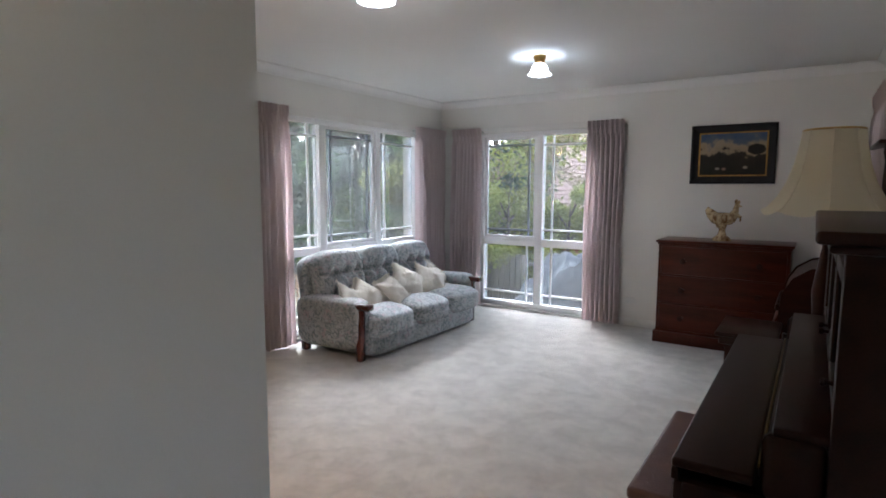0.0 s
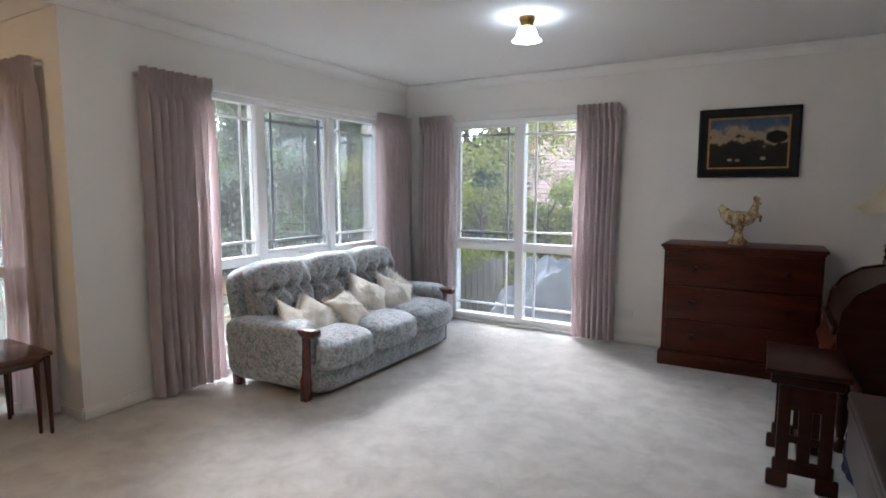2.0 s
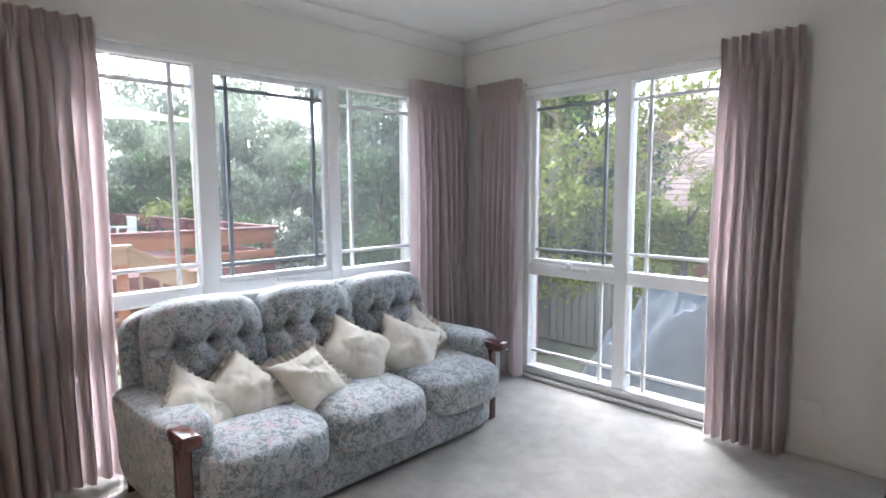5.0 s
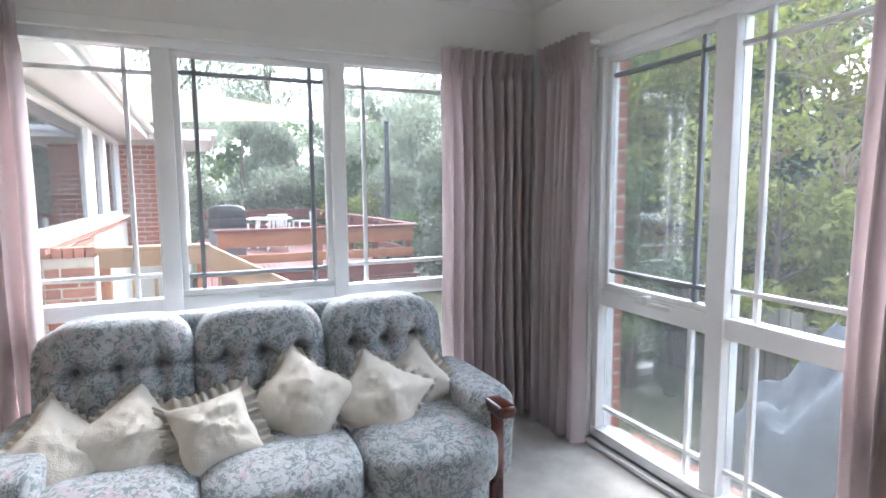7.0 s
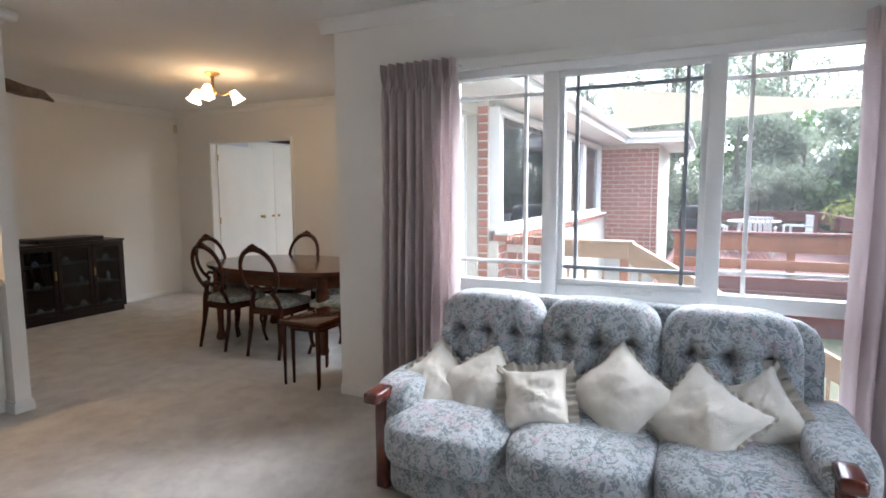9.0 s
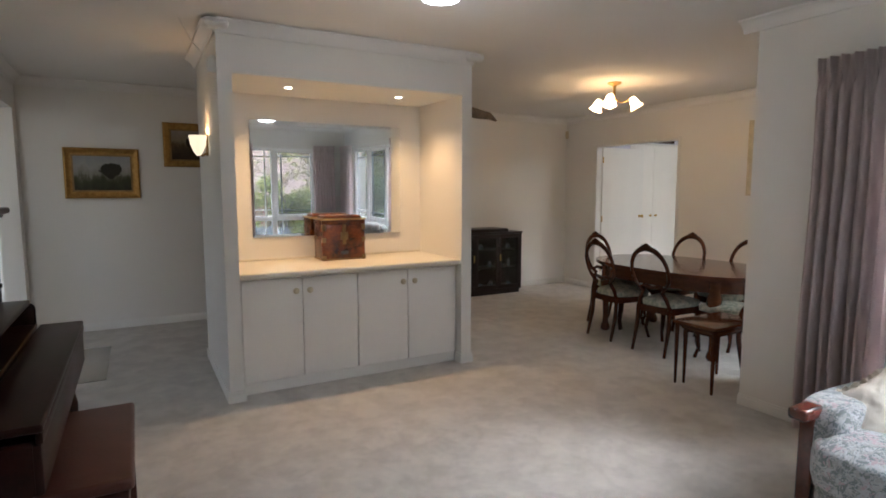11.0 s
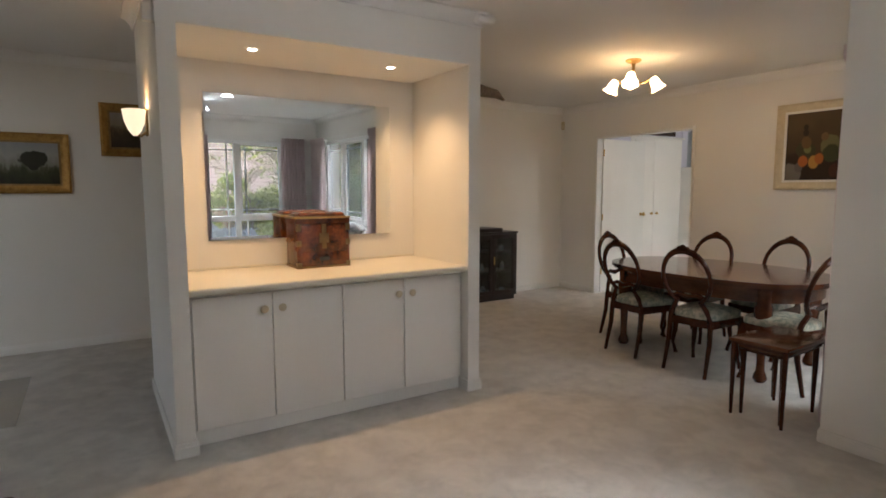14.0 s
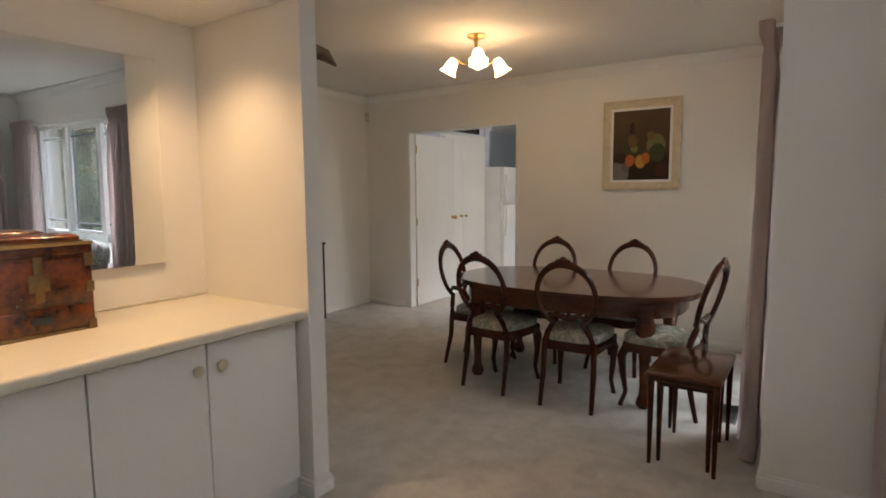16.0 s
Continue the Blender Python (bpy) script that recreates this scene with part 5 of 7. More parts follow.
for k in range(5):
    puff(bm, 0.035, -0.28 + 0.14 * k, 1.14 + (0.03 if k == 2 else 0), 0.025, 0.11, 0.07 if k == 2 else 0.045, 2.2, 6)
part("gallery", bm, MAHOG, bur, "carved openwork gallery")

bm = bmesh.new()
box(bm, 0.295, 0.335, -0.33, 0.33, 0.0, 1.78, 0.004)
back = part("high_back", bm, MAHOG, bur, "tall dark carved back panel")
for y in (-0.32, 0.32):
    bm = bmesh.new()
    lathe(bm, [(0.022, 0.0), (0.026, 0.03), (0.014, 0.06), (0.020, 0.16), (0.014, 0.30), (0.024, 0.36), (0.014, 0.40), (0.020, 0.55), (0.014, 0.68), (0.026, 0.74), (0.022, 0.80)], 0.275, y, 0.99, 12)
    part("turned_post", bm, MAHOG, back)
boxpart("shelf", (0.22, 0.335, -0.36, 0.36, 1.785, 1.81), MAHOG, back, 0.006)
bm = bmesh.new()
for k in range(7):
    y = -0.30 + 0.10 * k
    puff(bm, 0.30, y, 1.84 + 0.055 * math.cos(math.pi * y / 0.7), 0.03, 0.10, 0.08 + 0.06 * math.cos(math.pi * y / 0.7), 2.2, 6)
part("crest", bm, MAHOG, back, "carved leaf crest")
bm = bmesh.new()
box(bm, -0.33, 0.24, -1.2, -0.12, 0.0, 0.004, 0.0015)
tagged(new("floor_mat", mesh_of("floor_mat", bm, surf("clear_mat", (0.42, 0.40, 0.37), (0.38, 0.36, 0.33), 3, 0.25, 0.02, 60))), "thin grey plastic mat on the carpet", "mat")
plate = thing("power_point", pose(-1.70, YN, 0.28), "white power outlet low on the wall", "outlet")
boxpart("plate", (-0.055, 0.055, -0.009, 0, -0.035, 0.035), WHITEPLASTIC, plate, 0.003)
for x in (-0.03, 0.03):
    boxpart("switch", (x - 0.006, x + 0.006, -0.012, -0.009, 0.005, 0.022), TRIM, plate, 0.001)


# ---- dining room ----
table = thing("dining_table", pose(-5.31, 1.25, 0), "polished walnut oval dining table with carved legs", "dining table")


def oval(a, b, p, n=48):
    return [(a * math.copysign(abs(math.cos(2 * math.pi * i / n)) ** (2 / p), math.cos(2 * math.pi * i / n)), b * math.copysign(abs(math.sin(2 * math.pi * i / n)) ** (2 / p), math.sin(2 * math.pi * i / n))) for i in range(n)]


bm = bmesh.new()
prism(bm, oval(0.59, 0.92, 2.5, 64), 0.727, 0.755, 0.008)
prism(bm, oval(0.575, 0.905, 2.5, 64), 0.713, 0.727)
part("tabletop", bm, TABLEWOOD, table)
bm = bmesh.new()
prism(bm, oval(0.50, 0.81, 3.0), 0.60, 0.713)
part("apron", bm, TABLEWOOD, table)
for sx in (-1, 1):
    for sy in (-1, 1):
        bm = bmesh.new()
        lathe(bm, [(0.035, 0.0), (0.05, 0.025), (0.042, 0.06), (0.030, 0.09), (0.028, 0.16), (0.034, 0.3), (0.048, 0.42), (0.062, 0.5), (0.064, 0.56), (0.05, 0.60), (0.055, 0.70)], 0, 0, 0, 18)
        bm.transform(Matrix.Translation((sx * 0.37, sy * 0.63, 0)))
        part("leg", bm, TABLEWOOD, table)


def balloon_chair():
    root = thing("dining_chair", pose(0, 0, 0), "balloon-back wooden chair with a green floral seat", "chair", "chairs round the table")
    # x forward, back at negative x
    bm = bmesh.new()

    def seatskin(u, v, w, co):
        co = co.copy()
        co.y *= 0.9 + 0.1 * u
        if w > 0:
            co.z += 0.02 * (1 - u * u) * (1 - v * v)
        return co
    puff(bm, 0.02, 0, 0.455, 0.42, 0.44, 0.09, 4.5, 12, seatskin)
    part("seat", bm, SEATCLOTH, root, "green and cream floral seat pad", 80)
    bm = bmesh.new()
    prism(bm, [(-0.2, -0.185), (0.2, -0.215), (0.235, -0.1), (0.24, 0.1), (0.2, 0.215), (-0.2, 0.185)], 0.375, 0.435, 0.006)
    part("seat_rail", bm, CHAIRWOOD, root)
    bm = bmesh.new()
    pts, rad = [], []
    cz, ry, rz = 0.755, 0.192, 0.215
    for i in range(33):
        a = math.radians(-62 + 304 * i / 32)
        y, z = ry * math.cos(a), cz + rz * math.sin(a)
        pts.append((-0.205 - 0.27 * (z - 0.5), y, z))
        rad.append(0.017 + 0.009 * max(0, math.sin(a)) ** 3)
    tube(bm, pts, rad, 10)
    part("back_hoop", bm, CHAIRWOOD, root)
    bm = bmesh.new()
    for dy, s in ((0, 1.0), (-0.032, 0.7), (0.032, 0.7)):
        puff(bm, -0.205 - 0.27 * 0.49, dy, 0.996 - abs(dy) * 0.25, 0.028, 0.05 * s, 0.042 * s, 2.3, 6)
    part("crest", bm, CHAIRWOOD, root, "small carved crest")
    bm = bmesh.new()
    tube(bm, [(-0.225, -0.145, 0.60), (-0.235, -0.08, 0.625), (-0.235, 0.0, 0.605), (-0.235, 0.08, 0.625), (-0.225, 0.145, 0.60)], [0.014, 0.017, 0.022, 0.017, 0.014], 8)
    part("cross_rail", bm, CHAIRWOOD, root)
    for sy in (-1, 1):
        bm = bmesh.new()
        tube(bm, [(-0.225, sy * 0.095, 0.575), (-0.205, sy * 0.14, 0.5), (-0.195, sy * 0.165, 0.42), (-0.205, sy * 0.168, 0.25), (-0.26, sy * 0.172, 0.0)], [0.017, 0.02, 0.022, 0.02, 0.014], 8)
        part("back_leg", bm, CHAIRWOOD, root)
        bm = bmesh.new()
        tube(bm, [(0.185, sy * 0.18, 0.41), (0.215, sy * 0.195, 0.34), (0.205, sy * 0.19, 0.22), (0.185, sy * 0.185, 0.10), (0.21, sy * 0.195, 0.02), (0.215, sy * 0.197, 0.0)], [0.028, 0.03, 0.022, 0.015, 0.015, 0.018], 8)
        part("front_leg", bm, CHAIRWOOD, root)
    return root


chair = balloon_chair()
# the hoop's top stands 0.29 m behind the seat's middle
chair.matrix_world = pose(-4.88, 1.45, 0, 0, 0, 183)
copy_thing(chair, pose(-4.90, 0.85, 0, 0, 0, 176))
copy_thing(chair, pose(-5.70, 0.83, 0, 0, 0, 2))
copy_thing(chair, pose(-5.72, 1.49, 0, 0, 0, -3))
copy_thing(chair, pose(-5.24, 0.49, 0, 0, 0, 94))
copy_thing(chair, pose(-5.07, 1.98, 0, 0, 0, 262))

nest = thing("nest_of_tables", pose(-4.45, 2.25, 0), "nest of small dark tables with slim tapered legs", "side table")
for k, (hx, hy, top) in enumerate(((0.28, 0.18, 0.50), (0.225, 0.145, 0.455))):
    bm = bmesh.new()
    box(bm, -hx, hx, -hy, hy, top - 0.025, top, 0.007, 2)
    tt = part("tabletop", bm, TABLEWOOD, nest)
    bm = bmesh.new()
    box(bm, -hx + 0.03, hx - 0.03, -hy + 0.03, hy - 0.03, top - 0.05, top - 0.025, 0.003)
    part("apron", bm, CHAIRWOOD, tt)
    for sx in (-1, 1):
        for sy in (-1, 1):
            bm = bmesh.new()
            lathe(bm, [(0.010, 0.0), (0.018, top - 0.03)], sx * (hx - 0.025), sy * (hy - 0.025), 0, 10)
            part("leg", bm, CHAIRWOOD, nest)

cab = thing("china_cabinet", pose(-4.90, -1.73, 0), "low black-brown china cabinet with glass doors", "cabinet")
DARKCAB = surf("black_brown_wood", (0.020, 0.011, 0.009), (0.012, 0.007, 0.006), 4, 0.35, 0.03, 50, coat=0.1, spec=0.3)
bm = bmesh.new()
box(bm, -0.60, 0.60, -0.26, -0.245, 0.06, 0.87, 0.002)
box(bm, -0.60, -0.575, -0.245, 0.12, 0.06, 0.87, 0.003)
box(bm, 0.575, 0.60, -0.245, 0.12, 0.06, 0.87, 0.003)
box(bm, -0.575, 0.575, -0.245, 0.11, 0.06, 0.085, 0.002)
part("body", bm, DARKCAB, cab)
boxpart("plinth", (-0.58, 0.58, -0.24, 0.10, 0.0, 0.06), DARKCAB, cab, 0.004)
bm = bmesh.new()
box(bm, -0.61, 0.61, -0.26, 0.135, 0.87, 0.895, 0.006)
box(bm, -0.36, 0.36, -0.26, 0.125, 0.895, 0.945, 0.008)
part("top", bm, DARKCAB, cab)
for z in (0.36, 0.62):
    sh = boxpart("shelf", (-0.573, 0.573, -0.243, 0.08, z, z + 0.015), DARKCAB, cab, 0.002)
for x0, x1 in ((-0.57, -0.2), (-0.195, 0.195), (0.2, 0.57)):
    bm = bmesh.new()
    for a0, a1, b0, b1 in ((x0, x1, 0.09, 0.14), (x0, x1, 0.81, 0.865), (x0, x0 + 0.045, 0.14, 0.81), (x1 - 0.045, x1, 0.14, 0.81)):
        box(bm, a0, a1, 0.112, 0.132, b0, b1, 0.003)
    dr = part("door", bm, DARKCAB, cab)
    bm = bmesh.new()
    box(bm, x0 + 0.045, x1 - 0.045, 0.118, 0.122, 0.14, 0.81)
    part("glass_pane", bm, CABGLASS, dr)
for x in (-0.22, 0.22):
    boxpart("handle", (x - 0.008, x + 0.008, 0.132, 0.142, 0.48, 0.58), BRASS, cab, 0.003, "small brass handle")
CHINA = surf("blue_white_china", (0.70, 0.72, 0.74), (0.25, 0.33, 0.45), 20, 0.2, 0, 60, spread=(0.45, 0.55))
rnd = random.Random(12)
for z in (0.085, 0.375, 0.635):
    for k in range(7):
        if rnd.random() < 0.3:
            continue
        x = -0.5 + k * 0.165 + rnd.uniform(-0.02, 0.02)
        bm = bmesh.new()
        r, h = rnd.uniform(0.025, 0.045), rnd.uniform(0.05, 0.11)
        lathe(bm, [(r * 0.6, 0), (r, h * 0.4), (r * 0.9, h * 0.7), (r * 0.5, h * 0.85), (r * 0.6, h)], n=12)
        o = new("china_cup", mesh_of("china_cup", bm, CHINA, 60))
        o.location = (-4.90 + x, -1.73 - 0.06, z)
        tagged(o, "small blue and white china vessel in the cabinet", "china", "china in the cabinet")

sens = thing("alarm_sensor", pose(-6.61, -1.94, 2.35, 0, 0, -45), "small cream alarm sensor in the corner", "sensor")
bm = bmesh.new()
puff(bm, 0, 0, 0, 0.05, 0.07, 0.12, 4, 8)
part("body", bm, CREAMFRAME, sens, smooth=60)
bm = bmesh.new()
puff(bm, 0.022, 0, -0.015, 0.02, 0.045, 0.06, 3, 6)
part("lens", bm, WHITEPLASTIC, sens, smooth=60)
reg = thing("floor_register", pose(-5.12, 2.36, 0), "grey metal floor heating register in the carpet", "vent")
METAL = surf("grey_metal", (0.22, 0.23, 0.24), (0.16, 0.17, 0.18), 10, 0.45, 0, 60, metal=0.6)
boxpart("rim", (-0.16, 0.16, -0.06, 0.06, 0.0, 0.006), METAL, reg, 0.002)
for k in range(10):
    boxpart("slat", (-0.145 + k * 0.03, -0.133 + k * 0.03, -0.05, 0.05, 0.006, 0.011), BLACKPLASTIC, reg, 0.001)

# doorway to the kitchen
bm = bmesh.new()
for y0, y1, z0, z1 in ((-1.405, -1.335, 0, 2.16), (0.105, 0.125, 0, 2.16), (-1.335, 0.105, 2.14, 2.16)):
    box(bm, -6.66, -6.645, y0, y1, z0, z1, 0.005)
for y0, y1, z0, z1 in ((-1.335, -1.318, 0, 2.14), (0.09, 0.105, 0, 2.14), (-1.318, 0.09, 2.124, 2.14)):
    box(bm, -6.82, -6.65, y0, y1, z0, z1, 0.002)
structure("trim_doorway", bm, TRIM, "white painted door architrave and jambs", "trim")
door = tagged(new("door_1"), "white flush door standing open into the kitchen", "door", "", "structure")
door.matrix_world = pose(-6.755, -1.318, 0.01, 0, 0, 180.5)
boxpart("door_leaf", (0.0, 0.88, -0.018, 0.018, 0.0, 2.11), TRIM, door, 0.003)
bm = bmesh.new()
lathe(bm, [(0.025, 0), (0.012, 0.01), (0.011, 0.035), (0.026, 0.045), (0.026, 0.06), (0.01, 0.068)], n=16)
bm.transform(pose(0.82, -0.018, 1.07, 90))
part("door_knob", bm, BRASS, door, "brass door knob", 50)
for z in (0.25, 1.0, 1.88):
    boxpart("hinge", (-0.006, 0.012, -0.028, -0.018, z, z + 0.09), BRASS, door, 0.002)


# ---- kitchen and entry beyond the openings ----
LILAC = surf("lilac_paint", (0.66, 0.65, 0.74), (0.62, 0.61, 0.70), 4, 0.6, 0.05, 120)
bm = bmesh.new()
box(bm, -12.4, -6.81, -2.2, 2.85, -0.12, -0.002)
structure("floor_kitchen", bm, TILE, "pale tiled kitchen floor", "floor")
bm = bmesh.new()
box(bm, -12.4, -6.81, -2.2, 2.85, 2.5, 2.6)
structure("ceiling_kitchen", bm, CEIL, "white kitchen ceiling", "ceiling")
wall_run("wall_kitchen_south", "x", -12.5, -6.81, -2.3, -2.2, 0, 2.5, [], GREYWALL, "grey-blue painted kitchen wall")
wall_run("wall_kitchen_west", "y", -2.2, 2.85, -12.5, -12.4, 0, 2.5, [], GREYWALL, "grey-blue painted kitchen wall")
wall_run("wall_kitchen_north", "x", -12.5, -6.46, 2.85, 2.945, -0.5, 2.34, [(-12.0, -6.50, 1.05, 2.28)], TRIM, "white-lined wall round the kitchen window")
wall_run("wall_kitchen_partition", "x", -8.74, -6.90, -2.2, -1.40, 0, 2.5, [], LILAC, "pale lilac painted wall round the pantry")
pantry = thing("pantry_cupboard", pose(-8.02, -1.398, 0), "tall white pantry doors with a flush frame", "cupboard")
boxpart("body", (-0.60, 0.60, 0.0, 0.012, 0.0, 2.20), CABINET, pantry, 0.002)
for x0, x1, k in ((-0.50, 0.078, 0.02), (0.084, 0.52, 0.145)):
    d = boxpart("door", (x0, x1, 0.012, 0.030, 0.08, 2.16), CABINET, pantry, 0.003)
    bm = bmesh.new()
    lathe(bm, [(0.012, 0), (0.010, 0.012), (0.02, 0.022), (0.018, 0.032)], n=14)
    bm.transform(pose(k, 0.030, 1.08, -90))
    part("knob", bm, BRASS, d, "small brass knob", 50)
boxpart("cornice", (-0.62, 0.62, 0.0, 0.04, 2.20, 2.225), TRIM, pantry, 0.006)
picture(pose(-8.0, -1.396, 2.24, 0, 0, 0), 0.80, 0.24, 0.03, MAHOG, ART_C, "dark framed picture above the pantry")
bm = bmesh.new()
box(bm, -8.745, -8.60, -1.41, -1.385, 0.0, 2.33, 0.006)
box(bm, -8.79, -8.58, -1.43, -1.365, 2.33, 2.40, 0.012)
structure("trim_kitchen", bm, LILAC, "pale lilac post and cap beside the pantry", "trim")
fridge = thing("refrigerator", pose(-8.95, -1.42, 0), "white two-door refrigerator in the kitchen", "refrigerator")
boxpart("body", (-0.35, 0.35, -0.34, 0.30, 0.02, 1.78), WHITEPLASTIC, fridge, 0.01)
for z0, z1, h0, h1 in ((0.08, 1.22, 0.75, 1.18), (1.24, 1.775, 1.28, 1.66)):
    d = boxpart("door", (-0.35, 0.35, 0.305, 0.36, z0, z1), WHITEPLASTIC, fridge, 0.012)
    boxpart("handle", (0.29, 0.315, 0.36, 0.39, h0, h1), WHITEPLASTIC, d, 0.006)
boxpart("plinth", (-0.32, 0.32, -0.32, 0.28, 0.0, 0.02), BLACKPLASTIC, fridge, 0)
bench2 = thing("kitchen_bench", pose(-8.9, 2.5, 0), "kitchen bench under the window", "kitchen counter")
boxpart("body", (-1.9, 1.75, -0.28, 0.33, 0.0, 0.88), CABINET, bench2, 0.004)
boxpart("worktop", (-1.92, 1.76, -0.31, 0.345, 0.88, 0.92), COUNTER, bench2, 0.006)
bowl = thing("flower_pot", pose(-8.3, 2.68, 0.92), "terracotta pot with orange flowers at the window", "flower pot")
bm = bmesh.new()
lathe(bm, [(0.06, 0.0), (0.085, 0.10), (0.09, 0.12), (0.08, 0.12), (0.07, 0.06)], n=18)
part("pot", bm, ROOFTILE, bowl)
bm = bmesh.new()
rnd = random.Random(5)
for k in range(14):
    puff(bm, rnd.uniform(-0.09, 0.09), rnd.uniform(-0.09, 0.09), 0.16 + rnd.uniform(0, 0.09), 0.05, 0.05, 0.04, 2.2, 4)
part("flowers", bm, surf("orange_petals", (0.75, 0.30, 0.05), (0.7, 0.10, 0.04), 9, 0.6, 0, 40, spread=(0.45, 0.55)), bowl, "orange and red blooms")

bm = bmesh.new()
box(bm, 0.55, 3.0, -2.4, 1.4, -0.12, -0.001)
structure("floor_entry", bm, TILE, "pale tiled entry floor", "floor")
bm = bmesh.new()
box(bm, 0.55, 3.0, -2.4, 1.4, H, H + 0.1)
structure("ceiling_entry", bm, CEIL, "white entry ceiling", "ceiling")
wall_run("wall_entry_south", "x", 0.55, 3.1, -2.5, -2.4, 0, H, [], TRIM, "white painted entry wall")
wall_run("wall_entry_north", "x", 0.55, 3.1, 1.4, 1.5, 0, H, [], TRIM, "white painted entry wall")
wall_run("wall_entry_east", "y", -2.4, 1.4, 3.0, 3.1, 0, H, [(-0.9, -0.3, 0.2, 2.2)], TRIM, "white painted entry wall with a glazed panel")
bm = bmesh.new()
bars(bm, "y", 3.05, 0.06, [(-0.9, -0.3, 0.2, 0.26), (-0.9, -0.3, 2.14, 2.2), (-0.9, -0.84, 0.26, 2.14), (-0.36, -0.3, 0.26, 2.14)])
structure("window_5", bm, FRAME, "white framed entry glazing", "window")

# ---- outside walls ----
bm = bmesh.new()
box(bm, -4.47, 0.55, 6.35, 6.46, -0.6, 0.02)
box(bm, -4.47, -3.65, 6.35, 6.46, 0.02, 2.6)
box(bm, -2.09, 0.55, 6.35, 6.46, 0.02, 2.6)
box(bm, -3.65, -2.09, 6.35, 6.46, 2.2, 2.6)
box(bm, -4.47, -4.36, 2.83, 6.35, -0.6, 0.03)
box(bm, -4.47, -4.36, 2.83, 3.42, 0.03, 2.6)
box(bm, -4.47, -4.36, 5.72, 6.35, 0.03, 2.6)
box(bm, -4.47, -4.36, 3.42, 5.72, 2.2, 2.6)
box(bm, -6.8, -6.22, 2.72, 2.83, -0.6, 2.5)
box(bm, -6.22, -4.36, 2.72, 2.83, -0.6, 0.03)
box(bm, -6.22, -4.36, 2.72, 2.83, 2.2, 2.5)
structure("wall_outer_leaf", bm, MORTAR, "outer masonry leaf of the house wall", "wall")
bm = bmesh.new()
box(bm, -6.45, -6.24, 2.835, 2.945, -0.6, 2.34)
brick_pier = structure("wall_brick_pier", bm, MORTAR, "red brick pier beside the kitchen window", "wall")
bm = bmesh.new()
box(bm, -12.5, -6.24, 2.95, 3.05, -0.6, 0.95)
brick_kitchen = structure("wall_brick_kitchen", bm, MORTAR, "red brick wall below the kitchen window", "wall")
bm = bmesh.new()
box(bm, -6.69, -6.48, 3.05, 3.42, -0.6, 0.90)
brick_low = structure("wall_brick_low", bm, MORTAR, "low red brick wall beside the steps", "wall")
bm = bmesh.new()
box(bm, -15.5, -12.5, 2.0, 4.03, -0.6, 2.34)
brick_wing = structure("wall_brick_wing", bm, MORTAR, "red brick wing of the house", "wall")

# kitchen window seen from outside
kw = tagged(new("window_6"), "wide white kitchen window over a brick sill", "window", "", "structure")
kw.location = (-9.14, 2.99, 1.05)
for x0, x1, z0, z1 in ((-2.86, 2.86, 0.0, 0.07), (-2.86, 2.86, 1.16, 1.23), (-2.86, -2.70, 0.07, 1.16), (2.74, 2.86, 0.07, 1.16), (-1.40, -1.20, 0.07, 1.16), (-0.30, 0.0, 0.07, 1.16)):
    boxpart("window_frame", (x0, x1, -0.05, 0.06, z0, z1), FRAME, kw, 0.006)
for x0, x1 in ((-2.70, -1.40), (-1.20, -0.30), (0.0, 2.74)):
    p = boxpart("pane", (x0, x1, -0.003, 0.003, 0.07, 1.16), KGLASS, kw, 0)
    p.visible_shadow = False
boxpart("window_sill", (-2.88, 2.88, 0.02, 0.17, -0.04, 0.0), FRAME, kw, 0.006)

# eaves: soffit, fascia, gutter and tiled roof
bm = bmesh.new()
box(bm, -12.5, -4.47, 2.83, 3.48, 2.345, 2.36)
box(bm, -15.5, -11.98, 3.48, 4.48, 2.34, 2.36)
structure("eaves_soffit", bm, TRIM, "white painted soffit under the eaves", "eaves")
bm = bmesh.new()
box(bm, -11.98, -4.47, 3.48, 3.50, 2.32, 2.48, 0.003)
box(bm, -11.98, -11.96, 3.50, 4.50, 2.32, 2.48, 0.003)
box(bm, -15.5, -11.98, 4.48, 4.50, 2.32, 2.48, 0.003)
tube(bm, [(-4.45, 3.55, 2.46), (-11.91, 3.55, 2.46), (-11.91, 4.55, 2.46), (-15.5, 4.55, 2.46)], 0.055, 10)
structure("eaves_fascia", bm, FRAME, "white fascia and gutter", "eaves", 40)
bm = bmesh.new()


def slab(bm, corners, t=0.06):
    lo = [bm.verts.new(c) for c in corners]
    hi = [bm.verts.new((c[0], c[1], c[2] + t)) for c in corners]
    k = len(lo)
    bm.faces.new(lo[::-1])
    bm.faces.new(hi)
    for i in range(k):
        bm.faces.new((lo[i], lo[(i + 1) % k], hi[(i + 1) % k], hi[i]))


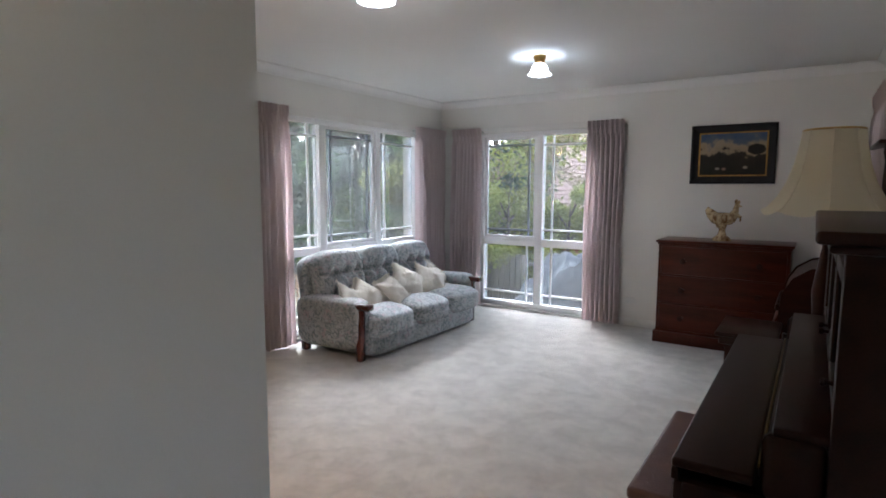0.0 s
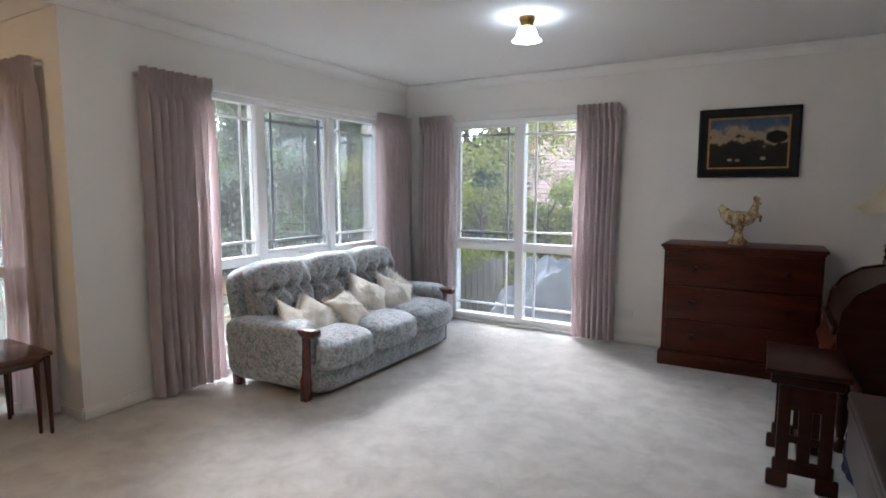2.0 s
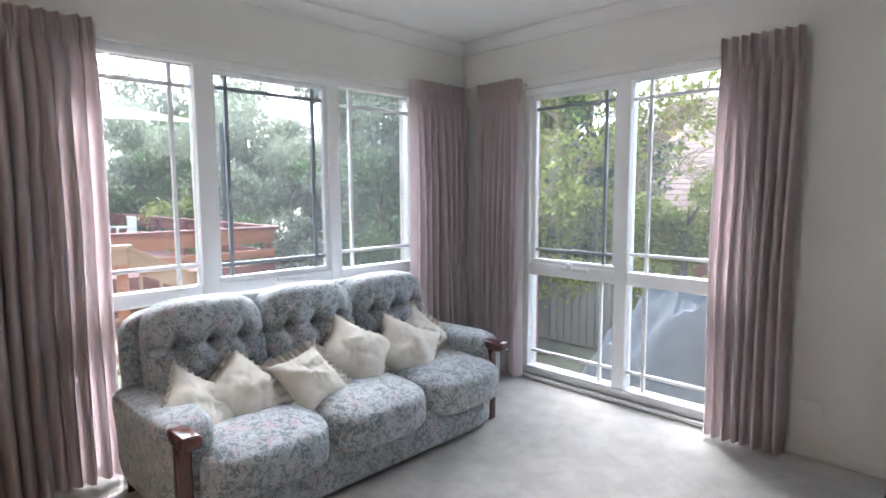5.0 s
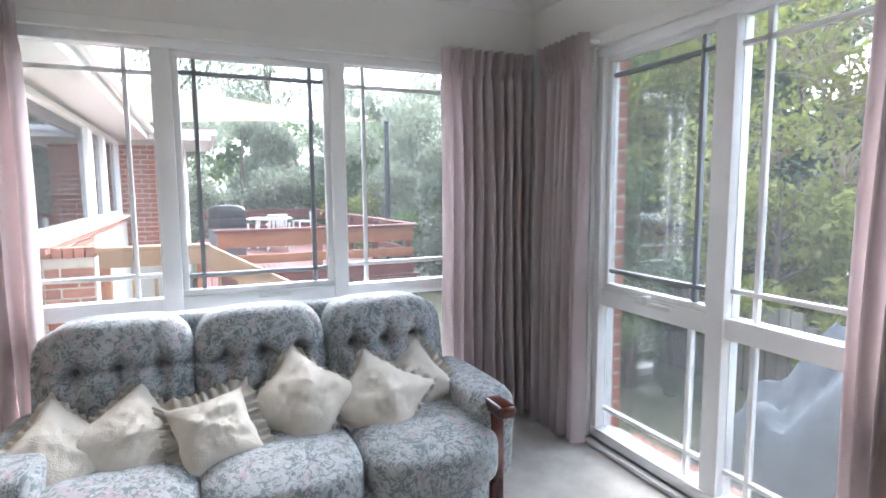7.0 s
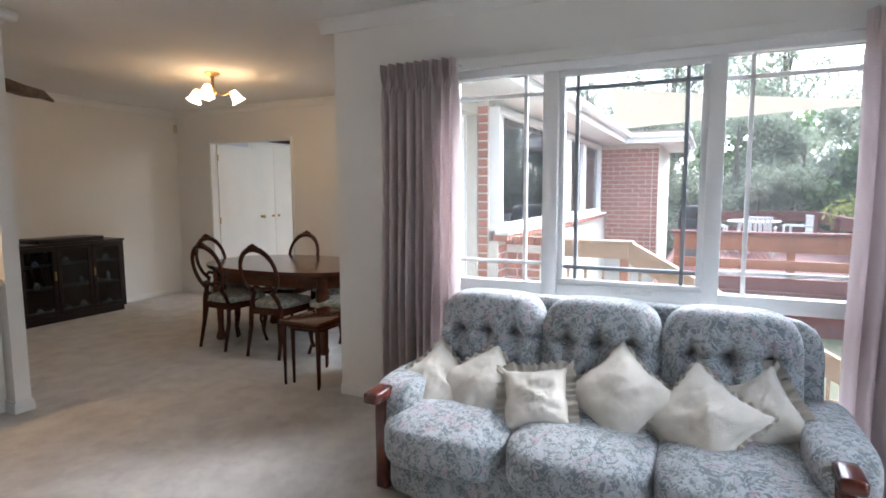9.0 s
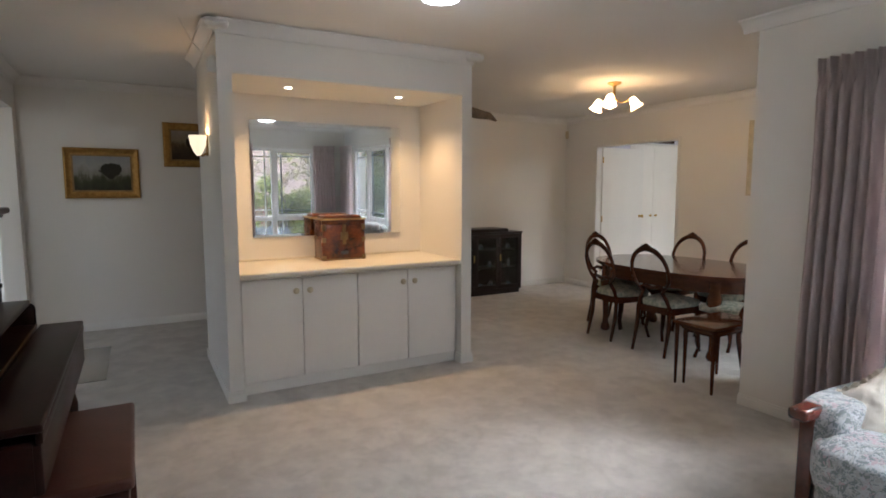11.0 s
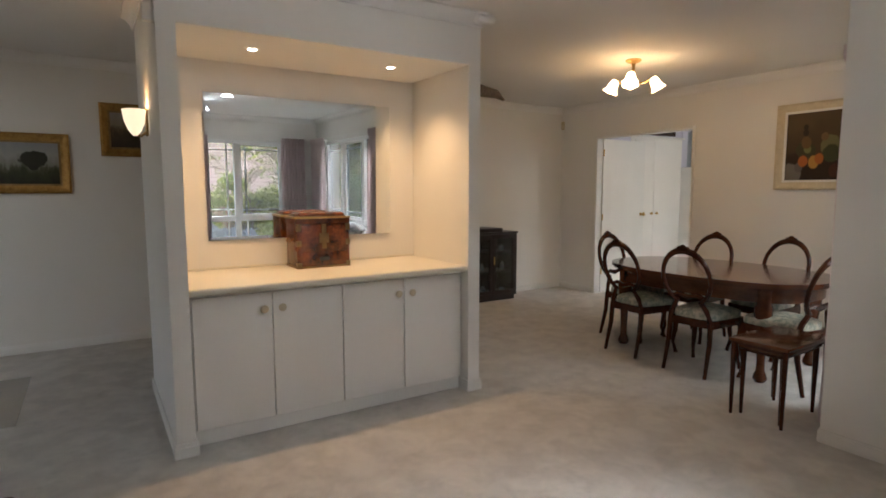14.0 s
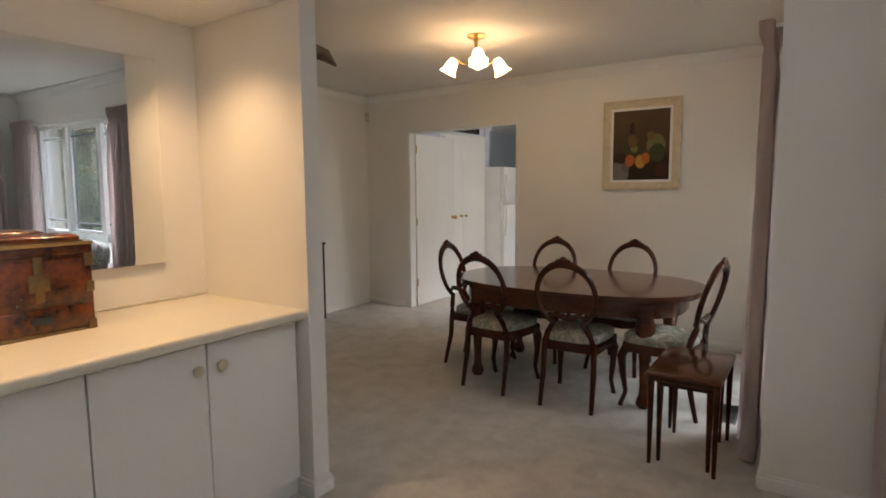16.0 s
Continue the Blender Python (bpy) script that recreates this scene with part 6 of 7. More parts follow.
slab(bm, [(-11.9, 3.55, 2.50), (-4.4, 3.55, 2.50), (-4.4, 3.06, 2.522), (-11.9, 3.06, 2.522)], 0.03)
slab(bm, [(-11.9, 1.0, 2.50), (-11.9, 4.54, 2.50), (-12.34, 4.54, 2.512), (-12.34, 1.0, 2.512)], 0.03)
structure("roof", bm, ROOFTILE, "terracotta tiled roof over the eaves", "roof")
bm = bmesh.new()
slab(bm, [(-4.9, 2.6, 2.8), (0.9, 2.6, 2.8), (0.9, 6.9, 2.8), (-4.9, 6.9, 2.8)], 0.1)
slab(bm, [(-7.2, -2.6, 2.8), (3.4, -2.6, 2.8), (3.4, 2.6, 2.8), (-7.2, 2.6, 2.8)], 0.1)
structure("roof_main", bm, ROOFTILE, "roof over the living rooms", "roof")
bm = bmesh.new()
box(bm, -4.9, 0.9, 6.5, 6.85, 2.5, 2.56)
structure("eaves_north", bm, TRIM, "white eaves along the north wall", "eaves")

# ---- deck, steps and rails ----
deck = thing("timber_deck", pose(-13.6, 5.3, 0), "red-stained timber deck with orange rails", "deck")


def local(bm, root):
    bm.transform(root.matrix_world.inverted())
    return bm


def out_by(bm, root, dx, dy):
    bm.transform(Matrix.Translation((dx, dy, 0)))
    return local(bm, root)


for k in range(34):
    bm = bmesh.new()
    y = 4.14 + k * 0.105
    box(bm, -18.4, -9.35, y, y + 0.098, -0.05, -0.01, 0.003)
    part("deck_board", out_by(bm, deck, -0.78, 0.02), REDWOOD, deck)
for x0, x1, y0, y1, z0, z1, mat, nm in (
        (-9.47, -9.42, 4.45, 7.62, 0.56, 0.80, DECKWOOD, "rail_board"), (-9.47, -9.42, 4.45, 7.62, 0.30, 0.44, DECKWOOD, "rail_board"), (-9.47, -9.42, 4.45, 7.62, -0.02, 0.18, REDWOOD, "rail_board"),
        (-9.52, -9.36, 4.40, 7.70, 0.80, 0.845, REDWOOD, "cap_rail"), (-18.4, -9.5, 7.60, 7.64, 0.56, 0.78, REDWOOD, "rail_board"), (-18.4, -9.5, 7.60, 7.64, 0.28, 0.40, REDWOOD, "rail_board"),
        (-18.4, -9.4, 7.55, 7.70, 0.80, 0.85, REDWOOD, "cap_rail"), (-18.4, -18.36, 4.2, 7.6, 0.56, 0.78, REDWOOD, "rail_board"), (-18.4, -18.36, 4.2, 7.6, 0.28, 0.40, REDWOOD, "rail_board"),
        (-18.45, -18.30, 4.2, 7.7, 0.80, 0.85, REDWOOD, "cap_rail"), (-9.40, -9.36, 4.2, 7.64, -0.30, -0.06, REDWOOD, "fascia_board"), (-9.40, -9.36, 4.2, 7.64, -0.62, -0.33, REDWOOD, "fascia_board")):
    bm = bmesh.new()
    box(bm, x0, x1, y0, y1, z0, z1, 0.006)
    part(nm, out_by(bm, deck, -0.78, 0.02), mat, deck)
for x, y in ((-9.53, 4.5), (-9.53, 6.0), (-9.53, 7.55), (-11.5, 7.55), (-13.5, 7.55), (-15.5, 7.55), (-18.3, 7.55), (-18.3, 5.0)):
    bm = bmesh.new()
    box(bm, x - 0.05, x + 0.05, y - 0.05, y + 0.05, -0.65, 0.80, 0.006)
    part("post", out_by(bm, deck, -0.78, 0.02), DECKWOOD if y < 7 else REDWOOD, deck)

steps = thing("timber_steps", pose(-6.5, 4.3, 0), "tan timber stair side with a sloping handrail and lattice", "stairs")
bm = bmesh.new()
box(bm, -6.28, -6.20, 3.54, 4.36, 0.80, 0.94, 0.006)
part("beam", out_by(bm, steps, -0.28, -0.09), TANWOOD, steps)
bm = bmesh.new()
box(bm, -6.31, -6.17, 3.52, 4.40, 0.94, 0.975, 0.006)
part("cap", out_by(bm, steps, -0.28, -0.09), TANWOOD, steps)
bm = bmesh.new()
slab(bm, [(-6.31, 4.36, 0.94), (-6.17, 4.36, 0.94), (-6.17, 6.3, -0.12), (-6.31, 6.3, -0.12)], 0.035)
part("handrail", out_by(bm, steps, -0.28, -0.09), TANWOOD, steps)
bm = bmesh.new()
slab(bm, [(-6.28, 4.36, 0.76), (-6.20, 4.36, 0.76), (-6.20, 6.3, -0.30), (-6.28, 6.3, -0.30)], 0.18)
part("stringer", out_by(bm, steps, -0.28, -0.09), TANWOOD, steps)
for y, z in ((3.58, 0.80), (4.32, 0.80), (5.3, 0.28), (6.2, -0.2)):
    bm = bmesh.new()
    box(bm, -6.29, -6.21, y - 0.04, y + 0.04, -0.62, z, 0.005)
    part("post", out_by(bm, steps, -0.28, -0.09), DECKWOOD, steps)
for k in range(22):
    bm = bmesh.new()
    x = -9.3 + k * 0.145
    box(bm, x, x + 0.135, 3.08, 4.40, -0.05, -0.012, 0.003)
    part("landing_board", out_by(bm, steps, -0.28, -0.09), DECKWOOD, steps)
for k in range(16):
    bm = bmesh.new()
    y = 3.6 + k * 0.17
    box(bm, -6.245, -6.23, y, y + 0.03, -0.55, max(-0.15, min(0.72, 0.95 - (y - 4.0) * 0.55)), 0.002)
    part("lattice_slat", out_by(bm, steps, -0.28, -0.09), TANWOOD, steps)
for k in range(7):
    bm = bmesh.new()
    z = -0.50 + k * 0.16
    box(bm, -6.23, -6.215, 3.6, min(6.2, 4.36 + (0.75 - z) * 1.7), z, z + 0.03, 0.002)
    part("lattice_slat", out_by(bm, steps, -0.28, -0.09), TANWOOD, steps)

# garden furniture, barbecue, shade sail
pt = thing("garden_table", pose(-16.1, 5.9, -0.01), "round white plastic garden table on the deck", "table")
bm = bmesh.new()
lathe(bm, [(0.0, 0.70), (0.55, 0.70), (0.57, 0.715), (0.57, 0.735), (0.54, 0.745), (0.0, 0.745)], n=28)
part("tabletop", bm, WHITEPLASTIC, pt)
for k in range(4):
    a = math.pi / 4 + k * math.pi / 2
    bm = bmesh.new()
    tube(bm, [(0.4 * math.cos(a), 0.4 * math.sin(a), 0.70), (0.5 * math.cos(a), 0.5 * math.sin(a), 0.0)], 0.03)
    part("leg", bm, WHITEPLASTIC, pt)


def plastic_chair():
    root = thing("garden_chair", pose(0, 0, 0), "white plastic garden chair on the deck", "chair", "garden chairs")
    boxpart("seat", (-0.24, 0.24, -0.24, 0.24, 0.40, 0.43), WHITEPLASTIC, root, 0.012)
    bm = bmesh.new()
    for k in range(5):
        box(bm, -0.27, -0.245, -0.22 + k * 0.095, -0.155 + k * 0.095, 0.43, 0.84, 0.008)
    box(bm, -0.275, -0.24, -0.24, 0.24, 0.80, 0.88, 0.015)
    part("backrest", bm, WHITEPLASTIC, root)
    for sy in (-1, 1):
        boxpart("armrest", (-0.25, 0.22, sy * 0.26 - 0.025, sy * 0.26 + 0.025, 0.61, 0.64), WHITEPLASTIC, root, 0.008)
        for x in (-0.22, 0.20):
            boxpart("leg", (x - 0.022, x + 0.022, sy * 0.25 - 0.022, sy * 0.25 + 0.022, 0.0, 0.62 if x > 0 else 0.45), WHITEPLASTIC, root, 0.006)
    return root


gc = plastic_chair()
gc.matrix_world = pose(-15.2, 6.0, -0.01, 0, 0, 170)
copy_thing(gc, pose(-16.3, 6.8, -0.01, 0, 0, -80))
copy_thing(gc, pose(-15.7, 5.1, -0.01, 0, 0, 95))
bbq = thing("barbecue", pose(-13.3, 4.75, -0.01), "hooded black barbecue on a trolley", "barbecue")
bm = bmesh.new()
puff(bm, 0, 0, 0.98, 0.48, 0.75, 0.36, 3.0, 12)
part("hood", bm, BLACKPLASTIC, bbq, smooth=60)
boxpart("firebox", (-0.25, 0.25, -0.36, 0.36, 0.70, 0.90), BLACKPLASTIC, bbq, 0.015)
boxpart("cabinet", (-0.23, 0.23, -0.34, 0.34, 0.10, 0.70), METAL, bbq, 0.01)
for sx in (-1, 1):
    for sy in (-1, 1):
        bm = bmesh.new()
        lathe(bm, [(0.04, -0.02), (0.05, -0.015), (0.05, 0.015), (0.04, 0.02)], n=14)
        bm.transform(pose(sx * 0.2, sy * 0.3, 0.05, 90))
        part("wheel", bm, BLACKPLASTIC, bbq)
bm = bmesh.new()
n = 14
corners = [Vector((-12.3, 3.0, 2.6)), Vector((-18.0, 2.2, 4.4)), Vector((-13.95, 8.36, 3.02))]
rows = []
for i in range(n + 1):
    row = []
    for j in range(n + 1 - i):
        a, b = i / n, j / n
        c = 1 - a - b
        p = corners[0] * c + corners[1] * a + corners[2] * b
        mid = Vector((-14.9, 4.4, 3.3))
        pull = 3.2 * (a * b + b * c + a * c - 0.0) * 0.14
        row.append(bm.verts.new(p + (mid - p) * pull))
    rows.append(row)
for i in range(n):
    for j in range(n - i):
        bm.faces.new((rows[i][j], rows[i + 1][j], rows[i][j + 1]))
        if j < n - i - 1:
            bm.faces.new((rows[i + 1][j], rows[i + 1][j + 1], rows[i][j + 1]))
bmesh.ops.solidify(bm, geom=bm.faces[:], thickness=0.004)
tagged(new("shade_sail", mesh_of("shade_sail", bm, SAIL, 60)), "beige triangular shade sail over the deck", "shade sail")
pole = thing("sail_pole", pose(-14.0, 8.42, -0.62), "dark steel pole holding the shade sail", "pole")
bm = bmesh.new()
lathe(bm, [(0.06, 0), (0.06, 3.66), (0.05, 3.68)], n=12)
part("shaft", bm, BLACKPLASTIC, pole)
boxpart("base_plate", (-0.11, 0.11, -0.11, 0.11, 0, 0.015), METAL, pole, 0.003)

# covered trailer and paling fence
bm = bmesh.new()
nx, ny = 64, 44
cov = []
for i in range(nx + 1):
    row = []
    for j in range(ny + 1):
        u, v = -1 + 2 * i / nx, -1 + 2 * j / ny
        r = max(abs(u), abs(v)) ** 9
        fold = 0.07 * abs(math.sin(3.1 * u + 1.7 * v)) - 0.06 * abs(math.sin(5 * v - 2.2 * u + 0.6)) + 0.06 * abs(noise.noise((u * 3, v * 3, 1.3))) + 0.03 * abs(noise.noise((u * 9, v * 7, 4.3)))
        top = 0.98 - 0.30 * abs(u - 0.1) - 0.10 * abs(v) + fold * 3.2
        x, y, z = 1.05 * u, 0.62 * v, top * (1 - r)
        skirt = 1 + 0.10 * r + 0.05 * r * math.sin(9 * u + 8 * v)
        row.append(bm.verts.new((x * skirt, y * skirt, z)))
    cov.append(row)
for i in range(nx):
    for j in range(ny):
        bm.faces.new((cov[i][j], cov[i + 1][j], cov[i + 1][j + 1], cov[i][j + 1]))
bmesh.ops.solidify(bm, geom=bm.faces[:], thickness=0.006)
ob = new("covered_trailer", mesh_of("covered_trailer", bm, COVER, 28))
ob.matrix_world = pose(-2.75, 8.05, -0.55, 0, 0, 4)
tagged(ob, "low trailer under a creased grey tarpaulin", "trailer")
fence = thing("paling_fence", pose(-6.0, 9.15, -0.6), "weathered grey timber paling fence", "fence")
rnd = random.Random(3)
for k in range(46):
    bm = bmesh.new()
    x = -3.6 + k * 0.115
    box(bm, x, x + 0.10, -0.012 + rnd.uniform(-0.004, 0.004), 0.012, 0.0, 0.92 + rnd.uniform(-0.02, 0.02), 0.002)
    part("paling", bm, GREYWOOD, fence)
for z in (0.25, 0.72):
    boxpart("fence_rail", (-3.6, 1.8, 0.012, 0.05, z, z + 0.07), GREYWOOD, fence, 0.003)

# ---- ground, plants and distance ----
bm = bmesh.new()
gx, N = [-600, -120, -40] + [-24 + k * 1.6 for k in range(26)] + [40, 120, 600], 0
gy = [-600, -120, -30] + [-6 + k * 1.6 for k in range(22)] + [50, 140, 600]
ground = []
for x in gx:
    row = []
    for y in gy:
        z = -0.62 + 0.05 * noise.noise((x * 0.6, y * 0.6, 0))
        far = max(0.0, math.hypot(x + 4, y - 3) - 24) / 100
        z -= 1.2 * min(1, far * 3)
        row.append(bm.verts.new((x, y, z)))
    ground.append(row)
for i in range(len(gx) - 1):
    for j in range(len(gy) - 1):
        bm.faces.new((ground[i][j], ground[i + 1][j], ground[i + 1][j + 1], ground[i][j + 1]))
structure("ground", bm, SOIL, "leaf-littered garden ground", "ground", 60)
rnd = random.Random(8)
edging = tagged(new("garden_edging"), "row of red bricks along the garden bed", "edging", "", "structure")
edging.location = (-5.2, 7.0, -0.58)


def leaf_mesh(name, blobs, count, size, material, seed, narrow=0.45, droop=0.0):
    """Many small bent leaves scattered through round clumps (x, y, z, rx, ry, rz)."""
    g = np.random.default_rng(seed)
    w = np.array([b[3] * b[4] * b[5] for b in blobs]) ** 0.67
    pick = g.choice(len(blobs), count, p=w / w.sum())
    B = np.array(blobs)[pick]
    d = g.normal(size=(count, 3))
    d /= np.linalg.norm(d, axis=1)[:, None]
    rad = g.uniform(0.25, 1.0, count) ** 0.5 * (1 + 0.18 * g.normal(size=count))
    P = B[:, :3] + d * rad[:, None] * B[:, 3:6]
    a = g.normal(size=(count, 3))
    a[:, 2] -= droop
    a /= np.linalg.norm(a, axis=1)[:, None]
    b = np.cross(a, g.normal(size=(count, 3)))
    b /= np.linalg.norm(b, axis=1)[:, None]
    s = size * g.uniform(0.6, 1.4, count)[:, None]
    V = np.stack([P - a * s, P + b * s * narrow, P + a * s, P - b * s * narrow], axis=1).reshape(-1, 3)
    me = bpy.data.meshes.new(name)
    me.from_pydata(V.tolist(), [], np.arange(count * 4).reshape(-1, 4).tolist())
    me.materials.append(material)
    return me


def tree(name, x, y, h, spread, material, count, size, seed, label, bare=0.32, base=-0.62, droop=0.0, narrow=0.45, twigs=0):
    rnd = random.Random(seed)
    root = thing(name, pose(x, y, base), label, "tree" if "tree" in name else "shrub")
    bm = bmesh.new()
    r0 = (0.011 if twigs else 0.028) * h
    lean_x, lean_y = rnd.uniform(-0.06, 0.06) * h, rnd.uniform(-0.06, 0.06) * h
    tube(bm, [(0, 0, 0), (lean_x * 0.3, lean_y * 0.3, h * 0.25), (lean_x * 0.7, lean_y * 0.7, h * 0.5), (lean_x, lean_y, h * 0.85)], [r0, r0 * 0.8, r0 * 0.55, r0 * 0.12], 9)
    blobs = []
    for k in range(11):
        a, f = rnd.uniform(0, 6.28), rnd.uniform(bare, 0.95)
        reach = spread * (0.95 - 0.55 * abs(f - 0.5)) * rnd.uniform(0.45, 1.0)
        s = (lean_x * f, lean_y * f, h * max(0.12, f - 0.2))
        e = (lean_x * f + reach * math.cos(a), lean_y * f + reach * math.sin(a), h * f)
        m = tuple((p + q) / 2 + rnd.uniform(-0.05, 0.08) * h * (1 if i == 2 else 0.4) for i, (p, q) in enumerate(zip(s, e)))
        tube(bm, [s, m, e], [r0 * 0.42, r0 * 0.25, r0 * 0.07], 6)
        q = spread * rnd.uniform(0.26, 0.46)
        blobs.append((*e, q, q, q * rnd.uniform(0.6, 0.95)))
        blobs.append((*m, q * 0.7, q * 0.7, q * 0.6))
        for t in range(twigs):
            b2, up = rnd.uniform(0, 6.28), rnd.uniform(-0.03, 0.12) * h
            ln = spread * rnd.uniform(0.12, 0.42)
            f1 = rnd.uniform(0.25, 1)
            o = tuple(s[i] + (e[i] - s[i]) * f1 for i in range(3))
            k1 = (o[0] + ln * 0.5 * math.cos(b2), o[1] + ln * 0.5 * math.sin(b2), o[2] + up * 0.7)
            b3 = b2 + rnd.uniform(-0.9, 0.9)
            tube(bm, [o, k1, (k1[0] + ln * 0.5 * math.cos(b3), k1[1] + ln * 0.5 * math.sin(b3), o[2] + up)], [0.007, 0.005, 0.003], 3)
            tube(bm, [k1, (k1[0] + ln * 0.4 * math.cos(b2 - 1), k1[1] + ln * 0.4 * math.sin(b2 - 1), k1[2] + rnd.uniform(-0.02, 0.06) * h)], [0.004, 0.002], 3)
    part("trunk", bm, TWIG if twigs else BARK, root, smooth=60)
    crown = new("crown", leaf_mesh("crown", blobs, count, size, material, seed, narrow, droop))
    crown.parent = root
    tagged(crown, kind="stuff")
    return root


SAGE, DARK, MID = "tall bushy tree with drooping sage-green leaves", "dense dark green tree behind the house", "leafy green shrub in the garden"
for i, (x, y, h, s, m, c, z, lab) in enumerate((
        (-12.6, 10.6, 5.2, 1.9, LEAF_S, 15300, 0.085, SAGE), (-10.4, 11.6, 5.6, 2.0, LEAF_S, 17000, 0.085, SAGE), (-8.2, 11.2, 5.4, 1.8, LEAF_G, 17000, 0.08, MID), (-7.2, 12.6, 5.6, 2.0, LEAF_D, 15300, 0.09, DARK),
        (-9.0, 14.0, 7.2, 2.4, LEAF_D, 15300, 0.11, DARK), (-14.8, 12.5, 6.0, 2.3, LEAF_S, 13600, 0.10, SAGE), (-12.0, 15.5, 7.4, 2.6, LEAF_G, 13600, 0.12, DARK), (-17.5, 10.5, 5.2, 2.2, LEAF_S, 13600, 0.10, SAGE),
        (-20.5, 9.0, 4.4, 2.1, LEAF_G, 10200, 0.11, MID), (-23.0, 12.5, 6.2, 2.6, LEAF_S, 10200, 0.13, SAGE), (-7.4, 9.9, 3.4, 1.2, LEAF_Y, 13600, 0.06, MID), (-8.6, 13.8, 6.4, 2.0, LEAF_D, 13600, 0.10, DARK), (-20.5, 3.4, 4.6, 1.9, LEAF_S, 12000, 0.10, SAGE), (-21.5, 5.6, 4.9, 2.0, LEAF_S, 12000, 0.10, SAGE), (-22.5, 7.6, 4.7, 2.0, LEAF_S, 12000, 0.10, SAGE), (-23.5, 9.8, 5.0, 2.2, LEAF_S, 12000, 0.11, SAGE))):
    tree("tree", x, y, h, s, m, c, z, 20 + i, lab, 0.14, droop=0.8 if m == LEAF_S else 0.2, narrow=0.28 if m == LEAF_S else 0.45)
for i, (x, y, h, s, m, c, z) in enumerate(((-6.2, 8.5, 2.3, 0.75, LEAF_G, 5000, 0.045), (-5.0, 9.7, 2.4, 0.9, LEAF_Y, 6400, 0.05), (-3.9, 9.9, 2.2, 0.9, LEAF_Y, 7000, 0.05), (-2.6, 10.0, 1.9, 0.9, LEAF_Y, 6000, 0.05),
                                           (-7.3, 8.4, 1.8, 0.7, LEAF_D, 4000, 0.045), (-5.5, 8.25, 1.5, 0.6, LEAF_G, 5000, 0.04), (-1.2, 10.2, 2.4, 1.0, LEAF_G, 3500, 0.055), (0.6, 10.4, 2.6, 1.1, LEAF_Y, 3000, 0.06))):
    tree("shrub", x, y, h, s, m, c, z, 60 + i, MID if m != LEAF_Y else "yellow-green leafy shrub by the fence", 0.12)
for i, (x, y, h, s, m, c, z) in enumerate(((-9.3, 9.5, 2.7, 1.2, LEAF_G, 6500, 0.06), (-11.0, 9.3, 2.4, 1.2, LEAF_S, 6500, 0.06), (-12.8, 9.4, 2.8, 1.3, LEAF_G, 6500, 0.065), (-14.7, 9.5, 2.6, 1.3, LEAF_S, 6000, 0.07), (-16.8, 9.3, 2.6, 1.4, LEAF_Y, 5000, 0.07),
                                           (-20.0, 6.2, 2.6, 1.5, LEAF_S, 4500, 0.08), (-20.3, 4.6, 2.4, 1.5, LEAF_S, 4500, 0.08))):
    tree("shrub", x, y, h, s, m, c, z, 200 + i, "bushy shrub growing beside the timber deck", 0.06)
for i, (x, y, h, s, c) in enumerate(((-5.9, 10.2, 4.4, 1.5, 5000), (-5.0, 10.7, 4.6, 1.5, 3000), (-3.6, 11.5, 3.6, 1.4, 400), (-2.2, 11.2, 3.6, 1.4, 300), (-0.6, 11.8, 3.6, 1.4, 300))):
    tree("bare_tree", x, y, h, s, LEAF_Y, c, 0.05, 80 + i, "bare winter tree with brown twigs", 0.12, twigs=48)
for i, (x, y, h, s) in enumerate(((-33, 3, 11, 3.2), (-38, 9, 13, 3.6), (-30, 15, 10, 3.4), (-42, -3, 12, 3.6), (-36, -8, 10, 3.2), (-46, 16, 12, 4), (-28, 21, 9, 3.2))):
    tree("gum_tree", x, y, h, s, LEAF_S, 3600, 0.20, 100 + i, "tall thin-leaved gum tree in the distance", 0.38, base=-1.6, droop=0.8, narrow=0.3)
for i in range(12):
    a = math.radians(100 + i * 15)
    rr = 58 + 9 * math.sin(i * 2.3)
    tree("far_tree", rr * math.cos(a), 4 + rr * math.sin(a), 8 + 2 * math.sin(i * 1.7), 4.5, LEAF_G, 2000, 0.38, 130 + i, "distant green tree on the horizon", 0.1, base=-1.9)
for i in range(8):
    a = math.radians(60 - i * 30)
    tree("far_tree", 60 * math.cos(a), 4 + 60 * math.sin(a), 9, 4.5, LEAF_G, 1200, 0.4, 150 + i, "distant green tree on the horizon", 0.1, base=-1.9)

house = thing("neighbour_house", pose(-1.5, 19.0, -0.9), "neighbouring brick house with a tiled roof", "house")
boxpart("wall", (-6.0, 6.0, -3.4, 3.4, 0, 1.9), BRICK, house, 0)
for k in range(24):
    bm = bmesh.new()
    y0, y1 = -4.0 + k * 0.1675, -4.0 + (k + 1) * 0.1675 + 0.03
    z0, z1 = 1.85 + k * 0.125, 1.85 + (k + 1) * 0.125 + 0.02
    slab(bm, [(-6.6, y0, z0 + 0.012), (6.6, y0, z0 + 0.012), (6.6, y1, z1), (-6.6, y1, z1)], 0.02)
    part("tile_course", bm, ROOFTILE, house)
bm = bmesh.new()
slab(bm, [(-6.6, 4.0, 1.85), (6.6, 4.0, 1.85), (6.6, 0.02, 4.85), (-6.6, 0.02, 4.85)], 0.05)
part("roof_back", bm, ROOFTILE, house)
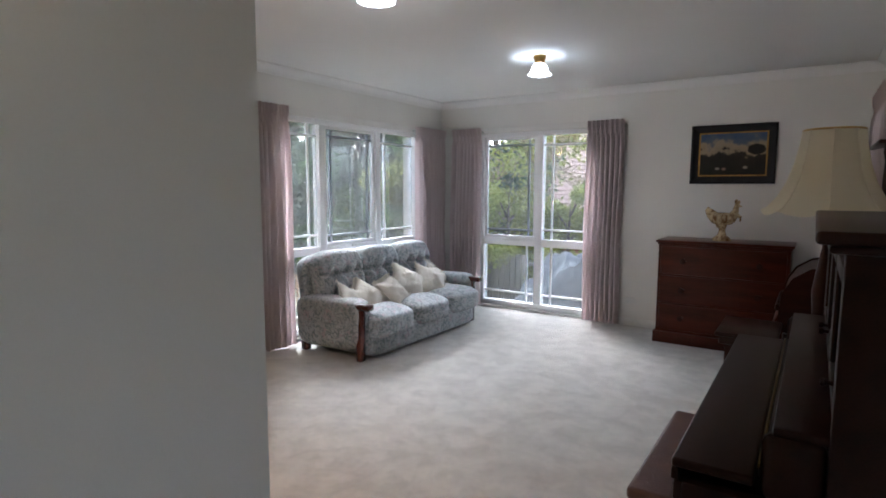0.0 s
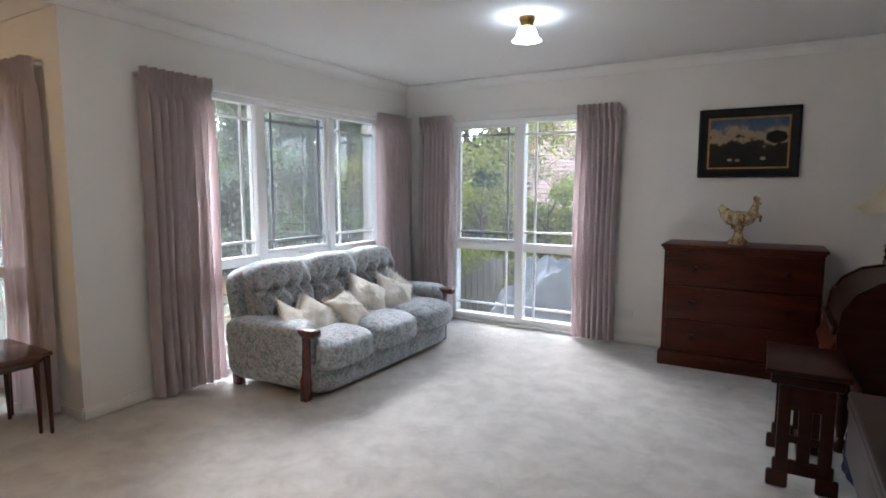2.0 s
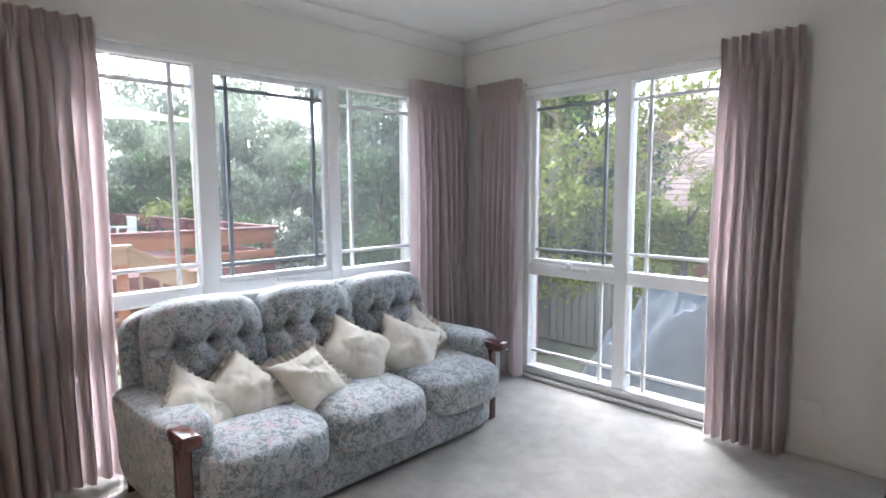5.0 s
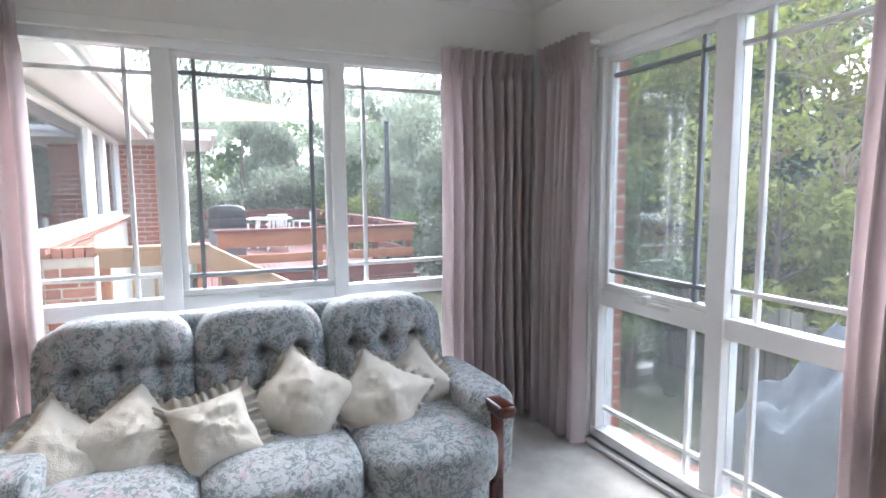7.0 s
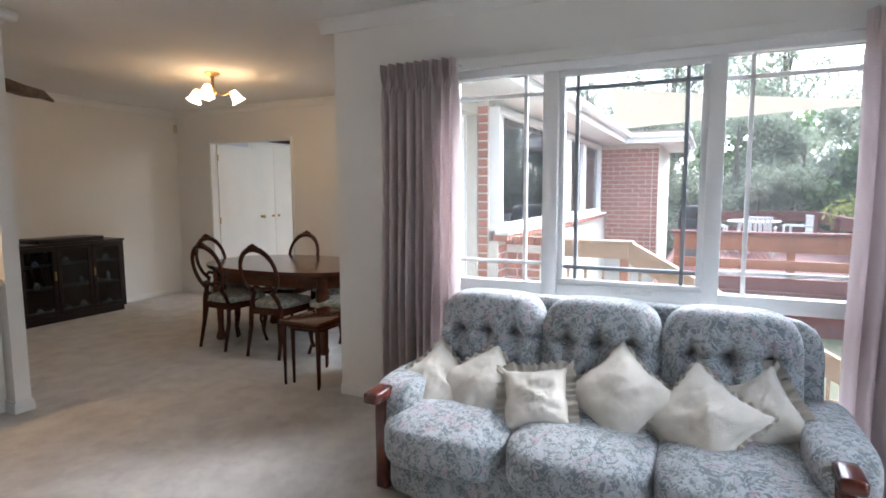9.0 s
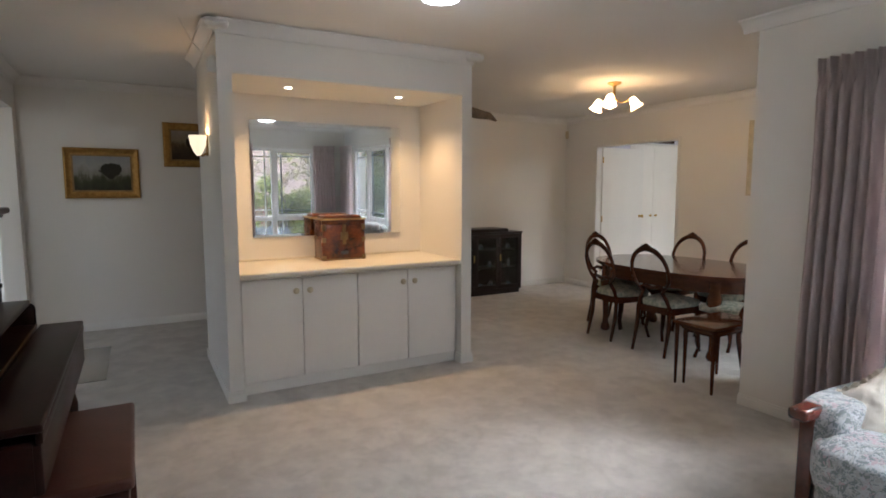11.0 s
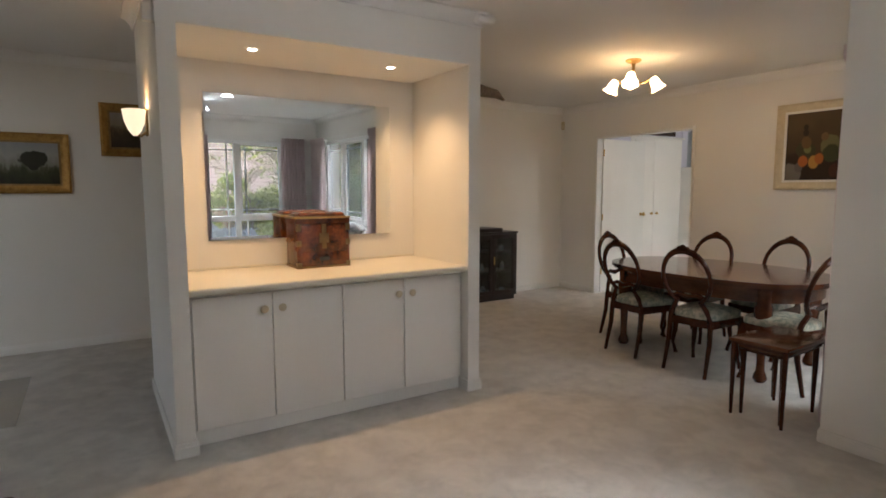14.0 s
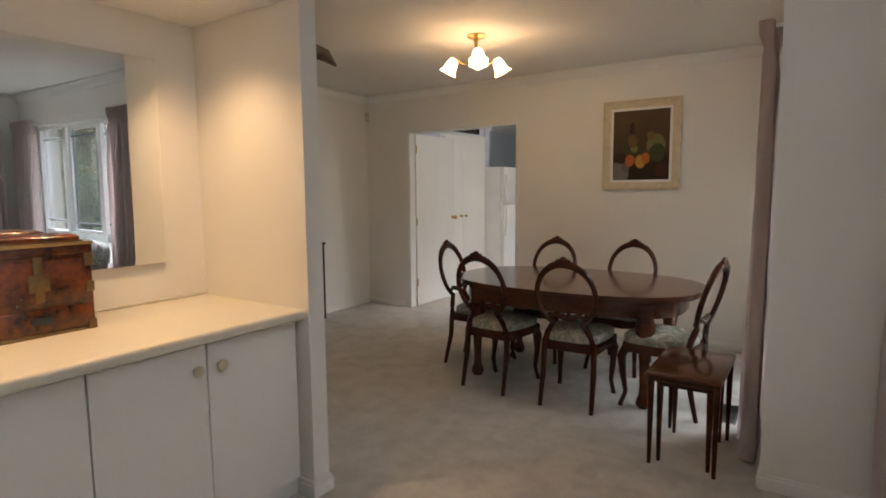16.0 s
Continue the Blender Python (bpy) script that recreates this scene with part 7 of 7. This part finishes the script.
for x in (-3.5, 0.5, 3.8):
    w = boxpart("window", (x - 0.7, x + 0.7, -3.43, -3.38, 0.7, 1.6), FRAME, house, 0.01)
    boxpart("pane", (x - 0.62, x + 0.62, -3.445, -3.432, 0.78, 1.52), BLACKPLASTIC, w, 0)
bm = bmesh.new()
box(bm, 2.0, 2.5, -0.5, 0.0, 4.2, 5.4, 0.01)
part("chimney", bm, BRICK, house)

# ---- bricks ----
bm = bmesh.new()
box(bm, -0.112, 0.112, -0.006, 0.008, -0.0355, 0.0355, 0.003, 1)
STRETCHER = mesh_of("brick", bm, BRICK, 0)
bm = bmesh.new()
box(bm, -0.0495, 0.0495, -0.006, 0.008, -0.0355, 0.0355, 0.003, 1)
HALF = mesh_of("half_brick", bm, BRICK, 0)


def lay(parent, axis, plane, sign, a0, a1, z0, z1):
    """Courses of bricks proud of a wall face in the plane; sign: which way it faces."""
    z, row = z0 + 0.038, 0
    while z + 0.038 < z1 + 0.02:
        a = a0
        first = row % 2
        while a < a1 - 0.06:
            short = first or (a + 0.23 > a1 + 0.01)
            w = 0.105 if short else 0.23
            o = new("brick", HALF if short else STRETCHER)
            c = a + w / 2
            if axis == "y":
                m = pose(plane + sign * 0.003, c, z, 0, 0, -90 if sign > 0 else 90)
            else:
                m = pose(c, plane + sign * 0.003, z, 0, 0, 0 if sign > 0 else 180)
            o.parent = parent
            o.matrix_world = m
            a += w + 0.010
            first = 0
        z += 0.086
        row += 1


lay(brick_pier, "y", -6.24, 1, 2.838, 2.945, -0.2, 2.33)
lay(brick_low, "y", -6.48, 1, 3.07, 3.42, -0.2, 0.88)
lay(brick_wing, "y", -12.5, 1, 2.85, 4.03, 0.2, 2.32)
lay(brick_kitchen, "x", 3.05, 1, -9.0, -6.25, 0.4, 0.93)
for k in range(5):
    o = new("brick", HALF)
    o.parent = brick_low
    o.matrix_world = pose(-6.55, 3.09 + k * 0.078, 0.945, 0, 0, -90) @ Matrix.Diagonal((0.70, 12, 1.25, 1))
for k in range(64):
    o = new("brick", HALF)
    o.parent = brick_kitchen
    o.matrix_world = pose(-6.30 - k * 0.086, 3.05, 0.985, 0, 0, 0) @ Matrix.Diagonal((0.72, 11, 0.9, 1))
outer = bpy.data.objects["wall_outer_leaf"]
for x, sign in ((-3.65, 1), (-2.09, -1)):
    for r in range(25):
        o = new("brick", HALF)
        o.parent = outer
        o.matrix_world = pose(x + sign * 0.003, 6.406, 0.06 + r * 0.086, 0, 0, -90 * sign)
for k in range(26):
    o = new("brick", STRETCHER)
    o.parent = edging
    o.matrix_world = pose(-6.4 + k * 0.24, 7.3 + 0.1 * math.sin(k * 0.4), -0.55, 90, 0, 6 * math.sin(k * 0.4)) @ Matrix.Diagonal((1, 5, 1.3, 1))
for k in range(19):
    o = new("brick", STRETCHER)
    o.parent = outer
    o.matrix_world = pose(-3.5 + k * 0.08, 6.43, 0.0, 90, 0, 90) @ Matrix.Diagonal((0.55, 3, 0.9, 1))
